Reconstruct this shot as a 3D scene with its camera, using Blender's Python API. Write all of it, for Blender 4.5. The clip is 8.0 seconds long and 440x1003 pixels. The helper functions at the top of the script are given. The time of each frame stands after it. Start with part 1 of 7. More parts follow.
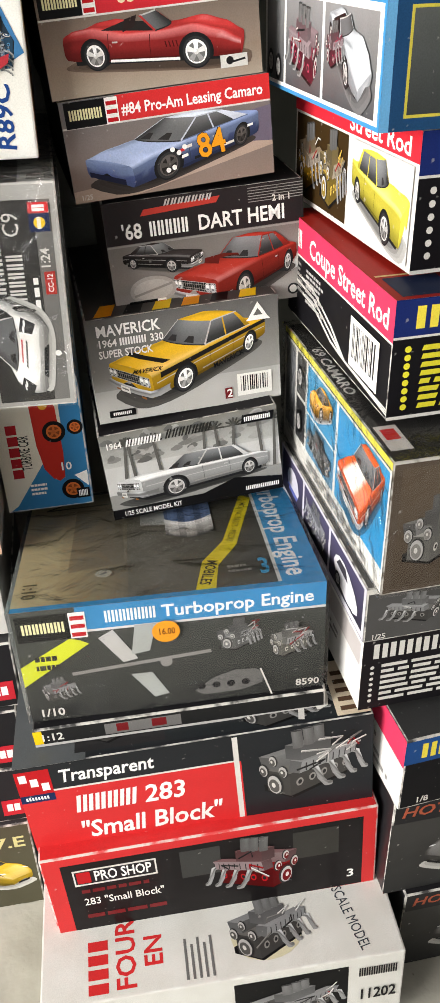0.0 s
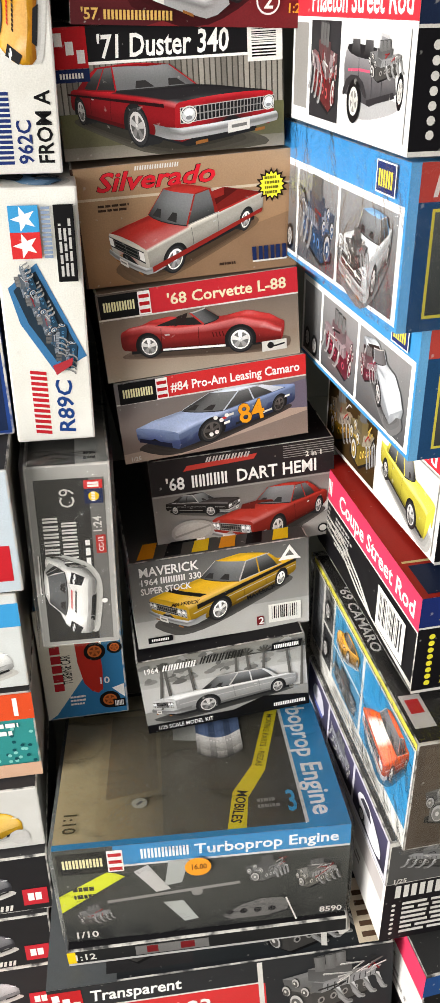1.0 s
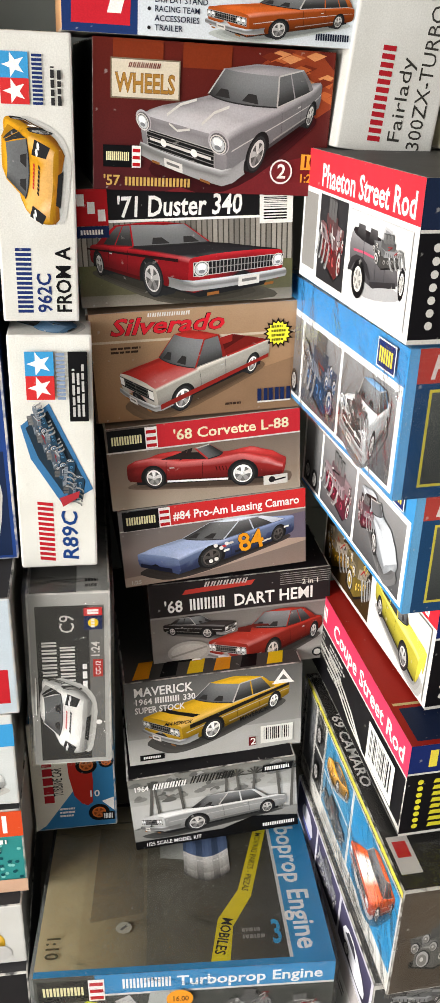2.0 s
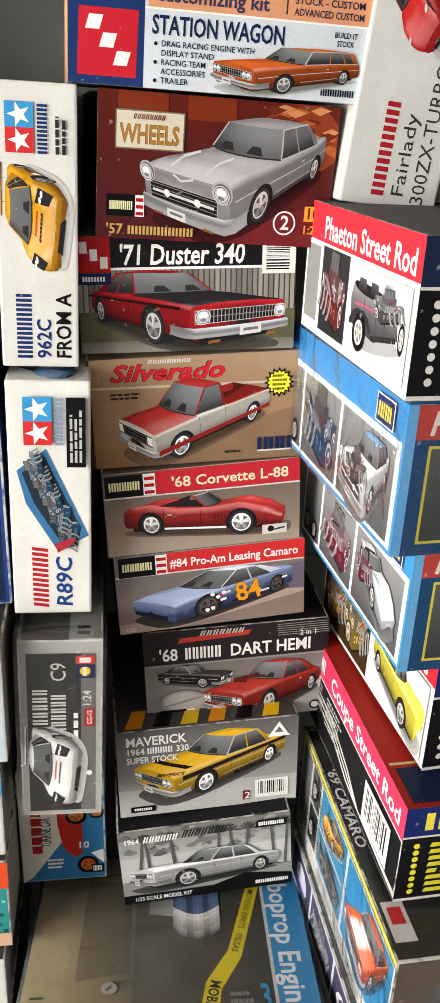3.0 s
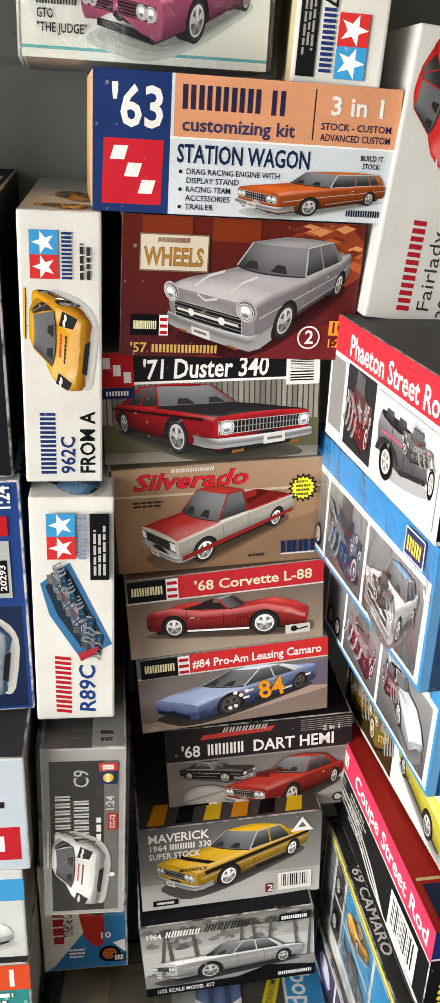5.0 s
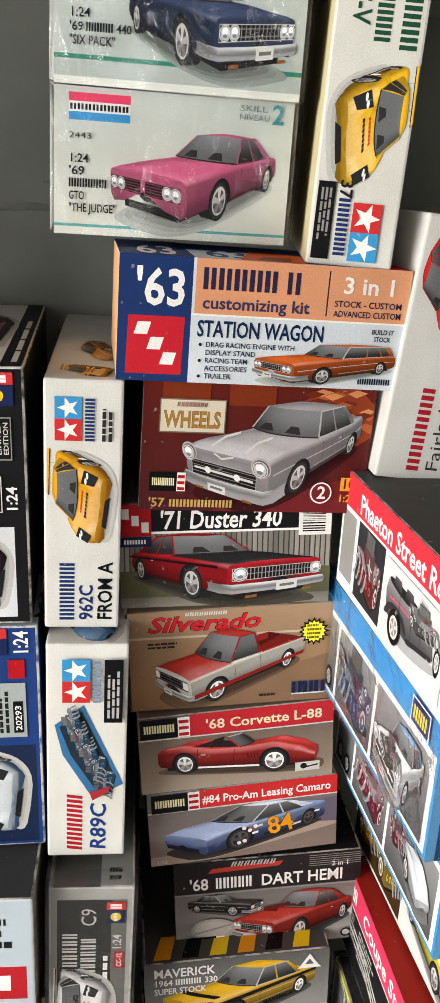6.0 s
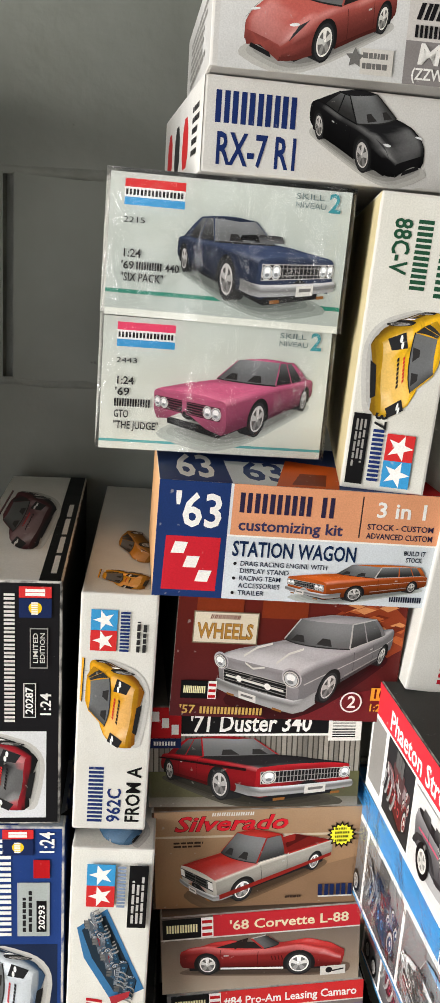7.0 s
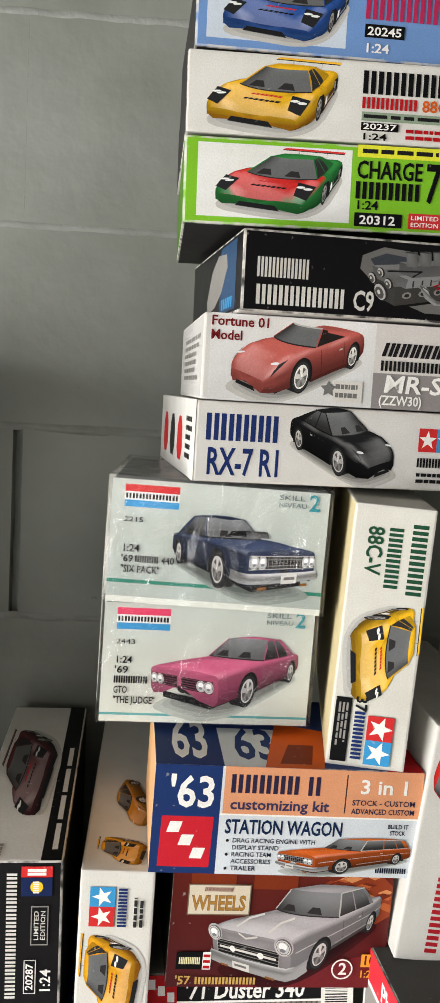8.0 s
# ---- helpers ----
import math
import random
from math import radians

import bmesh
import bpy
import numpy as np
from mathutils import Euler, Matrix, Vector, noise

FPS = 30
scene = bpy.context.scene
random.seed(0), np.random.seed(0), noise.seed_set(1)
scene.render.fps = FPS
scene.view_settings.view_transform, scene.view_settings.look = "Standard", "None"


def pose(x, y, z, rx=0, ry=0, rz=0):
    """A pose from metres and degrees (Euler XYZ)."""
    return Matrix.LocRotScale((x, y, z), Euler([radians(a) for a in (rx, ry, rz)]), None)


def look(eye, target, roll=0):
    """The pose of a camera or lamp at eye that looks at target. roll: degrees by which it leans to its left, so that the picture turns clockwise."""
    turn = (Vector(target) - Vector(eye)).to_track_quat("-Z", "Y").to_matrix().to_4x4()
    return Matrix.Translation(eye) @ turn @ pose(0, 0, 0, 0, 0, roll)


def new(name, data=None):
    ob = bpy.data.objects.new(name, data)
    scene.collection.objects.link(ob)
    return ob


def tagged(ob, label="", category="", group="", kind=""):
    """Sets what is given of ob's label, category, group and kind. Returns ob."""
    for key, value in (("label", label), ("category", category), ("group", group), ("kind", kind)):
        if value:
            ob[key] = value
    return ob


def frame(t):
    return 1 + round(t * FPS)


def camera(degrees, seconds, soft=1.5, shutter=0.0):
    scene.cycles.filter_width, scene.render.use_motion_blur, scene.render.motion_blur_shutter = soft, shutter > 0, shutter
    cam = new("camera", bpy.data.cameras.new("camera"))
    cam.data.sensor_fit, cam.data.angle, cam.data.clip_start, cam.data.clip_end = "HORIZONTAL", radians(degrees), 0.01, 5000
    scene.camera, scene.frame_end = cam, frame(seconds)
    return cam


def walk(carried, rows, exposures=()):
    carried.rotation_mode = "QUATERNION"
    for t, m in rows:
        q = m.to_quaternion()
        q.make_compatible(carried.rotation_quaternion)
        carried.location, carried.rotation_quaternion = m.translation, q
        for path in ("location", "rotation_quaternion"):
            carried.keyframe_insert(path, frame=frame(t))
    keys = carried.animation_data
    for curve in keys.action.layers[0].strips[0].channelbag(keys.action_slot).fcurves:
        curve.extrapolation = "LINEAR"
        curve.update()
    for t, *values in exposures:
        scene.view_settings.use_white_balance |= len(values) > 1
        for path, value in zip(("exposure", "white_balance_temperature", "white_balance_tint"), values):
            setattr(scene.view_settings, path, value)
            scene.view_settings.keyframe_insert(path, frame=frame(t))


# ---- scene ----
cam = camera(28.2, 8.0)
PATH = [
    (0, (-0.015, -0.052, 1.042), (0.233, 1.6, -0.059), -1.4),
    (0.5, (-0.025, -0.019, 1.14), (0.22, 1.663, 0.086), -1.1),
    (1, (-0.027, -0.006, 1.216), (0.206, 1.713, 0.221), -0.5),
    (1.5, (-0.031, 0.005, 1.25), (0.21, 1.758, 0.317), 1.0),
    (2, (-0.026, 0.009, 1.283), (0.216, 1.787, 0.4), 1.8),
    (2.2, (-0.028, 0.012, 1.29), (0.218, 1.793, 0.422), 2.3),
    (3.3, (-0.012, 0.022, 1.287), (0.212, 1.846, 0.498), 2.8),
    (3.5, (-0.009, 0.021, 1.256), (0.228, 1.846, 0.473), 2.3),
    (3.7, (-0.003, 0.027, 1.239), (0.235, 1.847, 0.443), 1.5),
    (4, (-0.008, 0.03, 1.23), (0.235, 1.846, 0.428), 0.8),
    (4.5, (-0.025, 0.044, 1.292), (0.212, 1.858, 0.483), 1.0),
    (4.7, (-0.025, 0.052, 1.326), (0.196, 1.867, 0.518), 1.6),
    (6, (-0.025, 0.068, 1.438), (0.134, 1.943, 0.76), 2.9),
    (6.5, (-0.028, 0.075, 1.489), (0.08, 1.981, 0.895), 3.3),
    (6.8, (-0.032, 0.082, 1.515), (0.067, 2.004, 0.974), 3.6),
    (7, (-0.029, 0.086, 1.537), (0.045, 2.018, 1.027), 3.8),
    (7.5, (-0.027, 0.076, 1.612), (0.037, 2.036, 1.219), 3.2),
    (8, (-0.033, 0.058, 1.674), (0.031, 2.041, 1.421), 3.3),
]
walk(cam, [(t, look(eye, target, roll)) for t, eye, target, roll in PATH],
     exposures=[(0.0, 0.22), (2.2, 0.12), (4.5, 0.1), (6.0, -0.06), (7.0, -0.06), (8.0, 0.02)])

# ---- world and light ----
world = bpy.data.worlds.new("daylight")
scene.world = world
world.use_nodes = True
wn, wl = world.node_tree.nodes, world.node_tree.links
sky = wn.new("ShaderNodeTexSky")
sky.sky_type = "NISHITA"
sky.sun_disc = False
sky.sun_elevation, sky.sun_rotation = radians(42), radians(200)
wl.new(sky.outputs[0], wn["Background"].inputs[0])
wn["Background"].inputs[1].default_value = 0.04


def area_lamp(name, m, width, height, watts, colour):
    """A rectangular lamp: the daylight of an opening, a ceiling panel, or added fill."""
    data = bpy.data.lights.new(name, "AREA")
    data.shape, data.size, data.size_y, data.energy, data.color = "RECTANGLE", width, height, watts, colour
    ob = new(name, data)
    ob.matrix_basis = m
    return ob


area_lamp("window_daylight", look((-2.12, -0.55, 1.3), (0.15, 0.65, 0.75)), 1.8, 1.5, 122, (1.0, 0.985, 0.962))
# weak fill added to lift the box fronts; its doorway is assumed, out of view
area_lamp("added_front_fill", look((-0.9, -2.4, 1.2), (0.0, 0.75, 0.8)), 1.8, 1.8, 17, (1.0, 0.985, 0.962))

# ---- materials ----
def hexc(h):
    """Linear colour from an sRGB hex string."""
    v = [int(h[i:i + 2], 16) / 255 for i in (0, 2, 4)]
    return tuple(c / 12.92 if c < 0.04045 else ((c + 0.055) / 1.055) ** 2.4 for c in v)


def base_material(name, rough, spec=0.5):
    m = bpy.data.materials.new(name)
    m.use_nodes = True
    b = m.node_tree.nodes["Principled BSDF"]
    b.inputs["Roughness"].default_value = rough
    b.inputs["Specular IOR Level"].default_value = spec
    return m, m.node_tree.nodes, m.node_tree.links, b


def noise_node(nodes, links, scale, detail=4.0, coords="Object"):
    tc = nodes.new("ShaderNodeNewGeometry" if coords == "Position" else "ShaderNodeTexCoord")
    n = nodes.new("ShaderNodeTexNoise")
    n.inputs["Scale"].default_value, n.inputs["Detail"].default_value = scale, detail
    links.new(tc.outputs[coords], n.inputs["Vector"])
    return n


def ramp_node(nodes, links, source, lo, hi, c0, c1):
    r = nodes.new("ShaderNodeValToRGB")
    r.color_ramp.elements[0].position, r.color_ramp.elements[1].position = lo, hi
    r.color_ramp.elements[0].color, r.color_ramp.elements[1].color = (*c0, 1), (*c1, 1)
    links.new(source, r.inputs[0])
    return r


def mix_node(nodes, links, kind, fac, a, b):
    m = nodes.new("ShaderNodeMix")
    m.data_type, m.blend_type = "RGBA", kind
    m.inputs[0].default_value = fac
    links.new(a, m.inputs[6])
    links.new(b, m.inputs[7])
    return m


def bump_node(nodes, links, source, bsdf, strength, distance):
    b = nodes.new("ShaderNodeBump")
    b.inputs["Strength"].default_value, b.inputs["Distance"].default_value = strength, distance
    links.new(source, b.inputs["Height"])
    links.new(b.outputs[0], bsdf.inputs["Normal"])


def printed_card(name, rough, coat):
    """Printed cardboard: the ink's colour, with faint mottling, scuffs and the board's slight waviness."""
    m, n, l, b = base_material(name, rough, 0.12)
    ink = n.new("ShaderNodeAttribute")
    ink.attribute_name = "ink"
    grain = noise_node(n, l, 900, 3)
    fine = ramp_node(n, l, grain.outputs[0], 0.3, 0.7, (0.9, 0.9, 0.9), (1.06, 1.06, 1.06))
    blot = noise_node(n, l, 28, 5)
    big = ramp_node(n, l, blot.outputs[0], 0.35, 0.7, (0.93, 0.92, 0.90), (1.03, 1.03, 1.03))
    a = mix_node(n, l, "MULTIPLY", 1.0, ink.outputs["Color"], fine.outputs[0])
    c = mix_node(n, l, "MULTIPLY", 1.0, a.outputs[2], big.outputs[0])
    scuff = noise_node(n, l, 160, 8)
    worn = ramp_node(n, l, scuff.outputs[0], 0.68, 0.74, (0, 0, 0), (0.35, 0.35, 0.35))
    pale = n.new("ShaderNodeMix")
    pale.data_type = "RGBA"
    l.new(worn.outputs[0], pale.inputs[0])
    l.new(c.outputs[2], pale.inputs[6])
    pale.inputs[7].default_value = (0.55, 0.53, 0.49, 1)
    l.new(pale.outputs[2], b.inputs["Base Color"])
    wave = noise_node(n, l, 14, 2)
    bump_node(n, l, wave.outputs[0], b, 0.35, 0.004)
    b.inputs["Coat Weight"].default_value, b.inputs["Coat Roughness"].default_value = coat, 0.18
    return m


PRINT = printed_card("printed_card_satin", 0.5, 0.0)
GLOSSY = printed_card("printed_card_glossy", 0.36, 0.07)


def worn_edge():
    """The rubbed edges of the cartons: ink worn off to pale board in places."""
    m, n, l, b = base_material("worn_board_edge", 0.7)
    ink = n.new("ShaderNodeAttribute")
    ink.attribute_name = "ink"
    rub = noise_node(n, l, 70, 6)
    f = ramp_node(n, l, rub.outputs[0], 0.38, 0.54, (0.05, 0.05, 0.05), (0.9, 0.9, 0.9))
    x = n.new("ShaderNodeMix")
    x.data_type = "RGBA"
    l.new(f.outputs[0], x.inputs[0])
    l.new(ink.outputs["Color"], x.inputs[6])
    x.inputs[7].default_value = (0.62, 0.59, 0.54, 1)
    l.new(x.outputs[2], b.inputs["Base Color"])
    return m


EDGE = worn_edge()


def film_material():
    """Clear shrink film: mostly see-through, with a wrinkled gloss."""
    m = bpy.data.materials.new("clear_shrink_film")
    m.use_nodes = True
    n, l = m.node_tree.nodes, m.node_tree.links
    n.remove(n["Principled BSDF"])
    clear, gloss, mix = n.new("ShaderNodeBsdfTransparent"), n.new("ShaderNodeBsdfGlossy"), n.new("ShaderNodeMixShader")
    gloss.inputs["Roughness"].default_value = 0.13
    fres = n.new("ShaderNodeFresnel")
    fres.inputs["IOR"].default_value = 1.7
    wr = noise_node(n, l, 22, 6)
    wr.inputs["Distortion"].default_value = 0.8
    bp = n.new("ShaderNodeBump")
    bp.inputs["Strength"].default_value, bp.inputs["Distance"].default_value = 0.75, 0.016
    l.new(wr.outputs[0], bp.inputs["Height"])
    l.new(bp.outputs[0], gloss.inputs["Normal"])
    l.new(bp.outputs[0], fres.inputs["Normal"])
    l.new(fres.outputs[0], mix.inputs[0])
    l.new(clear.outputs[0], mix.inputs[1])
    l.new(gloss.outputs[0], mix.inputs[2])
    l.new(mix.outputs[0], n["Material Output"].inputs[0])
    return m


FILM = film_material()


def plain_material(name, c0, c1, scale, rough, bump, distance=0.003, stain=None, coords="Object"):
    m, n, l, b = base_material(name, rough)
    g = noise_node(n, l, scale, 8, coords)
    r = ramp_node(n, l, g.outputs[0], 0.3, 0.7, c0, c1)
    out = r.outputs[0]
    if stain:
        s = noise_node(n, l, stain, 6, coords)
        sr = ramp_node(n, l, s.outputs[0], 0.3, 0.65, (0.74, 0.73, 0.69), (1.08, 1.08, 1.08))
        out = mix_node(n, l, "MULTIPLY", 1.0, out, sr.outputs[0]).outputs[2]
        # brush runs and pale scuffs in the paint
        run = noise_node(n, l, 1.0, 5, coords)
        squash = n.new("ShaderNodeVectorMath")
        squash.operation = "MULTIPLY"
        squash.inputs[1].default_value = (40, 40, 7)
        l.new(run.inputs["Vector"].links[0].from_socket, squash.inputs[0])
        l.new(squash.outputs[0], run.inputs["Vector"])
        rr = ramp_node(n, l, run.outputs[0], 0.66, 0.82, (1, 1, 1), (1.1, 1.1, 1.09))
        out = mix_node(n, l, "MULTIPLY", 1.0, out, rr.outputs[0]).outputs[2]
        chip = noise_node(n, l, 48, 3, coords)
        cr = ramp_node(n, l, chip.outputs[0], 0.22, 0.25, (0.45, 0.44, 0.42), (1, 1, 1))
        out = mix_node(n, l, "MULTIPLY", 1.0, out, cr.outputs[0]).outputs[2]
    l.new(out, b.inputs["Base Color"])
    f = noise_node(n, l, scale * 6, 6, coords)
    bump_node(n, l, f.outputs[0], b, bump, distance)
    return m


BLOCK = plain_material("grey_painted_block", hexc("7b7d77"), hexc("8c8f88"), 5, 0.4, 0.45, 0.003, stain=4.5, coords="Position")
MORTAR = plain_material("grey_painted_mortar", hexc("7d7f79"), hexc("8e908a"), 30, 0.5, 0.5, 0.002, coords="Position")
CONCRETE = plain_material("worn_concrete_floor", hexc("a39f93"), hexc("c3bfb3"), 14, 0.75, 0.4, 0.002, stain=4)
PLASTER = plain_material("grey_plaster", hexc("5d5b57"), hexc("6b6965"), 6, 0.8, 0.3, 0.002)

# ---- structure ----
def mesh_object(name, verts, faces, material, parent=None):
    me = bpy.data.meshes.new(name)
    me.from_pydata(verts, [], faces)
    me.materials.append(material)
    ob = new(name, me)
    ob.parent = parent
    return ob


QUADS = ((0, 3, 2, 1), (4, 5, 6, 7), (0, 1, 5, 4), (1, 2, 6, 5), (2, 3, 7, 6), (3, 0, 4, 7))


def slab(name, lo, hi, material, kind="structure", label="", category=""):
    (a, b, c), (d, e, f) = lo, hi
    v = [(a, b, c), (d, b, c), (d, e, c), (a, e, c), (a, b, f), (d, b, f), (d, e, f), (a, e, f)]
    return tagged(mesh_object(name, v, QUADS, material), label, category, "", kind)


FLOOR_Z = 0.065
WALL_Y = 1.03
slab("floor", (-2.2, -2.6, FLOOR_Z - 0.1), (2.2, 1.24, FLOOR_Z), CONCRETE, label="pale worn concrete floor", category="floor")
slab("ceiling", (-2.2, -2.6, 2.75), (2.2, 1.24, 2.85), PLASTER, label="plain grey plaster ceiling", category="ceiling")
slab("wall_west", (-2.4, 0.45, FLOOR_Z), (-2.2, 1.24, 2.75), PLASTER, label="plain grey side wall", category="wall")
slab("wall_west_near", (-2.4, -2.6, FLOOR_Z), (-2.2, -1.55, 2.75), PLASTER, label="plain grey side wall", category="wall")
slab("wall_west_sill", (-2.4, -1.55, FLOOR_Z), (-2.2, 0.45, 0.55), PLASTER, label="plain grey wall under the window", category="wall")
slab("wall_west_head", (-2.4, -1.55, 2.5), (-2.2, 0.45, 2.75), PLASTER, label="plain grey wall over the window", category="wall")
# out-of-view pier, added only to keep side light off the lower back wall
slab("added_shade_pier", (-0.56, 0.7, FLOOR_Z), (-0.34, WALL_Y - 0.002, 1.7), BLOCK, label="unseen low grey block pier added to shade the wall", category="wall")
slab("wall_east", (2.2, -2.6, FLOOR_Z), (2.4, 1.24, 2.75), PLASTER, label="plain grey side wall", category="wall")
slab("wall_south", (0.2, -2.6, FLOOR_Z), (2.2, -2.45, 2.75), PLASTER, label="plain grey wall beside the doorway", category="wall")
slab("wall_south_lintel", (-2.2, -2.6, 2.6), (0.2, -2.45, 2.75), PLASTER, label="plain lintel over the wide doorway", category="wall")


# ---- drawing on card ----
class Card:
    """A printed face of a carton. u runs along the reading direction, v up from it, both 0 to 1."""

    def __init__(self, box, origin, u_axis, v_axis, width, height):
        self.box, self.o = box, Vector(origin)
        self.u, self.v = Vector(u_axis).normalized(), Vector(v_axis).normalized()
        self.n = self.u.cross(self.v)
        self.w, self.h = width, height
        self.level = 8
        self.ground = None
        self.clear()

    def clear(self):
        self.verts, self.faces, self.inks = [], [], []

    def at(self, u, v):
        return self.o + self.u * (u * self.w) + self.v * (v * self.h) + self.n * (self.level * 0.000014)

    def face(self, pts, ink):
        i = len(self.verts)
        self.verts += [self.at(min(max(u, 0), 1), min(max(v, 0), 1)) for u, v in pts]
        self.faces.append(tuple(range(i, i + len(pts))))
        self.inks.append([c for c in ink] if isinstance(ink, list) else [ink] * len(pts))

    def rect(self, u0, v0, u1, v1, ink, top=None):
        """A filled rectangle; with top, a printed blend from ink below to top above."""
        self.level += 1
        self.face([(u0, v0), (u1, v0), (u1, v1), (u0, v1)], [ink, ink, top, top] if top else ink)

    def poly(self, pts, ink, smooth=0):
        self.level += 1
        for _ in range(smooth):
            pts = [q for a, b in zip(pts, pts[1:] + pts[:1]) for q in
                   ((a[0] * 0.75 + b[0] * 0.25, a[1] * 0.75 + b[1] * 0.25), (a[0] * 0.25 + b[0] * 0.75, a[1] * 0.25 + b[1] * 0.75))]
        area = sum(a[0] * b[1] - a[1] * b[0] for a, b in zip(pts, pts[1:] + pts[:1]))
        if area < 0:
            pts, ink = pts[::-1], ink[::-1] if isinstance(ink, list) else ink
        self.face(pts, ink)

    def disc(self, u, v, ru, ink, rv=None, n=20, turn=0.0):
        rv = ru * self.w / self.h if rv is None else rv
        self.poly([(u + ru * math.cos(a + turn), v + rv * math.sin(a + turn)) for a in (i * math.tau / n for i in range(n))], ink)

    def star(self, u, v, ru, ink, points=5, inner=0.4, turn=90):
        rv = ru * self.w / self.h
        self.poly([(u + r * ru * math.cos(a), v + r * rv * math.sin(a)) for i in range(points * 2)
                   for r, a in [((1, inner)[i % 2], radians(turn + i * 180 / points))]], ink)

    def line(self, u0, v0, u1, v1, thick, ink):
        """thick in parts of the height."""
        a, b = Vector((u0 * self.w, v0 * self.h)), Vector((u1 * self.w, v1 * self.h))
        d = (b - a).normalized()
        s = Vector((-d.y, d.x)) * thick * self.h / 2
        self.poly([((p.x) / self.w, (p.y) / self.h) for p in (a - s, b - s, b + s, a + s)], ink)

    def text(self, body, u, v, height, ink, width=0.0, bold=0.02, slant=0.0, edge=None, turn=0.0):
        """Lettering whose capitals are height (of the card's height) tall, from (u, v), stretched to width (of its width)."""
        bold = min(bold, 0.02)
        for offset, colour in ((bold + 0.018, edge), (bold, ink)):
            if colour is None:
                continue
            self.level += 1
            cu = bpy.data.curves.new("lettering", "FONT")
            cu.body, cu.size, cu.resolution_u, cu.offset, cu.shear = body, 1.0, 2, offset, slant
            ob = bpy.data.objects.new("lettering", cu)
            me = bpy.data.meshes.new_from_object(ob)
            span = max(p.co.x for p in me.vertices) if me.vertices else 1.0
            k = height * self.h / 0.70
            kx = width * self.w / span if width else k
            i, (c, s) = len(self.verts), (math.cos(radians(turn)), math.sin(radians(turn)))
            for p in me.vertices:
                x, y = p.co.x * kx, p.co.y * k
                self.verts.append(self.at(u + (x * c - y * s) / self.w, v + (x * s + y * c) / self.h))
            for f in me.polygons:
                self.faces.append(tuple(i + j for j in f.vertices))
                self.inks.append([colour] * len(f.vertices))
            bpy.data.meshes.remove(me)
            bpy.data.objects.remove(ob)
            bpy.data.curves.remove(cu)

    def bars(self, u, v, width, height, ink, count=1, gap=0.18, slant=0.0):
        """Plain bars in place of a word or a mark."""
        step = width / count
        s = slant * height * self.h / self.w
        for i in range(count):
            a, b = u + i * step, u + (i + 1 - gap) * step
            halves = ((a, a + 0.4 * (b - a)), (a + 0.62 * (b - a), b)) if count > 2 else ((a, b),)
            for a, b in halves:
                self.poly([(a, v), (b, v), (b + s, v + height), (a + s, v + height)], ink)

    def lines(self, u, v, width, height, rows, ink, seed=1):
        """Small unreadable print, row by row, as thin bars."""
        r = random.Random(seed)
        step = height / rows
        for i in range(rows):
            x, end = u, u + width * r.uniform(0.7, 1.0)
            while x < end - 0.004:
                w = min(end - x, width * r.uniform(0.08, 0.22))
                self.rect(x, v + height - (i + 0.75) * step, x + w, v + height - (i + 0.2) * step, ink)
                x += w + width * 0.03

    def barcode(self, u0, v0, u1, v1, seed=3, across=False):
        self.rect(u0, v0, u1, v1, hexc("e8e6e0"))
        r = random.Random(seed)
        pos, end = 0.1, 0.9
        while pos < end:
            w = r.choice((0.015, 0.025, 0.04))
            if across:
                self.rect(u0 + 0.12 * (u1 - u0), v0 + pos * (v1 - v0), u0 + 0.82 * (u1 - u0), v0 + (pos + w) * (v1 - v0), INKS["black"])
            else:
                self.rect(u0 + pos * (u1 - u0), v0 + 0.2 * (v1 - v0), u0 + (pos + w) * (u1 - u0), v0 + 0.9 * (v1 - v0), INKS["black"])
            pos += w + r.choice((0.02, 0.03, 0.045))

    def part(self, name, label="", material=None):
        """Everything drawn since the last call becomes one part of the carton."""
        if not self.faces:
            return None
        if 1 < len(self.faces) <= 8 and any(k in name for k in ("ground", "band", "panel", "head")):
            rest, first = list(zip(self.faces[1:], self.inks[1:])), (self.faces[0], self.inks[0])
            verts = self.verts
            self.clear()
            for k, (face, ink) in enumerate([first] + rest):
                self.verts, self.faces, self.inks = [verts[i] for i in face], [tuple(range(len(face)))], [ink]
                ob = self.part_mesh(name if k == 0 else "printed_field", label if k == 0 else "", material)
                if k == 0:
                    self.ground = base = ob
                else:
                    ob.parent = base
            return base
        return self.part_mesh(name, label, material)

    def part_mesh(self, name, label="", material=None):
        me = bpy.data.meshes.new(name)
        me.from_pydata(self.verts, [], self.faces)
        ca = me.color_attributes.new("ink", "FLOAT_COLOR", "CORNER")
        flat = [k for face in self.inks for c in face for k in (*c, 1.0)]
        ca.data.foreach_set("color", flat)
        me.materials.append(material or self.box["finish"])
        ob = new(name, me)
        ob.parent = self.box["root"]
        if self.ground and any(k in name for k in ("lettering", "print", "mark", "sticker", "barcode", "starburst")):
            ob.parent = self.ground
        elif any(k in name for k in ("band", "ground", "panel", "head")):
            self.ground = ob
        if label:
            tagged(ob, label)
        self.clear()
        return ob


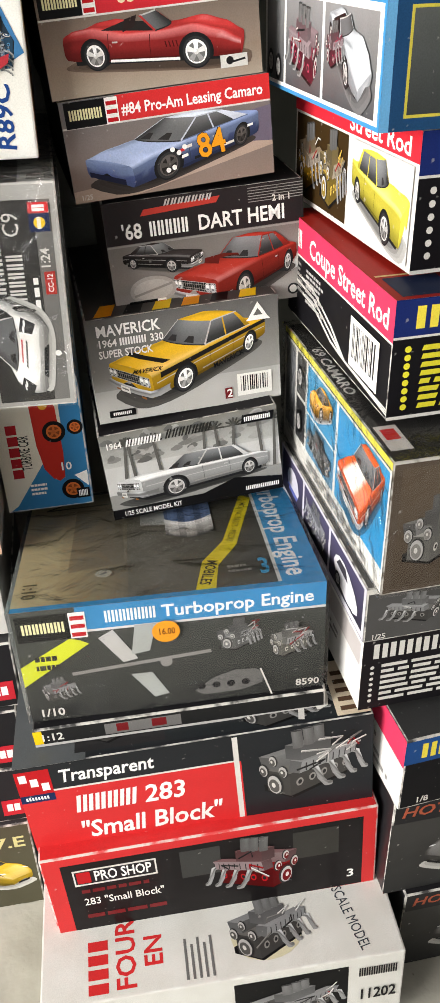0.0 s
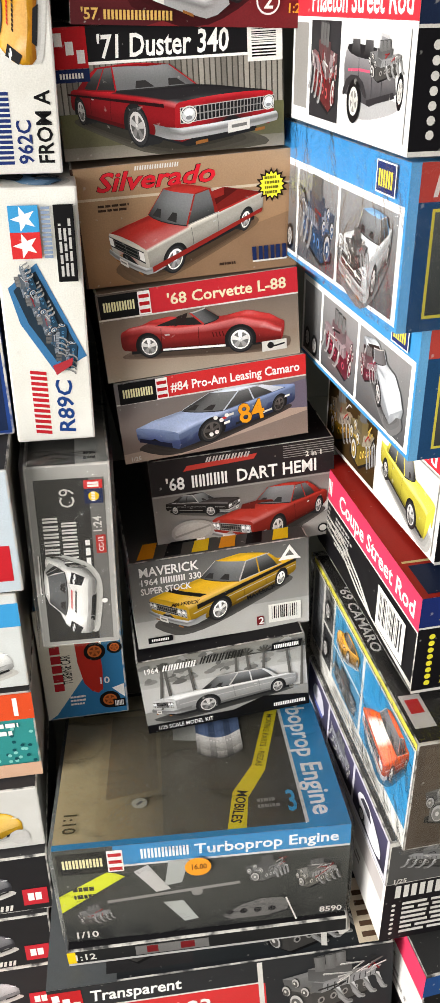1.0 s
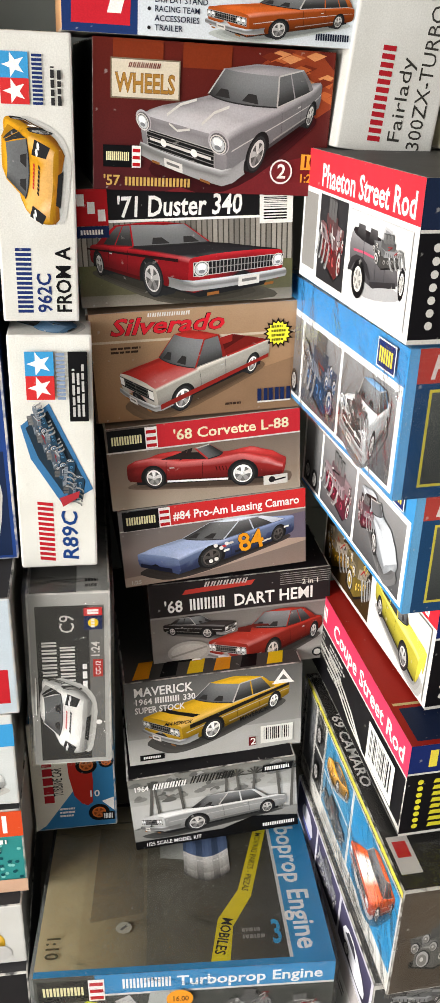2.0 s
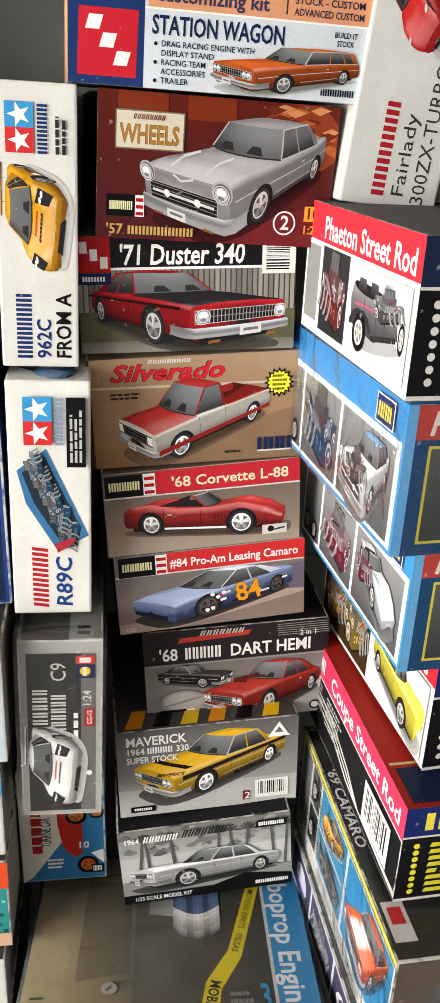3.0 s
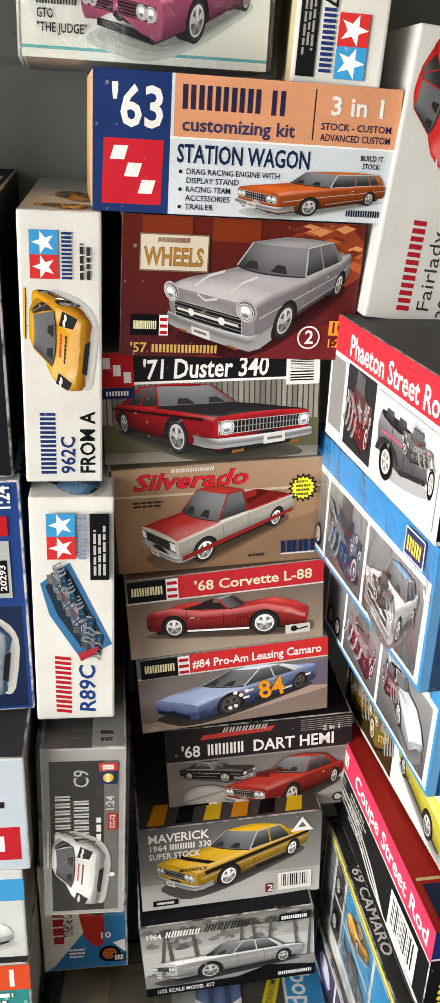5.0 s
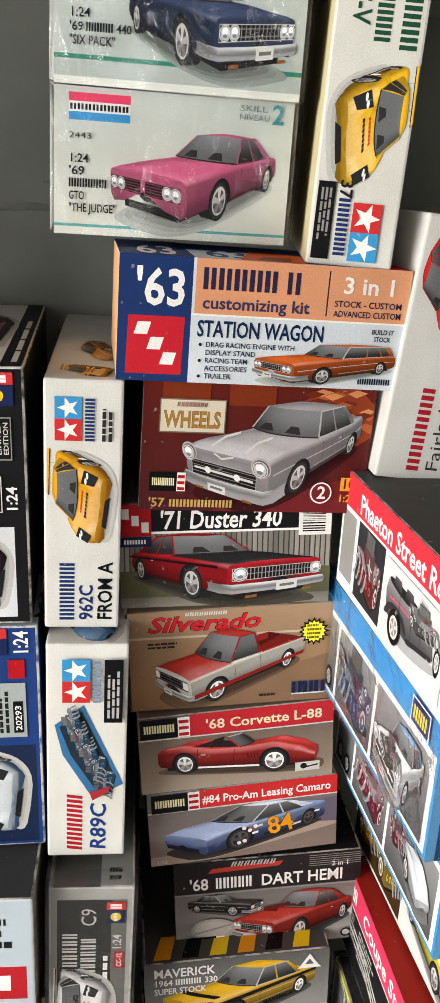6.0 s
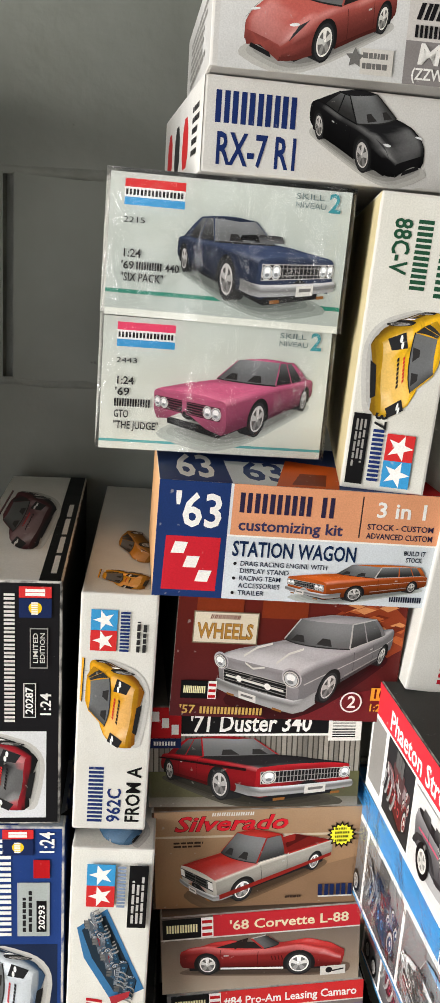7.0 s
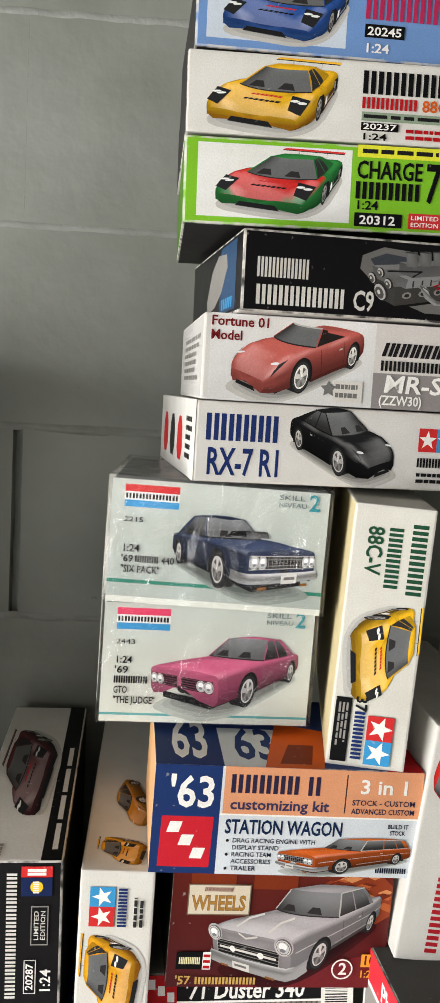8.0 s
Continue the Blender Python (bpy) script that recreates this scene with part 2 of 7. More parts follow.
INKS = {k: hexc(h) for k, h in dict(
    black="0d0d0f", dark="1d1c1e", soot="2b2a2b", grey="6f6d6b", mid="8f8c88", silver="b9b6b3", pale="d5d2cc", white="f0eeea",
    cream="e6dcb8", red="b3151c", bright="cc2f30", maroon="4a1519", wine="6e1d20", orange="cf5a1c", amber="e79a1e", yellow="ecc61c",
    lemon="f0ea3c", green="2c7a3c", lime="84c52b", teal="2a8f8c", sky="3b93c9", blue="2458a4", navy="16254f", tan="a58a6c",
    brown="5a4434", pink="e0476a", rose="b04a6a", peach="dd9a72", steel="7d8da6", slate="3d4148").items()}


def shade(c, k):
    return tuple(min(1.0, x * k) for x in c)


def carton(label, place, size, ink, yaw=0.0, roll=0.0, pitch=0.0, finish=None, inks=None, back_drop=0.0, wrapped=False, group="", bevel=0.0019):
    """A lidded card box: its origin is its front lower left corner; x along the front, y into the depth."""
    w, d, h = size
    root = new("model_kit_box")
    root.matrix_basis = pose(*place, pitch, -roll, yaw)
    tagged(root, label, "box", group)
    box = {"root": root, "w": w, "d": d, "h": h, "finish": finish or PRINT, "drop": back_drop}
    bm = bmesh.new()
    bmesh.ops.create_cube(bm, size=1.0)
    for p in bm.verts:
        p.co = Vector(((p.co.x + 0.5) * w, (p.co.y + 0.5) * d, (p.co.z + 0.5) * h - (back_drop if p.co.y > 0 and p.co.z > 0 else 0)))
    layer = bm.loops.layers.float_color.new("ink")
    tints = {"front": ink, "back": ink, "left": ink, "right": ink, "top": ink, "bottom": INKS["silver"], **(inks or {})}
    for f in bm.faces:
        n = f.normal
        side = ("left", "right")[n.x > 0] if abs(n.x) > 0.7 else ("front", "back")[n.y > 0] if abs(n.y) > 0.7 else ("bottom", "top")[n.z > 0]
        for lp in f.loops:
            lp[layer] = (*tints[side], 1)
    bmesh.ops.bevel(bm, geom=list(bm.edges), offset=bevel, segments=2, profile=0.6, affect="EDGES", material=1)
    me = bpy.data.meshes.new("carton")
    bm.to_mesh(me)
    bm.free()
    me.materials.append(box["finish"])
    me.materials.append(EDGE)
    body = new("carton", me)
    body.parent = root
    if wrapped:
        e = 0.0028
        v = [(-e, -e, 0.0), (w + e, -e, 0.0), (w + e, d + e, 0.0), (-e, d + e, 0.0), (-e, -e, h + e), (w + e, -e, h + e),
             (w + e, d + e, h + e - back_drop), (-e, d + e, h + e - back_drop)]
        film = mesh_object("shrink_film", v, QUADS[1:], FILM, root)
        film.visible_shadow = False
        tagged(film, "clear wrinkled shrink film")
    return box


def front(box, turned=None, span=None):
    """The front card; span limits the print to that length from the left."""
    w, h = span or box["w"], box["h"]
    if turned == "up":
        return Card(box, (w, 0, 0), (0, 0, 1), (-1, 0, 0), h, w)
    if turned == "down":
        return Card(box, (0, 0, h), (0, 0, -1), (1, 0, 0), h, w)
    return Card(box, (0, 0, 0), (1, 0, 0), (0, 0, 1), w, h)


def left_side(box):
    return Card(box, (0, box["d"], 0), (0, -1, 0), (0, 0, 1), box["d"], box["h"])


def top(box, turned=None):
    w, d, h, k = box["w"], box["d"], box["h"], box["drop"]
    back = Vector((0, d, -k))
    if turned == "up":
        return Card(box, (w, 0, h), back, (-1, 0, 0), back.length, w)
    if turned == "down":
        return Card(box, (0, d, h - k), -back, (1, 0, 0), back.length, w)
    return Card(box, (0, 0, h), (1, 0, 0), back, w, back.length)


# ---- pictures ----
def placed(card, u0, v0, u1, v1, flip=False):
    """Draws a unit picture into the rectangle u0..v1 of a card."""
    def q(pts):
        return [((u1 - (u1 - u0) * x) if flip else (u0 + (u1 - u0) * x), v0 + (v1 - v0) * y) for x, y in pts]
    return q


def wheel(card, q, x, y, rx, ry, rim, tyre=None):
    tyre = tyre or INKS["black"]
    pts = lambda k, dx=0.0: q([(x + dx + rx * k * math.cos(a), y + ry * k * math.sin(a)) for a in (i * math.tau / 22 for i in range(22))])
    card.poly(pts(1.0), tyre)
    card.poly(pts(0.66), rim)
    card.poly(pts(0.5), shade(rim, 0.35))
    for i in range(5):
        a = i * math.tau / 5 + 0.3
        c, s = math.cos(a), math.sin(a)
        card.poly(q([(x - s * rx * 0.1, y + c * ry * 0.1), (x + s * rx * 0.1, y - c * ry * 0.1), (x + c * rx * 0.52 + s * rx * 0.1, y + s * ry * 0.52 - c * ry * 0.1),
                     (x + c * rx * 0.52 - s * rx * 0.1, y + s * ry * 0.52 + c * ry * 0.1)]), shade(rim, 0.85))
    card.poly(pts(0.16), shade(rim, 0.7))


def mix3(a, b, t):
    return tuple(x + (y - x) * t for x, y in zip(a, b))


def ease(a, b, x):
    t = min(max((x - a) / (b - a), 0.0), 1.0)
    return t * t * (3 - 2 * t)


def along(rows, x):
    """Reads a profile [(x, a, b, ...), ...] at x, eased from row to row."""
    if x <= rows[0][0]:
        return rows[0][1:]
    for p, q in zip(rows, rows[1:]):
        if x <= q[0]:
            t = (x - p[0]) / (q[0] - p[0])
            return mix3(p[1:], q[1:], 0.5 * t + 0.5 * t * t * (3 - 2 * t))
    return rows[-1][1:]


class Studio:
    """Pictures a small solid car the way a studio photograph on a carton shows it: projected, shaded and printed flat."""

    def __init__(self, card, area, yaw, pitch, flip, distance, box):
        y, p = radians(yaw), radians(pitch)
        self.card, self.flip, self.far = card, flip, distance
        self.t = Vector((math.sin(y) * math.cos(p), math.cos(y) * math.cos(p), math.sin(p)))
        self.r = Vector((0, 0, 1)).cross(self.t).normalized()
        self.up = self.t.cross(self.r)
        self.sun = (Vector((0.35, 0.25, 1.0)) + self.r * -0.25).normalized()
        self.area, self.metal = area, 0.0
        self.eye = self.t * distance + Vector((0, 0, 0.6))
        flat = [self.flat(Vector(c)) for c in box]
        self.lo = (min(f[0] for f in flat), min(f[1] for f in flat))
        self.hi = (max(f[0] for f in flat), max(f[1] for f in flat))

    def flat(self, p):
        p = p - Vector((0, 0, 0.6))
        d = self.far - p.dot(self.t)
        x = p.dot(self.r) / d
        return (-x if self.flip else x), p.dot(self.up) / d, d

    def at(self, p):
        x, y, _ = self.flat(Vector(p))
        u0, v0, u1, v1 = self.area
        return (u0 + (x - self.lo[0]) / (self.hi[0] - self.lo[0]) * (u1 - u0), v0 + (y - self.lo[1]) / (self.hi[1] - self.lo[1]) * (v1 - v0))

    def tone(self, p, n, ink, kind):
        v = (self.eye - p).normalized()
        if n.dot(v) < 0:
            n = -n
        r = n * (2 * n.dot(v)) - v
        rim = (1 - max(0.0, n.dot(v))) ** 3
        if kind == "chrome":
            k = 0.03 + 0.62 * ease(0.05, 0.7, r.z) + 0.28 * ease(-0.1, -0.6, r.z) * 0.8 - 0.2 * ease(0.75, 1.0, r.z)
            return mix3((k * 0.97, k * 0.98, k), ink, 0.15)
        if kind == "glass":
            k = 0.012 + 0.3 * ease(0.35, 0.9, r.z) * (0.25 + rim) + 0.04 * ease(0.2, 0.5, r.z) + 0.12 * ease(1.0, 1.5, p.z)
            return mix3((k, k * 1.03, k * 1.06), ink, 0.1)
        if kind == "dull":
            return tuple(c * (0.35 + 0.65 * max(0.0, n.dot(self.sun))) for c in ink)
        lit = 0.36 + 0.76 * max(0.0, n.dot(self.sun)) ** 0.9
        lit *= 0.55 + 0.45 * ease(0.2, 0.8, p.z)
        shine = 0.40 * ease(0.45, 0.75, r.z) * (0.25 + rim) + 0.16 * ease(0.88, 0.97, r.dot(self.sun))
        lit *= 1 - 0.35 * ease(0.18, 0.02, abs(r.z - 0.1))
        out = tuple(min(1.0, c * lit * 1.15 + shine) for c in ink)
        return mix3(out, self.tone(p, n, ink, "chrome"), self.metal) if self.metal else out

    def grid(self, rows, ink, kind="paint", inks=None, two_sided=False):
        """Shaded sheet from rows of points; faces turned away are left out, the rest printed far to near."""
        m, k = len(rows), len(rows[0])
        pts = [[Vector(p) for p in r] for r in rows]
        tone, flat = {}, {}
        for i in range(m):
            for j in range(k):
                a = pts[min(i + 1, m - 1)][j] - pts[max(i - 1, 0)][j]
                b = pts[i][min(j + 1, k - 1)] - pts[i][max(j - 1, 0)]
                n = a.cross(b)
                n = n.normalized() if n.length > 1e-9 else Vector((0, 0, 1))
                c = inks(pts[i][j], n) if inks else ink
                tone[i, j], flat[i, j] = self.tone(pts[i][j], n, c, kind), self.at(pts[i][j])
        quads = []
        for i in range(m - 1):
            for j in range(k - 1):
                q = [(i, j), (i + 1, j), (i + 1, j + 1), (i, j + 1)]
                f = [flat[a] for a in q]
                s = sum(a[0] * b[1] - a[1] * b[0] for a, b in zip(f, f[1:] + f[:1]))
                if self.flip:
                    s = -s
                if abs(s) < 1e-9 or (s < 0 and not two_sided):
                    continue
                d = sum((self.eye - pts[a][b]).length for a, b in q)
                quads.append((-d, q, f, s))
        self.card.level += 1
        for d, q, f, s in sorted(quads, key=lambda z: z[0]):
            c = [tone[a] for a in q]
            area = sum(a[0] * b[1] - a[1] * b[0] for a, b in zip(f, f[1:] + f[:1]))
            if area < 0:
                f, c = f[::-1], c[::-1]
            self.card.level += 0.02
            self.card.face(f, c)

    def shape(self, pts, ink):
        f = [self.at(p) for p in pts]
        if sum(a[0] * b[1] - a[1] * b[0] for a, b in zip(f, f[1:] + f[:1])) < 0:
            f = f[::-1]
        self.card.level += 0.15
        self.card.face(f, ink)

    def ring(self, centre, a, b, ra, rb, ink, n=20):
        c, a, b = Vector(centre), Vector(a), Vector(b)
        self.shape([c + a * (ra * math.cos(t)) + b * (rb * math.sin(t)) for t in (i * math.tau / n for i in range(n))], ink)

    def strip(self, pts, size, ink, axis=(0, 0, 1)):
        """A band of constant height along points."""
        h = Vector(axis) * (size / 2)
        pts = [Vector(p) for p in pts]
        for a, b in zip(pts, pts[1:]):
            self.shape([a - h, b - h, b + h, a + h], ink)

    def wheel(self, x, y, r, rim, spokes=5, white=False):
        X, Z = (1, 0, 0), (0, 0, 1)
        self.ring((x, y, r), X, Z, r, r, (0.012, 0.012, 0.013), 26)
        self.ring((x, y, r), X, Z, r * 0.9, r * 0.9, (0.03, 0.03, 0.031), 24)
        if white:
            self.ring((x, y, r), X, Z, r * 0.82, r * 0.82, (0.6, 0.58, 0.55), 24)
            self.ring((x, y, r), X, Z, r * 0.75, r * 0.75, (0.02, 0.02, 0.02), 24)
        self.ring((x, y, r), X, Z, r * 0.72, r * 0.72, shade(rim, 1.15), 24)
        self.ring((x, y, r - 0.01), X, Z, r * 0.6, r * 0.59, shade(rim, 0.18), 22)
        for i in range(spokes):
            a = i * math.tau / spokes + 0.3
            c, s = math.cos(a), math.sin(a)
            w = r * (0.9 / spokes)
            k = 0.75 + 0.45 * s
            self.shape([(x + c * r * 0.1 - s * w * 0.6, y, r + s * r * 0.1 + c * w * 0.6), (x + c * r * 0.1 + s * w * 0.6, y, r + s * r * 0.1 - c * w * 0.6),
                        (x + c * r * 0.64 + s * w, y, r + s * r * 0.64 - c * w), (x + c * r * 0.64 - s * w, y, r + s * r * 0.64 + c * w)], shade(rim, k))
        self.ring((x, y, r), X, Z, r * 0.17, r * 0.17, shade(rim, 0.8), 14)
        self.ring((x - 0.02, y, r + 0.02), X, Z, r * 0.09, r * 0.09, shade(rim, 1.4), 10)


def kit_car(card, area, form, paint, yaw=40, pitch=12, flip=False, distance=9.0, hood=None, roof=None, low=None, rim=None, ground=None,
            face="", bumper=True, trim=True, white=False, spokes=5, stripe=None, metal=0.0):
    """A car of the given form, its nose to the left unless flipped."""
    rows, cab = form["body"], form["cabin"]
    rear, nose = rows[0][0], rows[-1][0]
    wide = max(r[3] for r in rows)
    b, wr = form.get("sill", 0.22), form.get("wheel", 0.33)
    xf, xr = form["axles"]
    rim, hood = rim or INKS["silver"], hood or paint
    roof = roof or paint
    zr = cab["roof"] if cab else max(r[1] for r in rows)
    box = [(nose, wide, b), (nose, -wide, b), (rear, wide, b), (xr, wide, 0), (xf, wide, 0), (xf, -wide, 0.02), (rear, wide, along(rows, rear)[1]), (nose, wide, along(rows, nose)[1])]
    if cab:
        box += [(cab["r1"], cab["wr"], zr), (cab["f1"], cab["wr"], zr), (cab["f1"], -cab["wr"], zr)]
    if form.get("wing"):
        box += [(rear, wide, form["wing"]), (rear, -wide, form["wing"])]
    s = Studio(card, area, yaw, pitch, flip, distance, box)
    s.metal = metal
    if ground:
        for grow, k in ((1.1, 1.0), (1.02, 0.82), (0.95, 0.6), (0.86, 0.4)):
            c = shade(ground, k)
            mid = (rear + nose) / 2
            s.shape([(mid + (nose - rear) / 2 * grow * math.copysign(abs(math.cos(t)) ** 0.5, math.cos(t)), wide * grow * math.copysign(abs(math.sin(t)) ** 0.5, math.sin(t)), 0.0)
                     for t in (i * math.tau / 28 for i in range(28))], c)
    # tyres under the far side and the treads of the near ones
    black = (0.011, 0.011, 0.012)
    for x in (xf, xr):
        s.ring((x, -wide * 0.9, wr), (1, 0, 0), (0, 0, 1), wr, wr, black)
        s.ring((x, -wide * 0.9 + 0.22, wr), (1, 0, 0), (0, 0, 1), wr, wr, black)
        for k in range(3):
            s.ring((x, wide * 0.93 - 0.24 + 0.1 * k, wr), (1, 0, 0), (0, 0, 1), wr, wr, (0.016, 0.016, 0.017))
    s.shape([(rear + 0.3, wide * 0.8, b), (nose - 0.2, wide * 0.8, b), (nose - 0.2, -wide * 0.8, b), (nose - 0.2, -wide * 0.8, 0.12), (nose - 0.2, wide * 0.6, 0.1), (rear + 0.3, wide * 0.8, 0.1)], black)
    wing = form.get("wing")
    if wing:
        for y in (-0.45, 0.45):
            s.strip([(rear + 0.35, y * wide, wing), (rear + 0.4, y * wide, 0.5)], 0.05, (0.02, 0.02, 0.02), (1, 0, 0))
        s.grid([[(rear + x, y * wide, wing + z) for y in (1, 0.5, 0, -0.5, -1)] for x, z in ((0.0, 0.06), (0.2, 0.05), (0.42, 0.0))], hood, two_sided=True)
        s.strip([(rear + 0.42, wide, wing), (rear + 0.42, -wide, wing)], 0.04, (0.02, 0.02, 0.02))

    # body
    def section(x):
        top, sh, w = along(rows, x)[:3]
        near = [(0.9, b), (0.985, b + 0.1), (1.0, b + 0.3 * (sh - b)), (1.0, b + 0.55 * (sh - b)), (0.985, b + 0.62 * (sh - b)), (0.985, b + 0.86 * (sh - b)), (0.965, b + 0.95 * (sh - b)), (0.91, sh), (0.78, sh + 0.25 * (top - sh)),
                (0.55, sh + 0.7 * (top - sh)), (0.3, sh + 0.93 * (top - sh)), (0.0, top)]
        if form.get("round"):
            near = [(0.86, b), (0.97, b + 0.1), (1.0, b + 0.3 * (sh - b)), (1.0, b + 0.5 * (sh - b)), (0.985, b + 0.7 * (sh - b)), (0.95, b + 0.86 * (sh - b)), (0.88, b + 0.96 * (sh - b)), (0.76, sh), (0.62, sh + 0.15 * (top - sh)),
                    (0.46, sh + 0.6 * (top - sh)), (0.25, sh + 0.93 * (top - sh)), (0.0, top)]
        return [(x, y * w, z) for y, z in near] + [(x, -y * w, z) for y, z in near[-2::-1]]

    def colour(p, n):
        sh = along(rows, p.x)[1]
        if low and p.z < b + 0.55 * (sh - b):
            return low
        if abs(n.z) > 0.7 and p.x > (cab["f0"] if cab else 0) - 0.1:
            if stripe and abs(p.y) < 0.3 * wide:
                return stripe
            return hood
        return paint
    n = 34
    xs = [rear + (nose - rear) * i / n for i in range(n + 1)]
    s.grid([section(x) for x in reversed(xs)], paint, inks=colour)
    # the closing face of the nose
    end = section(nose)
    mid = [(nose + 0.03, p[1] * 0.6, (p[2] - b) * 0.8 + b + 0.06) for p in end]
    s.grid([[(nose + 0.035, 0, (along(rows, nose)[1] + b) / 2)] * len(end), mid, end], paint, inks=colour)
    # dark underside line, shut lines
    deep = shade(paint, 0.12)
    sh = lambda x: along(rows, x)[1]
    ww = lambda x: along(rows, x)[2] * 1.002
    s.strip([(x, ww(x) * 0.985, b + 0.04) for x in [xr + wr + (xf - xr - 2 * wr) * i / 4 for i in range(5)]], 0.08, shade(low or paint, 0.15))
    if cab and form.get("doors", True):
        for x in (cab["f0"] - 0.12, cab["f0"] - 1.2):
            s.strip([(x, ww(x), b + 0.1), (x, ww(x), b + 0.5 * (sh(x) - b)), (x + 0.02, ww(x) * 0.98, sh(x) - 0.04)], 0.016, deep, (1, 0, 0))
        s.strip([(cab["f0"] - 1.1, ww(0), sh(0) - 0.16), (cab["f0"] - 0.95, ww(0), sh(0) - 0.16)], 0.035, INKS["silver"])
    if trim:
        pts = [rear + 0.1 + (nose - rear - 0.2) * i / 10 for i in range(11)]
        s.strip([(x, ww(x), b + 0.6 * (sh(x) - b)) for x in pts], 0.022, INKS["silver"])
        s.strip([(x, ww(x) * 0.99, b + 0.13) for x in pts if xr + wr < x < xf - wr], 0.03, INKS["mid"])
    for x in (xr, xf):
        arch = [(x + wr * 1.17 * math.cos(t), ww(x), max(b, wr * 1.02 + wr * 1.12 * math.sin(t))) for t in (math.pi * 1.15 - i * math.pi * 1.3 / 16 for i in range(17))]
        s.shape(arch, (0.01, 0.01, 0.01))
        s.wheel(x, wide * 0.965, wr, rim, spokes, white)
    if form.get("bed"):
        x0, x1 = rear + 0.1, form["bed"]
        z = along(rows, x0)[1]
        s.shape([(x0, 0.84, z), (x1, 0.84, z), (x1, -0.84, z), (x0, -0.84, z)], shade(hood, 0.45))
        s.shape([(x0 + 0.1, -0.1, z), (x1, 0.5, z), (x1, -0.84, z), (x0 + 0.1, -0.84, z)], shade(hood, 0.2))
        s.shape([(x0, -0.84, z), (x1, -0.84, z), (x1, -0.84, z - 0.3), (x0, -0.84, z - 0.3)], shade(hood, 0.7))
        s.strip([(x0, 0.9, z + 0.01), (x1, 0.9, z + 0.01)], 0.05, shade(hood, 1.2))
    # cabin
    if cab:
        f0, f1, r0, r1, w0, w1 = (cab[k] for k in ("f0", "f1", "r0", "r1", "wb", "wr"))
        zb = lambda x: along(rows, x)[1] + 0.5 * (along(rows, x)[0] - along(rows, x)[1]) - 0.01
        bow, wrap = cab.get("bow", 0.16), [1, 0.85, 0.6, 0.3, 0, -0.3, -0.6, -0.85, -1]
        screen = []
        for i in range(6):
            t = i / 5
            screen.append([(f0 + (f1 - f0) * t + bow * (1 - y * y), y * (w0 + (w1 - w0) * t), zb(f0) + (zr - zb(f0)) * t + 0.02 * (1 - y * y) * t) for y in wrap])
        side = []
        for i in range(9):
            t = i / 8
            side.append([((r0 + (f0 - r0) * t) + ((r1 + (f1 - r1) * t) - (r0 + (f0 - r0) * t)) * k, w0 + (w1 - w0) * k + 0.03 * math.sin(math.pi * k), zb(r0 + (f0 - r0) * t) + (zr - zb(r0 + (f0 - r0) * t)) * k) for k in (0, 0.25, 0.5, 0.75, 1)])
        if cab.get("open"):
            s.shape([(r0, w0, zb(r0)), (f0, w0, zb(f0)), (f0, -w0, zb(f0)), (r0, -w0, zb(r0))], (0.02, 0.017, 0.016))
            for y in (-0.45, 0.15):
                s.grid([[(r0 + 0.5 + 0.1 * k, y * w0 + 0.4 * j, zb(r0) - 0.1 + 0.28 * k) for j in (1, 0.5, 0)] for k in (0, 0.6, 1)], (0.05, 0.03, 0.028), "dull", two_sided=True)
            s.grid(screen, INKS["grey"], "glass", two_sided=True)
            s.strip([screen[-1][j] for j in range(9)], 0.035, INKS["silver"])
        else:
            s.grid(side[::-1], INKS["grey"], "glass", two_sided=True)
            s.grid(screen, INKS["grey"], "glass", two_sided=True)
            # seats and wheel seen through the glass
            for y in (0.15, -0.65):
                s.shape([(f0 + (f1 - f0) * k + bow * 0.6, y * w0 + d * w0, zb(f0) + (zr - zb(f0)) * k) for k, d in ((0.06, 0.0), (0.34, 0.1), (0.34, 0.32), (0.06, 0.45))], (0.028, 0.026, 0.026))
            cp = cab.get("pillar", 0.22)
            k = max(1, round(cp * 8))
            s.grid(side[:k + 1][::-1], roof, two_sided=True)
            crown = [[((r1 + (f1 + bow * (1 - y * y) - r1) * t), y * w1, zr + 0.05 * (1 - y * y) * (1 - (2 * t - 1) ** 2) + 0.02 * (1 - y * y)) for y in wrap] for t in (0, 0.2, 0.5, 0.8, 1)]
            s.grid(crown, roof, two_sided=True)
            for t in cab.get("posts", (0.58,)):
                j = t * 8
                i = min(7, int(j))
                lo, hi = (Vector(side[i][q]).lerp(Vector(side[i + 1][q]), j - i) for q in (0, 4))
                s.strip([lo, hi], 0.06, shade(roof, 0.8), (1, 0, 0))
            s.strip([side[i][4] for i in range(9)], 0.035, INKS["silver"] if trim else shade(roof, 0.7))
            s.strip([side[i][0] for i in range(9)], 0.03, INKS["silver"] if trim else shade(paint, 0.5))
        post = INKS["silver"] if trim and not cab.get("painted") else shade(roof, 0.9)
        s.strip([screen[0][0], screen[5][0]], 0.07, post, (1, 0, 0))
        s.strip([screen[0][8], screen[5][8]], 0.05, post, (0.3, 1, 0))
        s.strip([screen[0][j] for j in range(9)], 0.03, (0.02, 0.02, 0.02))
    # face of the car
    top, shn, wn = along(rows, nose)[:3]
    fz = lambda v: b + v * (shn - b)
    fp = lambda y, v: (nose + 0.045, y * wn, fz(v))
    Y, Z = (0, 1, 0), (0, 0, 1)

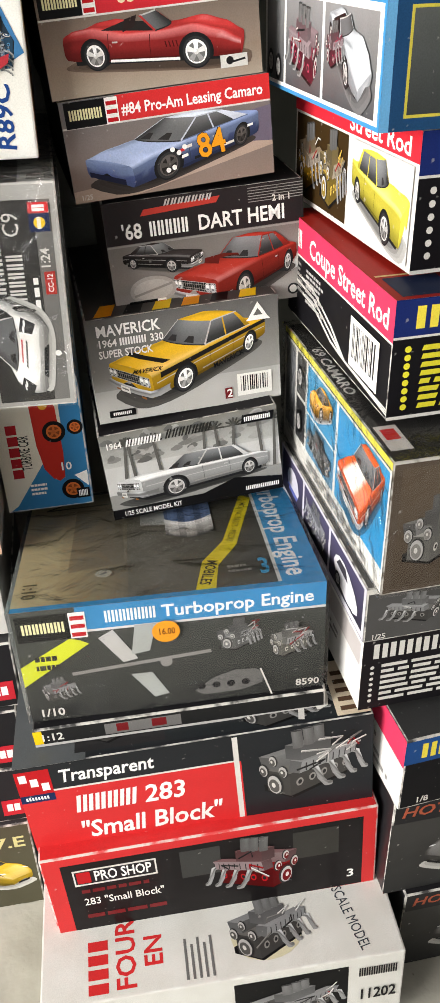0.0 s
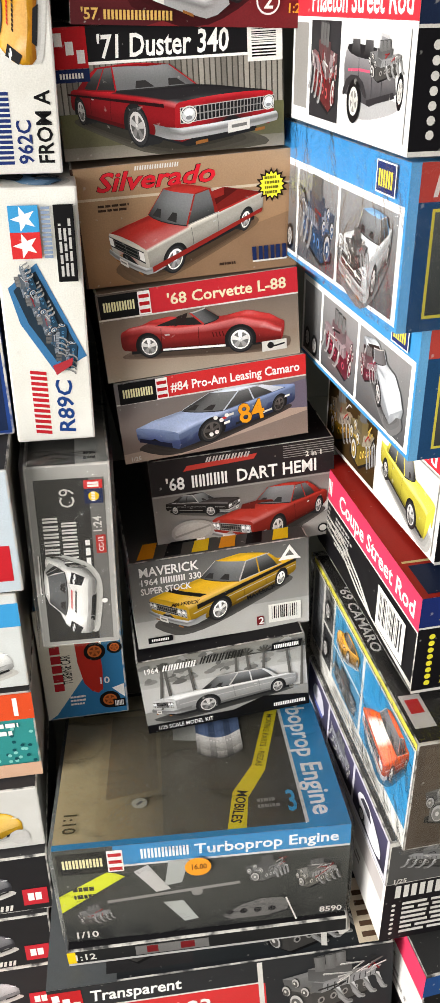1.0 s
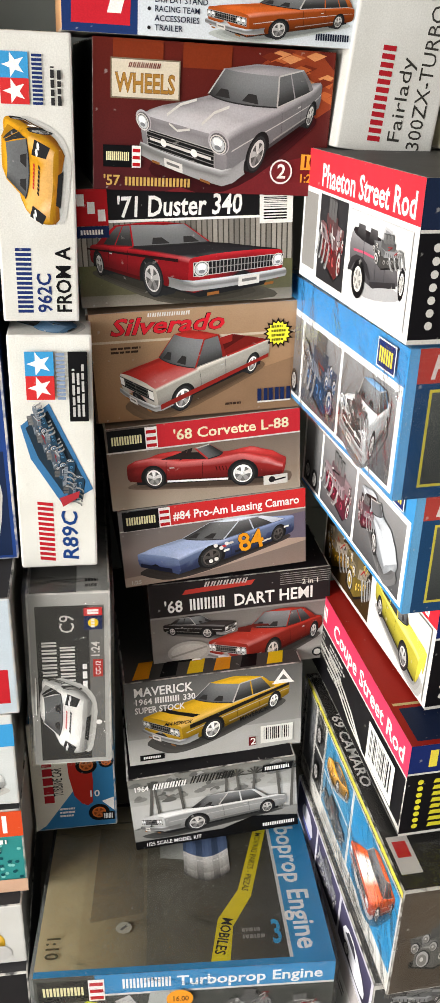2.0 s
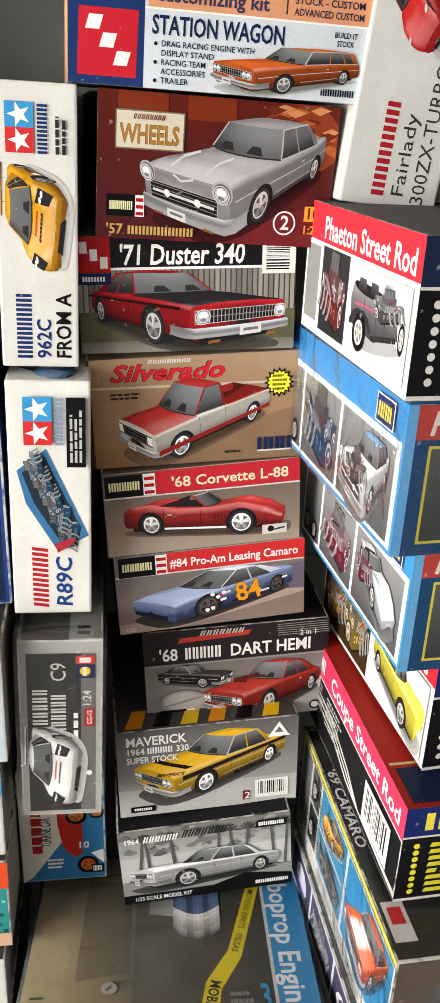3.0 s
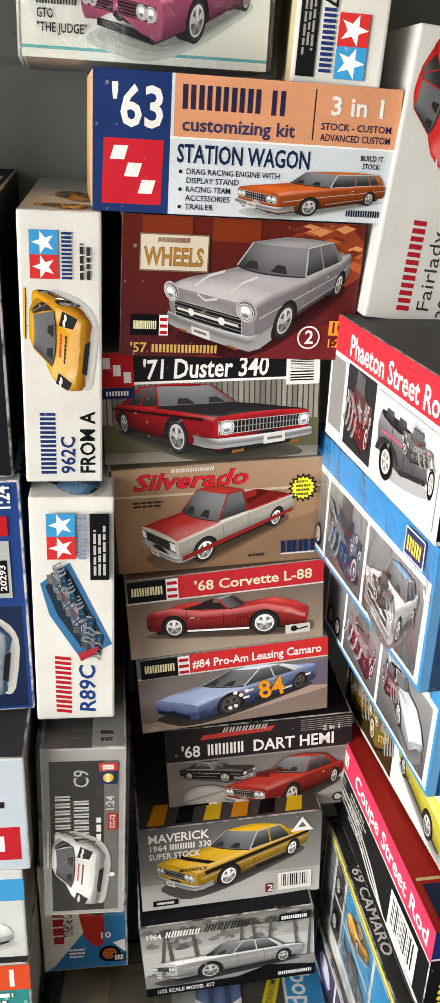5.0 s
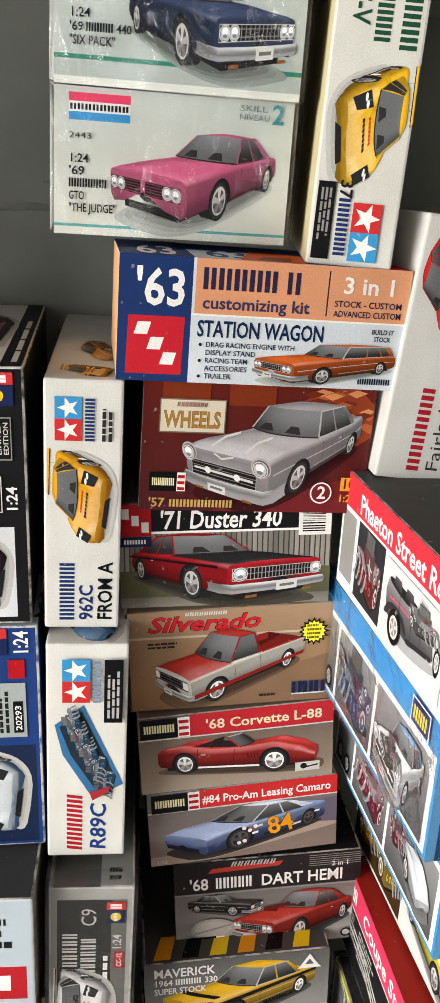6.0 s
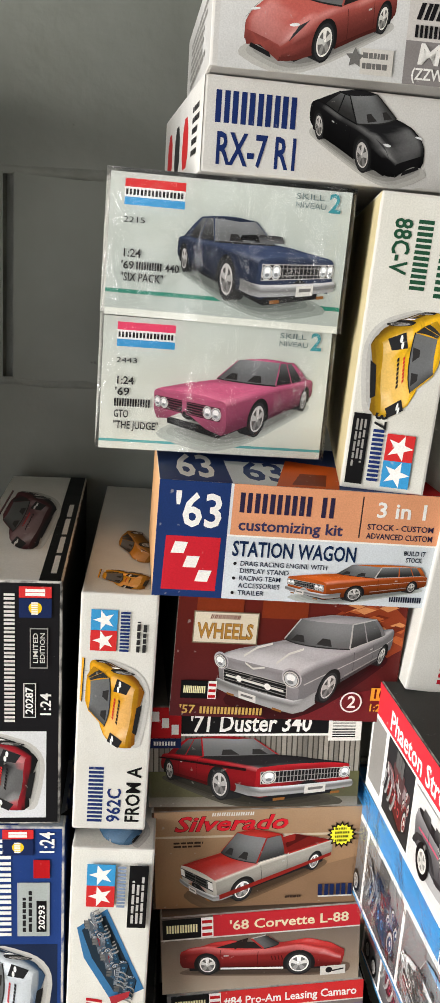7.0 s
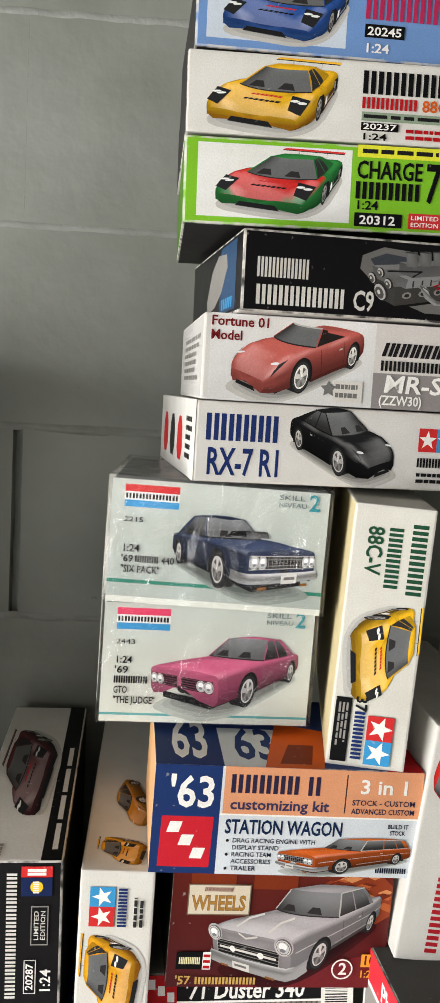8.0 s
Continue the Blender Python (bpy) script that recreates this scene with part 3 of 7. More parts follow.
    def lamp(y, v, r):
        s.ring(fp(y, v), Y, Z, r * 1.25, r * 1.25, INKS["pale"], 18)
        s.ring(fp(y, v), Y, Z, r * 1.08, r * 1.08, INKS["soot"], 18)
        s.ring(fp(y, v), Y, Z, r, r, (0.55, 0.57, 0.58), 18)
        s.ring((nose + 0.05, y * wn, fz(v) + r * 0.3), Y, Z, r * 0.7, r * 0.55, (0.95, 0.96, 0.95), 14)
        s.ring((nose + 0.05, y * wn, fz(v) - r * 0.4), Y, Z, r * 0.5, r * 0.3, (0.2, 0.21, 0.22), 12)

    def mouth(y0, y1, v0, v1, bars=0, slats=0, ink=INKS["silver"]):
        s.shape([fp(y0 - 0.012, v0 - 0.02), fp(y1 + 0.012, v0 - 0.02), fp(y1 + 0.012, v1 + 0.02), fp(y0 - 0.012, v1 + 0.02)], ink)
        s.shape([fp(y0, v0), fp(y1, v0), fp(y1, v1), fp(y0, v1)], (0.008, 0.008, 0.009))
        for k in range(bars):
            y = y0 + (y1 - y0) * (k + 0.5) / bars
            s.strip([fp(y, v0), fp(y, v1)], 0.016, shade(ink, 0.6), Y)
        for k in range(slats):
            v = v0 + (v1 - v0) * (k + 0.5) / slats
            s.strip([fp(y0, v), fp(y1, v)], 0.014, shade(ink, 0.5))
    if face == "split":
        mouth(0.06, 0.9, 0.42, 0.82, 0, 5, shade(paint, 0.8))
        mouth(-0.9, -0.06, 0.42, 0.82, 0, 5, shade(paint, 0.8))
        for y in (0.8, 0.6, -0.6, -0.8):
            lamp(y, 0.62, 0.085)
    elif face == "bars":
        mouth(-0.93, 0.93, 0.5, 0.86, 26, 1)
        for y in (0.8, -0.8):
            lamp(y, 0.68, 0.1)
    elif face == "four":
        mouth(-0.93, 0.93, 0.5, 0.86, 18, 2)
        for y in (0.82, 0.62, -0.62, -0.82):
            lamp(y, 0.68, 0.085)
    elif face == "fifties":
        mouth(-0.78, 0.78, 0.14, 0.66, 0, 5)
        s.strip([fp(-0.72, 0.42), fp(0.72, 0.42)], 0.05, INKS["pale"])
        for y in (0.36, -0.36):
            s.ring(fp(y, 0.42), Y, Z, 0.07, 0.07, INKS["white"], 14)
        for y in (0.86, -0.86):
            s.ring((nose + 0.03, y * wn, fz(0.86)), Y, Z, 0.19, 0.19, shade(paint, 1.3), 20)
            s.ring((nose + 0.03, y * wn, fz(0.84)), Y, Z, 0.165, 0.165, shade(paint, 0.4), 20)
            lamp(y, 0.83, 0.12)
        for y in (0.4, -0.4):
            s.strip([(2.2, y * wn, 1.02), (1.9, y * wn, 1.13), (1.5, y * wn, 1.14)], 0.05, INKS["pale"])
        s.strip([(2.3, 0.22, 0.93), (2.34, 0.0, 0.87), (2.3, -0.22, 0.93)], 0.04, INKS["pale"])
    elif face == "truck":
        mouth(-0.9, 0.9, 0.42, 0.9, 3, 3, INKS["mid"])
        for y in (0.78, -0.78):
            s.shape([fp(y - 0.12, 0.48), fp(y + 0.12, 0.48), fp(y + 0.12, 0.86), fp(y - 0.12, 0.86)], INKS["white"])
    elif face == "racer":
        s.shape([fp(-0.5, 0.1), fp(0.5, 0.1), fp(0.4, 0.55), fp(-0.4, 0.55)], (0.012, 0.012, 0.013))
        for y in (0.72, -0.72):
            x = nose - 0.28
            q = [(x + dx, y * wide + dy * 0.2, along(rows, x + dx)[1] + 0.012) for dx, dy in ((-0.22, -0.8), (0.2, -0.6), (0.24, 0.5), (-0.1, 0.9))]
            s.shape(q, (0.02, 0.02, 0.022))
            for dx, dy in ((-0.02, -0.3), (0.06, 0.4)):
                s.ring((x + dx, y * wide + dy * 0.2, along(rows, x)[1] + 0.02), (1, 0, 0), Y, 0.09, 0.075, (0.85, 0.86, 0.84), 14)
    elif face == "sports":
        s.shape([fp(-0.6, 0.05), fp(0.6, 0.05), fp(0.5, 0.36), fp(-0.5, 0.36)], (0.012, 0.012, 0.013))
        for y in (0.66, -0.66):
            x = nose - 0.3
            q = [(x + dx, y * wide + math.copysign(dy, y) * 0.18, along(rows, x + dx)[1] + 0.01) for dx, dy in ((-0.25, 0.9), (0.12, 0.5), (0.25, -0.6), (-0.02, -0.5))]
            s.shape(q, (0.05, 0.05, 0.055))
            s.ring((x, y * wide, along(rows, x)[1] + 0.02), (1, 0, 0), Y, 0.11, 0.08, (0.8, 0.82, 0.82), 14)
    if bumper:
        hb = form.get("bumper", 0.24)
        thick = 0.14 if face == "fifties" else 0.085
        path = [(nose - 0.45, wn * 1.05), (nose - 0.1, wn * 1.05), (nose + 0.06, wn * 0.96), (nose + 0.11, wn * 0.5), (nose + 0.12, 0), (nose + 0.11, -wn * 0.5), (nose + 0.06, -wn * 0.96)]
        s.grid([[(x + 0.05 * math.sin(t), y, fz(hb) - thick * math.cos(t)) for x, y in path] for t in (0.0, 0.6, 1.2, 1.57, 2.0, 2.5, 3.1)][::-1], INKS["white"], "chrome", two_sided=True)
        s.shape([(nose + 0.17, -0.2, fz(hb) - 0.09), (nose + 0.17, 0.2, fz(hb) - 0.09), (nose + 0.17, 0.2, fz(hb) + 0.07), (nose + 0.17, -0.2, fz(hb) + 0.07)], INKS["pale"])
        s.strip([(nose + 0.175, -0.14, fz(hb)), (nose + 0.175, 0.14, fz(hb))], 0.05, INKS["grey"])
        for y in (0.6, -0.6):
            s.strip([(nose + 0.06, y * wn + 0.1, fz(hb) - 0.17), (nose + 0.06, y * wn - 0.1, fz(hb) - 0.17)], 0.05, hexc("8a5a2c"))
    return s


# body rows: x along the car, height in the middle, height at the shoulder, half width
MUSCLE = {"body": [(-2.45, 0.86, 0.84, 0.86), (-2.2, 0.93, 0.9, 0.93), (-1.3, 0.97, 0.92, 0.96), (-0.6, 0.95, 0.9, 0.95), (0.6, 0.98, 0.9, 0.95), (1.5, 0.97, 0.88, 0.95), (2.3, 0.9, 0.84, 0.92), (2.42, 0.86, 0.82, 0.9)],
          "cabin": {"f0": 0.62, "f1": 0.0, "r0": -1.75, "r1": -0.95, "roof": 1.42, "wb": 0.86, "wr": 0.64, "pillar": 0.3}, "axles": (1.45, -1.4), "wheel": 0.36, "sill": 0.26}
HARDTOP = {"body": [(-2.6, 0.88, 0.86, 0.9), (-2.2, 0.95, 0.93, 0.95), (-0.9, 0.98, 0.93, 0.97), (0.7, 1.0, 0.93, 0.96), (2.0, 0.98, 0.9, 0.95), (2.5, 0.92, 0.86, 0.93)],
           "cabin": {"f0": 0.7, "f1": 0.15, "r0": -1.55, "r1": -1.05, "roof": 1.46, "wb": 0.88, "wr": 0.67, "pillar": 0.16}, "axles": (1.55, -1.45), "wheel": 0.36, "sill": 0.25}
WAGON = {"body": HARDTOP["body"], "cabin": {"f0": 0.7, "f1": 0.2, "r0": -2.45, "r1": -2.2, "roof": 1.42, "wb": 0.88, "wr": 0.7, "pillar": 0.06, "posts": (0.3, 0.6)}, "axles": (1.55, -1.4), "wheel": 0.33}
FIFTIES = {"body": [(-2.5, 1.0, 1.1, 0.84), (-2.3, 1.02, 1.1, 0.92), (-1.2, 1.04, 1.0, 0.96), (0.4, 1.08, 0.98, 0.95), (1.2, 1.12, 0.99, 0.94), (1.9, 1.08, 1.02, 0.94), (2.2, 1.0, 1.0, 0.93), (2.3, 0.95, 0.96, 0.92)],
           "cabin": {"f0": 0.6, "f1": 0.25, "r0": -1.6, "r1": -1.15, "roof": 1.56, "wb": 0.86, "wr": 0.68, "pillar": 0.1, "bow": 0.28}, "axles": (1.4, -1.45), "wheel": 0.36, "bumper": 0.04, "sill": 0.3}
STOCK = {"body": [(-2.4, 0.98, 0.96, 0.9), (-2.0, 0.96, 0.93, 0.95), (-0.8, 0.92, 0.87, 0.97), (0.8, 0.86, 0.8, 0.97), (1.8, 0.78, 0.74, 0.95), (2.3, 0.68, 0.64, 0.92)],
         "cabin": {"f0": 0.95, "f1": 0.1, "r0": -1.85, "r1": -0.95, "roof": 1.26, "wb": 0.84, "wr": 0.58, "pillar": 0.25, "painted": True}, "axles": (1.45, -1.35), "wheel": 0.36, "sill": 0.14}
ROADSTER = {"body": [(-2.25, 0.78, 0.78, 0.74), (-1.9, 0.86, 0.9, 0.88), (-1.3, 0.86, 0.95, 0.92), (-0.4, 0.8, 0.78, 0.86), (0.5, 0.82, 0.8, 0.86), (1.3, 0.8, 0.9, 0.9), (1.9, 0.68, 0.74, 0.85), (2.35, 0.5, 0.5, 0.7)],
            "cabin": {"f0": 0.35, "f1": -0.05, "r0": -1.1, "r1": -0.8, "roof": 1.12, "wb": 0.7, "wr": 0.58, "open": True}, "axles": (1.35, -1.25), "wheel": 0.35, "round": True, "sill": 0.2}
SPORTS = {"body": [(-2.1, 0.8, 0.78, 0.74), (-1.7, 0.9, 0.88, 0.86), (-1.0, 0.92, 0.88, 0.89), (0.0, 0.86, 0.8, 0.86), (0.9, 0.82, 0.82, 0.87), (1.4, 0.74, 0.78, 0.87), (1.8, 0.62, 0.66, 0.82), (2.05, 0.5, 0.52, 0.7), (2.14, 0.4, 0.4, 0.56)],
          "cabin": {"f0": 0.75, "f1": 0.0, "r0": -1.6, "r1": -0.6, "roof": 1.24, "wb": 0.75, "wr": 0.52, "pillar": 0.2, "painted": True, "bow": 0.24}, "axles": (1.25, -1.15), "wheel": 0.34, "round": True, "sill": 0.14}
SPIDER = {**SPORTS, "cabin": {**SPORTS["cabin"], "open": True, "f0": 0.6, "f1": 0.05, "r0": -0.8, "roof": 1.12}}
GROUP_C = {"body": [(-2.3, 0.8, 0.82, 0.94), (-1.6, 0.84, 0.88, 0.98), (-0.8, 0.78, 0.78, 0.98), (0.2, 0.66, 0.7, 0.97), (0.8, 0.62, 0.8, 0.99), (1.4, 0.58, 0.8, 0.99), (1.85, 0.5, 0.7, 0.96), (2.1, 0.42, 0.54, 0.88), (2.2, 0.34, 0.38, 0.8)],
           "cabin": {"f0": 1.05, "f1": 0.3, "r0": -1.2, "r1": -0.6, "roof": 1.16, "wb": 0.76, "wr": 0.5, "pillar": 0.4, "painted": True, "bow": 0.34}, "axles": (1.25, -1.3), "wheel": 0.34, "round": True, "sill": 0.08, "wing": 1.16,
           "doors": False}
TRUCK = {"body": [(-2.8, 1.0, 1.02, 0.92), (-2.6, 1.0, 1.04, 0.94), (-0.2, 1.0, 1.04, 0.95), (-0.15, 1.06, 1.02, 0.95), (0.8, 1.1, 1.02, 0.95), (1.7, 1.07, 0.98, 0.94), (2.35, 1.0, 0.94, 0.93)],
         "cabin": {"f0": 1.0, "f1": 0.45, "r0": -0.3, "r1": -0.2, "roof": 1.68, "wb": 0.87, "wr": 0.68, "pillar": 0.13, "posts": (), "painted": True}, "axles": (1.55, -1.7), "wheel": 0.37, "sill": 0.36, "bed": -0.3, "bumper": 0.12}


def coupe(card, area, paint, flip=False, open_top=False, rim=None):
    """A low modern sports car, closed or open."""
    kit_car(card, area, SPIDER if open_top else SPORTS, paint, 52, 13, flip, 7.5, rim=rim, ground=hexc("b9b7b2"), face="sports", bumper=False, trim=False)


def racer(card, area, paint, second=None, flip=False, third=None):
    """A closed long-distance racing car with covered lamps and a rear wing."""
    s = kit_car(card, area, GROUP_C, paint, 74, 14, flip, 6.0, hood=third, low=second, ground=hexc("bdbbb6"), face="racer", bumper=False, trim=False, rim=INKS["mid"])
    # sponsor bars on the nose and the doors
    for x, half, ink in ((1.75, 0.34, INKS["dark"]), (1.5, 0.3, INKS["bright"])):
        for k in range(7):
            y = half - k * half * 0.29
            z = along(GROUP_C["body"], x)[0] + 0.03
            s.strip([(x, y, z), (x, y - half * 0.22, z)], 0.13, ink, (1, 0, 0))
    for x in (-0.75, -0.45, -0.1, 0.2):
        s.strip([(x, 0.985, 0.42), (x + 0.2, 0.985, 0.42)], 0.1, shade(INKS["dark"], 1.0 + 8 * (x > 0)))
    s.ring((0.55, 0.985, 0.36), (1, 0, 0), (0, 0, 1), 0.14, 0.14, INKS["white"], 16)


def engine(card, area, seed, count=26, tint=None):
    """An engine on a stand: block, slanted heads, bent exhaust pipes, pulleys and a tall intake, pictured like the cars."""
    r = random.Random(seed)
    yaw, pitch = r.uniform(30, 58), r.uniform(10, 24)
    corners = [(x, y, z) for x in (-0.85, 0.85) for y in (-0.45, 0.6) for z in (0.25, 1.42)]
    s = Studio(card, area, yaw, pitch, r.random() < 0.4, 5.5, corners)
    metal = tint or INKS["mid"]

    def block(x0, x1, y0, y1, z0, z1, ink, kind, lean=0.0):
        step = lambda a, b, n: [a + (b - a) * i / n for i in range(n + 1)]
        at = lambda x, y, z: (x, y + lean * (z - z0), z)
        s.grid([[at(x, y1, z) for z in step(z0, z1, 3)] for x in step(x1, x0, 5)], ink, kind, two_sided=True)
        s.grid([[at(x1, y, z) for z in step(z0, z1, 3)] for y in step(y0, y1, 4)], shade(ink, 0.7), kind, two_sided=True)
        s.grid([[at(x, y, z1) for y in step(y1, y0, 3)] for x in step(x1, x0, 5)], shade(ink, 1.2), kind, two_sided=True)

    def tube(path, size, ink, kind="chrome"):
        pts = [Vector(p) for p in path]
        rows = []
        for i, p in enumerate(pts):
            d = (pts[min(i + 1, len(pts) - 1)] - pts[max(i - 1, 0)]).normalized()
            a = d.cross(Vector((0.3, 0.2, 0.9))).normalized()
            b = d.cross(a)
            rows.append([p + a * (size * math.cos(t)) + b * (size * math.sin(t)) for t in (k * math.tau / 10 for k in range(11))])
        s.grid(rows, ink, kind, two_sided=True)

    dark, X, Z, Y = INKS["soot"], (1, 0, 0), (0, 0, 1), (0, 1, 0)
    block(-0.85, 0.7, -0.55, 0.35, 0.18, 0.35, shade(dark, 0.7), "dull")
    block(-0.9, 0.75, -0.35, 0.35, 0.25, 0.75, shade(metal, 0.45), "dull")
    for k in range(5):
        x = -0.75 + k * 0.32
        s.ring((x, 0.36, 0.5), X, Z, 0.09, 0.09, shade(metal, 0.9), 12)
        s.ring((x, 0.365, 0.5), X, Z, 0.05, 0.05, (0.02, 0.02, 0.02), 10)
    for k in range(4):
        x = -0.7 + k * 0.38
        tube([(x, 0.45, 0.85), (x, 0.7, 0.82), (x - 0.05, 0.75, 0.6), (x - 0.25, 0.7, 0.38), (x - 0.45, 0.62, 0.3)], 0.055, INKS["pale"])
    block(-0.85, 0.65, -0.6, -0.2, 0.75, 1.0, metal, "chrome", -0.3)
    block(-0.85, 0.65, 0.2, 0.5, 0.75, 1.0, metal, "chrome", 0.3)
    for k in range(9):
        x = -0.8 + k * 0.17
        s.strip([(x, 0.575, 0.8), (x, 0.585, 0.96)], 0.03, (0.03, 0.03, 0.03), X)
    block(-0.45, 0.35, -0.22, 0.22, 0.9, 1.2, shade(metal, 0.8), "chrome")
    for k in range(3):
        x = -0.3 + k * 0.28
        tube([(x, 0.05, 1.15), (x, 0.05, 1.3), (x + 0.02, 0.05, 1.5)], 0.1, INKS["silver"])
        s.ring((x + 0.02, 0.05, 1.5), X, Y, 0.11, 0.11, (0.05, 0.05, 0.05), 14)
    for y, z, size in ((0.0, 0.5, 0.24), (0.28, 0.82, 0.13), (-0.3, 0.78, 0.15), (0.02, 1.02, 0.12)):
        s.ring((0.82, y, z), Y, Z, size, size, (0.03, 0.03, 0.03), 18)
        s.ring((0.84, y, z), Y, Z, size * 0.86, size * 0.86, INKS["silver"], 18)
        s.ring((0.85, y, z - 0.02), Y, Z, size * 0.66, size * 0.64, shade(metal, 0.35), 16)
        s.ring((0.86, y, z), Y, Z, size * 0.25, size * 0.25, INKS["pale"], 12)
    for k in range(max(4, count // 5)):
        p = Vector((r.uniform(-0.8, 0.6), 0.45, r.uniform(0.7, 1.15)))
        tube([p, p + Vector((r.uniform(-0.2, 0.2), 0.2, 0.18)), p + Vector((r.uniform(-0.5, 0.5), 0.1, r.uniform(-0.1, 0.3)))], 0.018, r.choice((INKS["white"], tint or INKS["mid"], INKS["red"], INKS["soot"])), "dull")


# ---- marks drawn as plain shapes ----
def flag_mark(card, u, v, w, h, dark=None):
    """A dark panel with a pale lozenge bar and a striped flag at its end."""
    card.rect(u, v, u + w, v + h, dark or INKS["black"])
    card.bars(u + 0.08 * w, v + 0.3 * h, 0.62 * w, 0.4 * h, hexc("e6dfb0"), 6, 0.14)
    card.rect(u + 0.76 * w, v, u + w, v + h, INKS["white"])
    for k in range(3):
        card.rect(u + 0.78 * w, v + (0.06 + k * 0.32) * h, u + 0.98 * w, v + (0.22 + k * 0.32) * h, INKS["red"])


def step_mark(card, u, v, w, h):
    """A red square with three pale blocks stepping down."""
    card.rect(u, v + 0.25 * h, u + w, v + h, INKS["red"])
    for k in range(3):
        card.bars(u + (0.1 + k * 0.3) * w, v + (0.66 - k * 0.16) * h, 0.22 * w, 0.24 * h, INKS["white"], 1, 0.0)
    card.rect(u, v, u + w, v + 0.24 * h, INKS["navy"])
    card.bars(u + 0.15 * w, v + 0.07 * h, 0.7 * w, 0.1 * h, INKS["white"], 4)


def twin_star_mark(card, u, v, w, h, stacked=False):
    """Two squares, red and blue, each with a white star."""
    for k, c in ((0, INKS["bright"]), (1, INKS["sky"])):
        card.rect(u + k * w / 2, v, u + (k + 1) * w / 2, v + h, c)
        card.star(u + (k + 0.5) * w / 2, v + h / 2, w * 0.25, INKS["white"])


def stripe_mark(card, u, v, w, h, first):
    card.rect(u, v + 0.68 * h, u + w, v + h, first)
    card.rect(u, v, u + w, v + 0.3 * h, INKS["sky"])
    card.rect(u, v + 0.3 * h, u + w, v + 0.68 * h, hexc("e6e7e2"))
    card.bars(u + 0.02 * w, v + 0.38 * h, 0.97 * w, 0.22 * h, INKS["dark"], 8, 0.22)


def wing_mark(card, u, v, w, h):
    card.rect(u, v, u + w * 0.62, v + h, INKS["navy"])
    card.disc(u + 0.31 * w, v + 0.5 * h, 0.2 * w, INKS["yellow"], n=14)
    card.bars(u + 0.1 * w, v + 0.42 * h, 0.42 * w, 0.2 * h, INKS["white"], 3)
    card.rect(u + w * 0.64, v, u + w, v + h, INKS["bright"])
    card.bars(u + 0.7 * w, v + 0.2 * h, 0.24 * w, 0.6 * h, INKS["white"], 2)


# ---- the column of car kits ----
K = INKS


STACK = "boxes in the middle stack"

# wide box lying lowest, white, its top printed with red lettering
b = carton("white flat kit box with red lettering, lying lowest", (-0.128, 0.400, 0.066), (0.358, 0.32, 0.118), hexc("d9d7d0"), yaw=-1.5, roll=2.0, group=STACK)
c = top(b)
for n, (word, u, h) in enumerate((("FOUR", 0.20, 0.075), ("EN", 0.275, 0.07))):
    c.text(word, u + 0.06, 0.02 + n * 0.06, h * 0.8, K["bright"], bold=0.03, turn=90)
for k in range(4):
    c.rect(0.13, 0.02 + 0.045 * k, 0.185, 0.052 + 0.045 * k, K["bright"])
c.part("red_lettering")
for k in range(5):
    c.line(0.40 + k * 0.018, 0.02, 0.40 + k * 0.018, 0.15 - 0.02 * (k % 2), 0.008, K["grey"])
c.text("SCALE MODEL", 0.84, 0.24, 0.035, K["slate"], 0.2, bold=0.0, turn=-78)
c.part("small_print")
c.disc(0.63, 0.12, 0.1, hexc("cfc8a8"), rv=0.08)
engine(c, (0.52, 0.03, 0.76, 0.26), 5, 29)
c.part("engine_picture")
c = front(b)
c.rect(0.52, 0.0, 0.84, 0.9, K["black"])
engine(c, (0.55, 0.1, 0.82, 0.85), 6, 24)
c.part("front_picture")
c.bars(0.87, 0.72, 0.11, 0.13, K["dark"], 8)
c.text("11202", 0.87, 0.35, 0.16, K["dark"], 0.11)
c.part("number_print")

# narrow black box with red edges
b = carton("black kit box with bright red edges and white print", (-0.113, 0.475, 0.1795), (0.332, 0.27, 0.125), K["bright"], roll=2.6, yaw=-1.0, finish=GLOSSY, group=STACK, inks={"top": K["bright"]})
c = front(b)
c.rect(0.055, 0.02, 0.955, 0.9, hexc("161213"))
c.part("black_panel")
c.rect(0.085, 0.62, 0.33, 0.82, K["pale"])
c.rect(0.09, 0.64, 0.325, 0.80, K["dark"])
c.rect(0.095, 0.65, 0.135, 0.79, K["red"])
c.text("PRO SHOP", 0.145, 0.665, 0.12, K["white"], 0.17, bold=0.03)
c.text('283 "Small Block"', 0.10, 0.36, 0.09, K["white"], 0.24, bold=0.01)
c.lines(0.10, 0.5, 0.26, 0.08, 1, K["wine"], 4)
c.lines(0.10, 0.16, 0.28, 0.09, 1, K["wine"], 5)
c.text("3", 0.905, 0.14, 0.1, K["white"])
c.part("white_lettering")
c.rect(0.40, 0.5, 0.52, 0.84, hexc("3a3a38"))
c.rect(0.74, 0.5, 0.88, 0.84, hexc("34332f"))
engine(c, (0.49, 0.12, 0.76, 0.88), 9, 22, K["red"])
c.part("engine_picture")

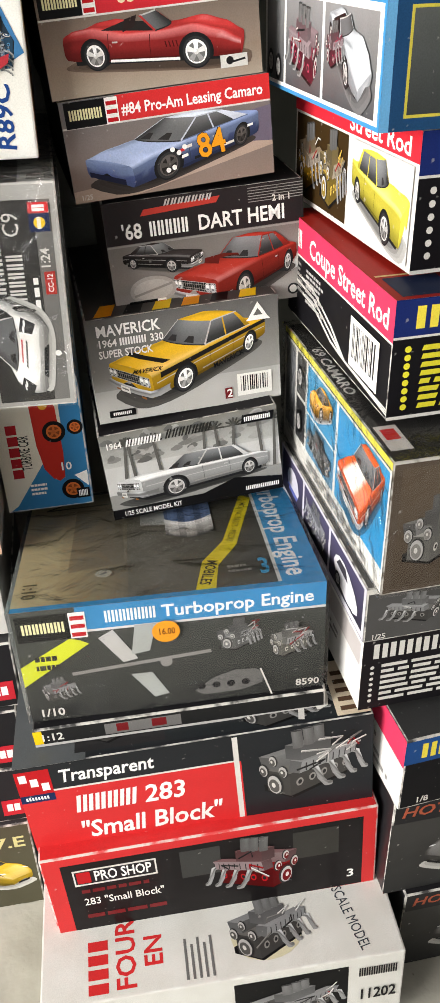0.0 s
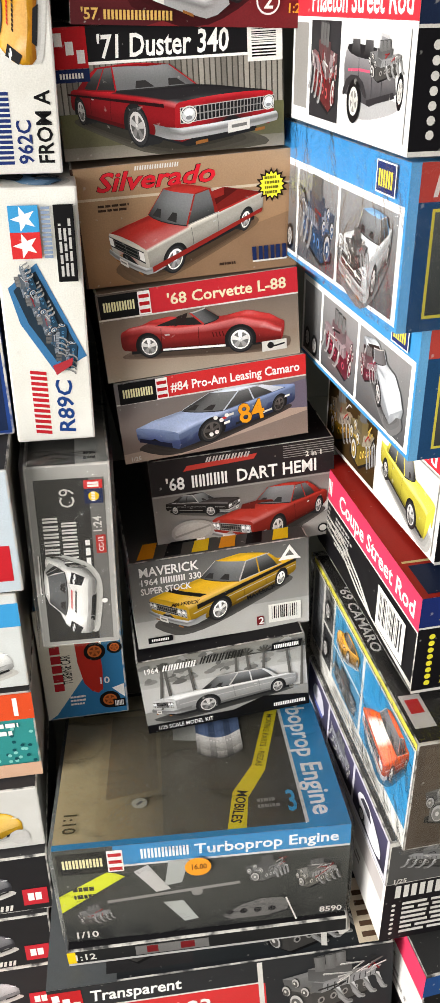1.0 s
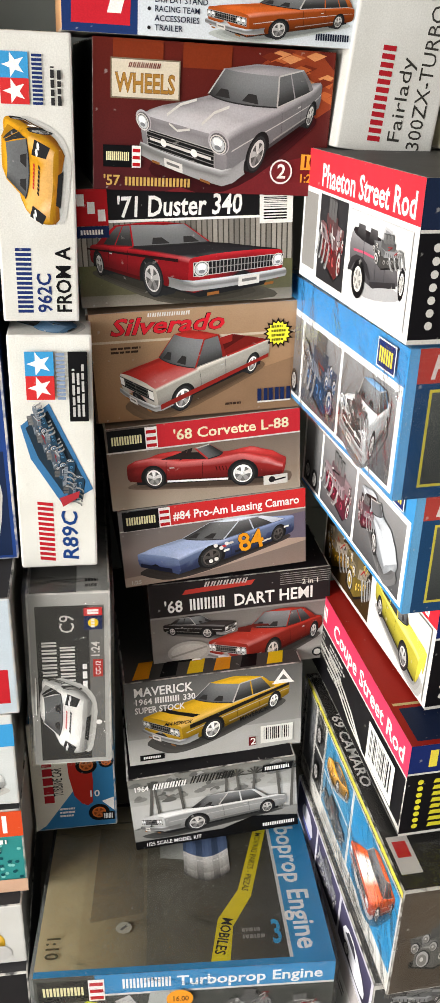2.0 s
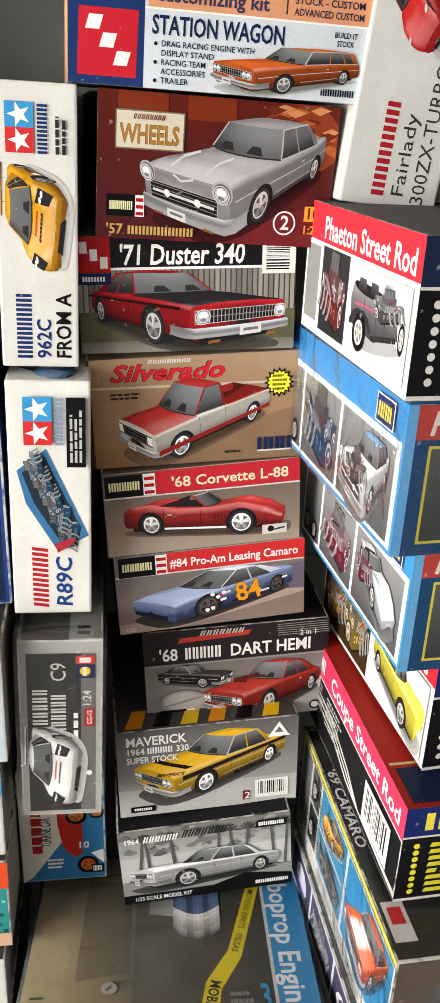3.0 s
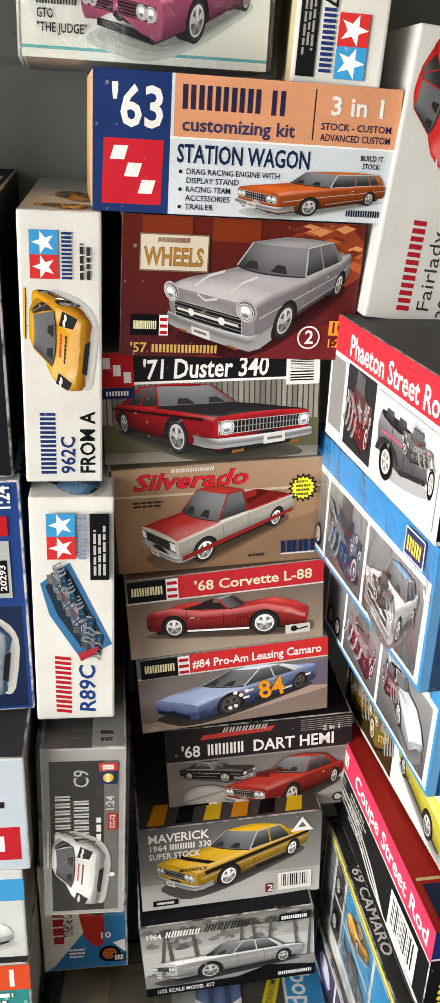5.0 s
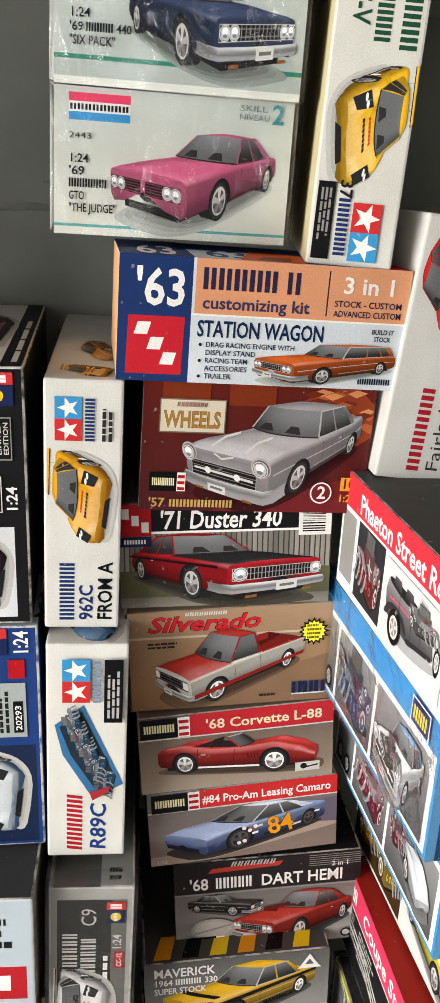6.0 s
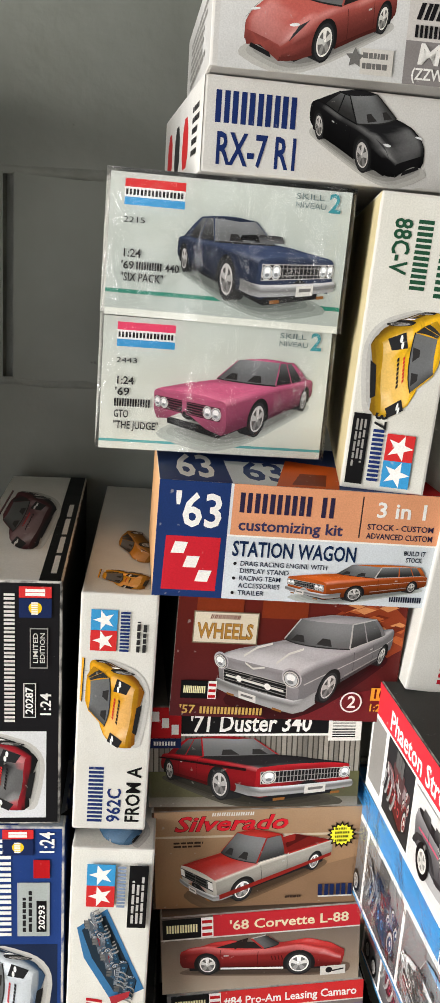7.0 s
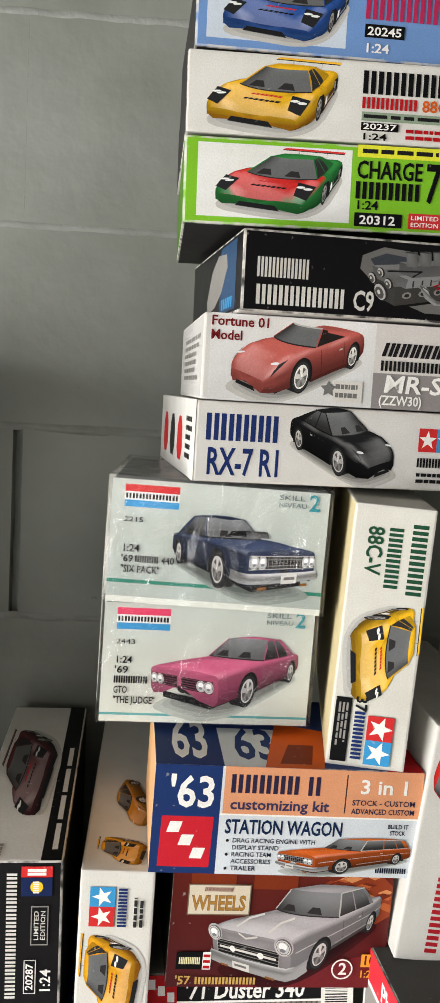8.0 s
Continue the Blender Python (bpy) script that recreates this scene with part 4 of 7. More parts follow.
# large red and black box
b = carton("large black and red kit box with white lettering", (-0.1195, 0.492, 0.299), (0.330, 0.28, 0.118), hexc("232528"), roll=3.6, yaw=-2.0, finish=GLOSSY, group=STACK, inks={"left": K["grey"]})
c = front(b)
c.rect(0.0, 0.0, 1.0, 1.0, hexc("222427"))
c.rect(0.0, 0.0, 0.62, 0.70, K["bright"])
c.rect(0.6, 0.0, 0.615, 0.98, K["pale"])
c.rect(0.0, 0.70, 0.6, 0.72, K["pale"])
c.part("red_panel")
c.text("Transparent", 0.115, 0.785, 0.14, K["white"], 0.265, bold=0.02, slant=0.15)
c.bars(0.14, 0.40, 0.175, 0.2, K["white"], 5, 0.16, 0.15)
c.text("283", 0.335, 0.40, 0.2, K["white"], 0.12, bold=0.03, slant=0.15)
c.text('"Small Block"', 0.135, 0.08, 0.2, K["white"], 0.42, bold=0.03, slant=0.15)
c.part("white_lettering")
step_mark(c, 0.0, 0.60, 0.095, 0.36)
c.part("maker_mark")
engine(c, (0.66, 0.12, 0.96, 1.0), 11, 60)
c.part("engine_picture")
c = top(b)
c.rect(0.0, 0.0, 0.2, 1.0, hexc("55585a"))
c.rect(0.2, 0.02, 1.0, 0.98, hexc("26292b"))
c.rect(0.17, 0.03, 0.42, 0.3, K["soot"])
engine(c, (0.18, 0.04, 0.42, 0.28), 12, 20)
engine(c, (0.62, 0.0, 0.9, 0.22), 13, 26)
c.line(0.8, 0.02, 0.84, 0.3, 0.02, K["pale"])
c.text("J", 0.86, 0.1, 0.14, K["pale"], 0.03, bold=0.05)
c.part("top_picture")
c.rect(0.9, 0.01, 0.995, 0.26, hexc("d8c9b0"))
for k in range(5):
    c.rect(0.915, 0.03 + 0.04 * k, 0.98, 0.05 + 0.04 * k, K["brown"])
c.part("paper_sticker", "buff paper sticker")

# thin dark box under the wide wrapped one
b = carton("thin black kit box pressed under a wider wrapped box", (-0.105, 0.512, 0.420), (0.268, 0.24, 0.022), K["dark"], roll=3.0, yaw=-2.5, group=STACK, inks={"front": hexc("232323")})
c = front(b)
c.rect(0.0, 0.0, 1.0, 0.14, K["silver"])
c.rect(0.0, 0.15, 0.03, 0.9, K["yellow"])
c.rect(0.24, 0.2, 0.5, 0.8, K["grey"])
c.rect(0.28, 0.3, 0.32, 0.75, K["wine"])
c.rect(0.4, 0.3, 0.45, 0.75, K["wine"])
c.text("1:12", 0.02, 0.3, 0.4, K["pale"])
c.part("front_print")

# wide shrink-wrapped box with a bright blue band
b = carton("wide dusty shrink-wrapped kit box with blue band", (-0.1045, 0.5205, 0.4445), (0.266, 0.235, 0.1275), hexc("3a3a36"), yaw=-2.8, roll=1.2, finish=GLOSSY, back_drop=0.042, wrapped=True, group=STACK, inks={"left": hexc("6f7270"), "top": hexc("4a4a44")})
c = front(b)
c.rect(0.0, 0.0, 1.0, 1.0, hexc("2e2f2e"), hexc("454743"))
c.part("front_ground")
c.rect(0.2, 0.8, 1.0, 1.0, hexc("3a87b8"))
c.rect(0.2, 0.78, 1.0, 0.8, K["pale"])
c.text("Turboprop Engine", 0.47, 0.845, 0.10, K["white"], 0.49, bold=0.025)
c.bars(0.29, 0.845, 0.165, 0.1, K["white"], 7, 0.2)
c.part("blue_band")
flag_mark(c, 0.01, 0.74, 0.22, 0.22)
c.part("maker_mark")
c.poly([(0.0, 0.34), (0.0, 0.52), (0.17, 0.74), (0.2, 0.72), (0.23, 0.68)], hexc("c9cf2e"))
c.lines(0.05, 0.46, 0.1, 0.16, 2, K["soot"], 3)
c.part("yellow_flash")
c.poly([(0.26, 0.72), (0.31, 0.78), (0.38, 0.50), (0.33, 0.48)], K["silver"])
c.poly([(0.38, 0.80), (0.45, 0.80), (0.42, 0.56), (0.36, 0.54)], hexc("a8aaa6"))
c.poly([(0.35, 0.36), (0.42, 0.36), (0.47, 0.14), (0.42, 0.12)], hexc("a8aaa6"))
c.line(0.16, 0.42, 0.62, 0.5, 0.03, K["mid"])
c.disc(0.47, 0.44, 0.02, K["mid"])
c.poly([(0.52, 0.08), (0.66, 0.3), (0.8, 0.28), (0.78, 0.1)], K["grey"], 1)
for k in range(4):
    c.disc(0.58 + 0.05 * k, 0.17, 0.014, K["dark"])
engine(c, (0.05, 0.16, 0.17, 0.42), 14, 16)
engine(c, (0.64, 0.48, 0.78, 0.76), 15, 36, hexc("cfcfcd"))
engine(c, (0.81, 0.36, 0.96, 0.7), 16, 40, hexc("d8d4c8"))
c.line(0.78, 0.3, 0.82, 0.02, 0.012, K["pale"])
c.part("turbine_picture")
c.text("1/10", 0.03, 0.06, 0.07, K["pale"])
c.text("8590", 0.9, 0.09, 0.06, K["pale"])
c.part("small_print")
c.disc(0.478, 0.73, 0.045, hexc("e9962a"))
c.text("16.00", 0.452, 0.705, 0.055, hexc("5a3a14"), 0.056)
c.part("price_sticker", "round orange price sticker")
c = top(b)
c.rect(0.0, 0.0, 1.0, 1.0, hexc("55564d"), hexc("63645c"))
# dust and the film's hazy reflection, put into the tan blend at left
c.poly([(0.0, 0.03), (0.14, 0.03), (0.14, 1.0), (0.0, 1.0)], [hexc("c3b48e"), hexc("b5a884"), hexc("a89e80"), hexc("c9be9c")])
c.poly([(0.14, 0.03), (0.37, 0.03), (0.37, 1.0), (0.14, 1.0)], [hexc("b0a27e"), hexc("7a725f"), hexc("6d6858"), hexc("a0967a")])
c.poly([(0.37, 0.03), (0.86, 0.03), (0.86, 1.0), (0.37, 1.0)], [hexc("6b675a"), hexc("46453f"), hexc("403f3a"), hexc("5c594e")])
c.poly([(0.17, 0.26), (0.36, 0.3), (0.35, 0.82), (0.18, 0.84)], [hexc("8d8167"), hexc("6d6656"), hexc("625c4e"), hexc("7d735d")])
c.line(0.06, 0.86, 0.2, 0.97, 0.012, hexc("55503f"))
c.line(0.06, 0.86, 0.3, 0.88, 0.012, hexc("55503f"))
c.part("top_ground")
c.rect(0.86, 0.0, 1.0, 0.99, hexc("3a90c2"))
c.rect(0.85, 0.0, 0.862, 0.99, K["pale"])
c.text("Turboprop Engine", 0.885, 0.98, 0.085, K["white"], 0.82, bold=0.03, turn=-90)
c.rect(0.0, 0.0, 1.0, 0.03, hexc("3a90c2"))
c.part("blue_band")
c.poly([(0.585, 0.03), (0.65, 0.03), (0.672, 0.2), (0.75, 0.36), (0.853, 0.8), (0.812, 0.84), (0.705, 0.4), (0.62, 0.24)], hexc("dccb2c"))
c.text("MOVING PARTS - PIEZAS", 0.806, 0.76, 0.026, K["soot"], 0.34, bold=0.01, turn=-105)
c.text("MOBILES", 0.64, 0.25, 0.04, K["soot"], 0.17, bold=0.03, turn=-104)
c.part("yellow_flash")
c.poly([(0.42, 0.62), (0.52, 0.6), (0.53, 0.99), (0.42, 0.99)], [hexc("8d8e88"), hexc("b5b5ae"), hexc("7a7b76"), hexc("a3a39c")])
for k in range(14):
    a, b = 0.51 + 0.0125 * k, 0.51 + 0.0125 * (k + 1)
    sag = lambda x: 0.56 - 0.05 * math.sin((x - 0.51) / 0.175 * math.pi)
    tone = 0.18 + 0.5 * abs(math.sin(k * 0.62 + 0.4))
    c.poly([(a, sag(a) + 0.1), (b, sag(b) + 0.1), (b, 0.99), (a, 0.99)], (0.25 * tone, 0.36 * tone, 0.62 * tone))
    c.poly([(a, sag(a)), (b, sag(b)), (b, sag(b) + 0.1), (a, sag(a) + 0.1)], [shade(K["pale"], 0.3 + tone * 0.5)] * 2 + [shade(K["white"], 0.5 + tone)] * 2)
    c.poly([(a, sag(a) - 0.05), (b, sag(b) - 0.05), (b, sag(b)), (a, sag(a))], [shade(K["grey"], tone)] * 2 + [shade(K["pale"], tone * 1.4)] * 2)
    c.disc((a + b) / 2, sag(a) + 0.07, 0.005, K["white"], n=8)
c.part("turbine_picture")
c.text("3", 0.80, 0.1, 0.12, hexc("3aa0d2"), 0.035, bold=0.06)
c.lines(0.70, 0.12, 0.08, 0.07, 2, K["mid"], 9)
c.text("1:10", 0.03, 0.2, 0.05, hexc("5d573f"), turn=-90)
c.disc(0.29, 0.22, 0.028, hexc("b0ae9f"), n=16)
c.line(0.28, 0.21, 0.3, 0.23, 0.012, K["grey"])
c.part("top_print")

# black and white photograph box
b = carton("black and white kit box with pale old car picture", (-0.012, 0.674, 0.5505), (0.172, 0.2, 0.094), K["dark"], roll=5.2, yaw=1.5, group=STACK, inks={"left": K["silver"]})
c = front(b)
c.rect(0.0, 0.0, 1.0, 1.0, hexc("c4c3c0"))
c.rect(0.0, 0.62, 1.0, 1.0, hexc("b5b4b0"), hexc("77766f"))
r = random.Random(4)
for k in range(60):
    x, y, a = r.uniform(0.02, 0.98), r.uniform(0.66, 0.98), r.uniform(0.02, 0.06)
    c.poly([(x - a, y - 0.02), (x, y - 0.045), (x + a, y - 0.01), (x + 0.3 * a, y + 0.04)], shade(hexc("8e8d89"), r.uniform(0.45, 1.5)), 1)
for x, lean in ((0.1, 0.04), (0.17, -0.02), (0.32, -0.03), (0.56, 0.02), (0.66, -0.02), (0.72, 0.03), (0.9, -0.02), (0.96, 0.02)):
    c.poly([(x - 0.008, 0.3), (x + 0.012, 0.3), (x + lean + 0.008, 0.92), (x + lean - 0.006, 0.92)], hexc("5d5b57"))
    for k in range(7):
        a = radians(20 + 140 * k / 6)
        c.line(x + lean, 0.86, x + lean + 0.06 * math.cos(a), 0.86 + 0.14 * math.sin(a) - 0.05, 0.018, shade(hexc("4a4945"), 0.7 + 0.1 * k))
c.rect(0.0, 0.0, 1.0, 0.3, hexc("8d8c88"))
c.part("palm_picture")
kit_car(c, (0.06, 0.15, 0.94, 0.64), HARDTOP, hexc("dededc"), 36, 5, distance=8, ground=hexc("4a4a48"), face="four")
c.part("car_picture")
c.rect(0.0, 0.0, 1.0, 0.12, K["black"])
c.poly([(0.5, 0.1), (0.72, 0.24), (1.0, 0.16), (1.0, 0.1)], K["black"])
c.text("1/25 SCALE MODEL KIT", 0.06, 0.03, 0.055, K["white"], 0.34, bold=0.01)
c.bars(0.78, 0.055, 0.2, 0.05, K["white"], 9)
c.text("1964", 0.03, 0.85, 0.07, K["white"], 0.09)
c.bars(0.14, 0.85, 0.2, 0.08, K["white"], 6, 0.25, 0.3)
c.bars(0.36, 0.86, 0.26, 0.1, hexc("2a2a28"), 7, 0.3, 0.4)
c.part("lettering")
c.poly([(0.79, 0.86), (0.97, 0.86), (0.98, 0.96), (0.8, 0.96)], K["black"])
c.bars(0.81, 0.885, 0.15, 0.05, K["white"], 7)
c.part("maker_mark")

# grey box with a yellow car
b = carton("grey kit box with yellow and black old car", (-0.0165, 0.689, 0.6495), (0.177, 0.22, 0.103), hexc("77756f"), roll=2.8, yaw=3.0, group=STACK, inks={"left": K["pale"], "top": hexc("4a4845")})
c = front(b)
c.rect(0.0, 0.0, 1.0, 1.0, hexc("a3a19d"), hexc("5b5a58"))
c.rect(0.0, 0.0, 1.0, 0.32, hexc("bdbbb6"), hexc("a9a7a3"))
c.part("front_ground")
s = kit_car(c, (0.1, 0.16, 0.94, 0.9), HARDTOP, hexc("d3a522"), 46, 17, distance=7.5, ground=hexc("4d4b48"), rim=K["white"], face="four")
s.strip([(x, 0.972, 0.83 - 0.02 * x) for x in (-2.4, -1.2, 0.0, 1.2, 2.3)], 0.13, hexc("1b1816"))
s.strip([(1.95, 0.8, 0.955), (2.05, 0.0, 0.985), (1.95, -0.8, 0.955)], 0.22, hexc("1b1816"), (1, 0, 0))
q = placed(c, 0.12, 0.12, 0.96, 0.9)
c.text("MAVERICK", *q([(0.62, 0.34)])[0], 0.05, K["black"], 0.18, bold=0.03, slant=0.2, turn=20)
c.text("MAVERICK", *q([(0.1, 0.42)])[0], 0.04, K["black"], 0.17, bold=0.03, slant=0.6)
c.part("car_picture")
c.text("MAVERICK", 0.05, 0.84, 0.10, K["white"], 0.33, bold=0.04)
c.text("1964", 0.05, 0.74, 0.07, K["white"], 0.1, bold=0.02)
c.bars(0.165, 0.74, 0.14, 0.07, K["white"], 5)
c.text("330", 0.32, 0.74, 0.07, K["white"], 0.07, bold=0.02)
c.text("SUPER STOCK", 0.05, 0.64, 0.07, K["white"], 0.28, bold=0.02)
c.part("white_lettering")
c.poly([(0.84, 0.82), (0.89, 0.96), (0.94, 0.82), (0.955, 0.79), (0.825, 0.79)], K["white"])
c.poly([(0.865, 0.835), (0.89, 0.90), (0.915, 0.835)], hexc("65635f"))
c.rect(0.06, 0.05, 0.2, 0.12, K["black"])
c.bars(0.08, 0.07, 0.1, 0.03, K["white"], 5)
c.rect(0.69, 0.06, 0.73, 0.17, K["wine"])
c.text("2", 0.7, 0.075, 0.08, K["white"])
c.part("maker_mark")
c.barcode(0.76, 0.07, 0.95, 0.29)
c.part("barcode")
c = top(b)
for k in range(6):
    c.poly([(0.05 + k * 0.15, 0.02), (0.14 + k * 0.15, 0.02), (0.18 + k * 0.15, 0.14), (0.1 + k * 0.15, 0.14)], (K["amber"], K["black"], K["yellow"])[k % 3])
c.part("top_picture")

# dark banded box with a red car
b = carton("dark banded kit box with red muscle car", (0.0105, 0.717, 0.7365), (0.178, 0.24, 0.108), K["dark"], roll=3.6, yaw=2.0, group=STACK, inks={"left": hexc("4a3d39")})
c = front(b)
c.rect(0.0, 0.0, 1.0, 1.0, hexc("99948f"), hexc("55504d"))
c.rect(0.0, 0.0, 1.0, 0.25, hexc("bab5b0"), hexc("8d8884"))
c.poly([(0.2, 0.0), (0.6, 0.0), (1.0, 0.3), (1.0, 0.42)], hexc("d0cdc9"))
c.rect(0.0, 0.66, 1.0, 1.0, hexc("262122"))
c.rect(0.0, 0.64, 1.0, 0.655, K["mid"])
for k in range(6):
    c.rect(0.72, 0.86 + k * 0.022, 1.0, 0.866 + k * 0.022, K["mid"])
c.poly([(0.18, 0.87), (0.56, 0.9), (0.58, 0.95), (0.2, 0.92)], hexc("b0392f"))
c.bars(0.3, 0.93, 0.24, 0.05, hexc("b3aeaa"), 7, 0.3, 0.4)
c.part("dark_band")
c.text("'68", 0.08, 0.70, 0.12, K["white"], 0.1, bold=0.03)
c.bars(0.22, 0.70, 0.2, 0.12, K["white"], 5, 0.25)
c.text("DART HEMI", 0.46, 0.70, 0.12, K["white"], 0.44, bold=0.03)
c.text("2 in 1", 0.84, 0.85, 0.05, K["pale"], 0.09)
c.part("white_lettering")
kit_car(c, (0.06, 0.38, 0.47, 0.64), MUSCLE, hexc("332d2c"), 38, 10, True, 8, ground=hexc("7d7874"), face="four")
s = kit_car(c, (0.31, 0.03, 0.97, 0.6), MUSCLE, hexc("a03126"), 53, 11, distance=7, ground=hexc("4c4744"), face="four", trim=False)
s.grid([[(x, y, z) for y in (0.3, 0.0, -0.3)] for x, z in ((1.75, 1.0), (1.7, 1.12), (0.9, 1.1), (0.8, 1.0))], hexc("5a1a14"), two_sided=True)
c.disc(0.2, 0.26, 0.12, hexc("a6a19c"), rv=0.12)
c.disc(0.2, 0.26, 0.1, hexc("b5b0ab"), rv=0.09)
c.line(0.1, 0.22, 0.3, 0.3, 0.02, hexc("8f8a86"))
c.part("car_picture")
flag_mark(c, 0.07, 0.05, 0.19, 0.13)
c.disc(0.93, 0.09, 0.03, K["soot"])
c.disc(0.93, 0.09, 0.02, K["pale"])
c.part("maker_mark")

# grey box with the numbered blue racing car
b = carton("grey kit box with numbered blue stock racing car", (-0.0165, 0.711, 0.8475), (0.174, 0.22, 0.079), hexc("67615c"), roll=4.4, yaw=4.5, group=STACK, inks={"left": K["black"]})
c = front(b)
c.rect(0.0, 0.0, 1.0, 1.0, hexc("8c7b71"), hexc("6d6a6b"))
c.poly([(0.0, 0.0), (0.3, 0.0), (1.0, 0.3), (1.0, 0.5), (0.5, 0.2), (0.0, 0.12)], hexc("b09c8e"))
c.poly([(0.66, 0.6), (1.0, 0.7), (1.0, 0.34), (0.7, 0.4)], hexc("6a6272"))
c.part("front_ground")
c.rect(0.26, 0.75, 1.0, 1.0, K["bright"])
c.rect(0.0, 0.735, 1.0, 0.752, K["pale"])
c.part("red_band")
c.text("#84 Pro-Am Leasing Camaro", 0.285, 0.81, 0.105, K["white"], 0.68, bold=0.035)
c.part("title_lettering")
flag_mark(c, 0.02, 0.74, 0.25, 0.25)
c.part("maker_mark")
s = kit_car(c, (0.08, 0.06, 0.95, 0.72), STOCK, hexc("8294bd"), 45, 12, distance=7, hood=hexc("9aa9c9"), roof=hexc("cfd6e2"), low=hexc("5d6ca0"), ground=hexc("3f3936"), rim=hexc("55504d"), bumper=False, trim=False)
s.shape([(2.36, -0.7, 0.2), (2.36, 0.7, 0.2), (2.36, 0.7, 0.34), (2.36, -0.7, 0.34)], hexc("1d2036"))
for x, z, wide, ink in ((0.9, 0.45, 0.2, "white"), (0.75, 0.66, 0.22, "pale"), (1.0, 0.62, 0.14, "bright"), (-1.9, 0.6, 0.3, "white"), (-0.9, 0.3, 0.5, "pale"), (0.3, 0.28, 0.4, "dark")):
    s.strip([(x, 0.975, z), (x + wide, 0.975, z)], 0.08, K[ink])
c.text("84", 0.63, 0.27, 0.24, K["amber"], 0.14, bold=0.05, edge=K["dark"], turn=8)
for x, y in ((0.5, 0.4), (0.53, 0.36), (0.56, 0.41), (0.47, 0.2), (0.5, 0.22)):
    c.disc(x, y, 0.012, K["white"], n=10)
c.part("car_picture")
c.text("1/25", 0.03, 0.03, 0.05, K["pale"])
c.part("small_print")

# brown box with a red roadster
b = carton("brown kit box with red open roadster and red band", (-0.0265, 0.711, 0.9275), (0.173, 0.22, 0.078), hexc("7d6a5a"), roll=4.2, yaw=4.5, group=STACK, inks={"left": K["dark"]})
c = front(b)
c.rect(0.0, 0.0, 1.0, 1.0, hexc("a08d7c"), hexc("5c514a"))
c.rect(0.0, 0.0, 1.0, 0.3, hexc("a89a8a"), hexc("8f7d6d"))
c.part("front_ground")
c.rect(0.26, 0.72, 1.0, 1.0, hexc("c22a33"))
c.rect(0.0, 0.705, 1.0, 0.722, K["pale"])
c.part("red_band")
c.text("'68 Corvette L-88", 0.34, 0.79, 0.12, K["cream"], 0.60, bold=0.03)
c.part("title_lettering")
flag_mark(c, 0.01, 0.725, 0.25, 0.255)
c.part("maker_mark")
s = kit_car(c, (0.07, 0.12, 0.92, 0.7), ROADSTER, hexc("b83634"), 20, 9, True, 8, ground=hexc("6d5c50"), rim=K["white"], bumper=False, trim=False)
for k in range(4):
    s.strip([(0.62 + 0.09 * k, 0.87, 0.6), (0.65 + 0.09 * k, 0.87, 0.47)], 0.03, hexc("4a100e"), (1, 0, 0))
s.strip([(-0.85, 0.88, 0.22), (0.95, 0.88, 0.22)], 0.06, K["white"])
c.part("car_picture")
c.rect(0.80, 0.09, 0.93, 0.21, K["pale"])
c.disc(0.845, 0.155, 0.018, K["dark"], n=12)
c.line(0.86, 0.14, 0.92, 0.16, 0.02, K["dark"])
c.part("small_print")

# tan box with a red and white pickup
b = carton("tan kit box with red and white pickup truck", (-0.0385, 0.718, 1.0085), (0.178, 0.22, 0.094), hexc("9a7d62"), roll=3.4, yaw=2.5, group=STACK, inks={"top": hexc("a58c74"), "left": hexc("4a382b")})
c = front(b)
c.rect(0.0, 0.0, 1.0, 1.0, hexc("8e6a4a"), hexc("a98a6c"))
c.poly([(0.3, 0.0), (1.0, 0.0), (1.0, 0.5), (0.8, 0.4)], hexc("8a6c52"))
c.line(0.0, 0.745, 1.0, 0.725, 0.022, hexc("c9b79f"))
c.rect(0.0, 0.0, 0.012, 1.0, hexc("3c2a20"))
c.part("front_ground")
c.text("Silverado", 0.1, 0.80, 0.145, hexc("d0202e"), 0.54, bold=0.035, slant=0.3, edge=hexc("3a0a0e"))
c.bars(0.28, 0.945, 0.2, 0.035, K["pale"], 9, 0.25, 0.2)
c.lines(0.1, 0.63, 0.18, 0.07, 2, hexc("3c2a20"), 3)
c.part("title_lettering")
s = kit_car(c, (0.14, 0.06, 0.86, 0.78), TRUCK, hexc("d8d2c6"), 43, 20, distance=8, hood=hexc("a32a23"), roof=hexc("a32a23"), trim=False, ground=hexc("6b5440"), rim=K["white"], face="truck")
s.strip([(x, 0.955, 0.44) for x in (-2.7, -1.0, 1.0, 2.3)], 0.14, hexc("8a221c"))
c.part("car_picture")
c.star(0.895, 0.72, 0.075, hexc("1d120c"), 16, 0.72)
c.star(0.895, 0.72, 0.058, K["lemon"], 16, 0.8)
c.lines(0.862, 0.64, 0.07, 0.16, 4, hexc("6d6a1c"), 8)
c.part("starburst")
c.bars(0.79, 0.09, 0.17, 0.12, K["navy"], 3, 0.12)
c.rect(0.79, 0.075, 0.955, 0.09, K["pale"])
c.lines(0.63, 0.07, 0.1, 0.04, 1, hexc("3c2a20"), 8)
c.part("maker_mark")

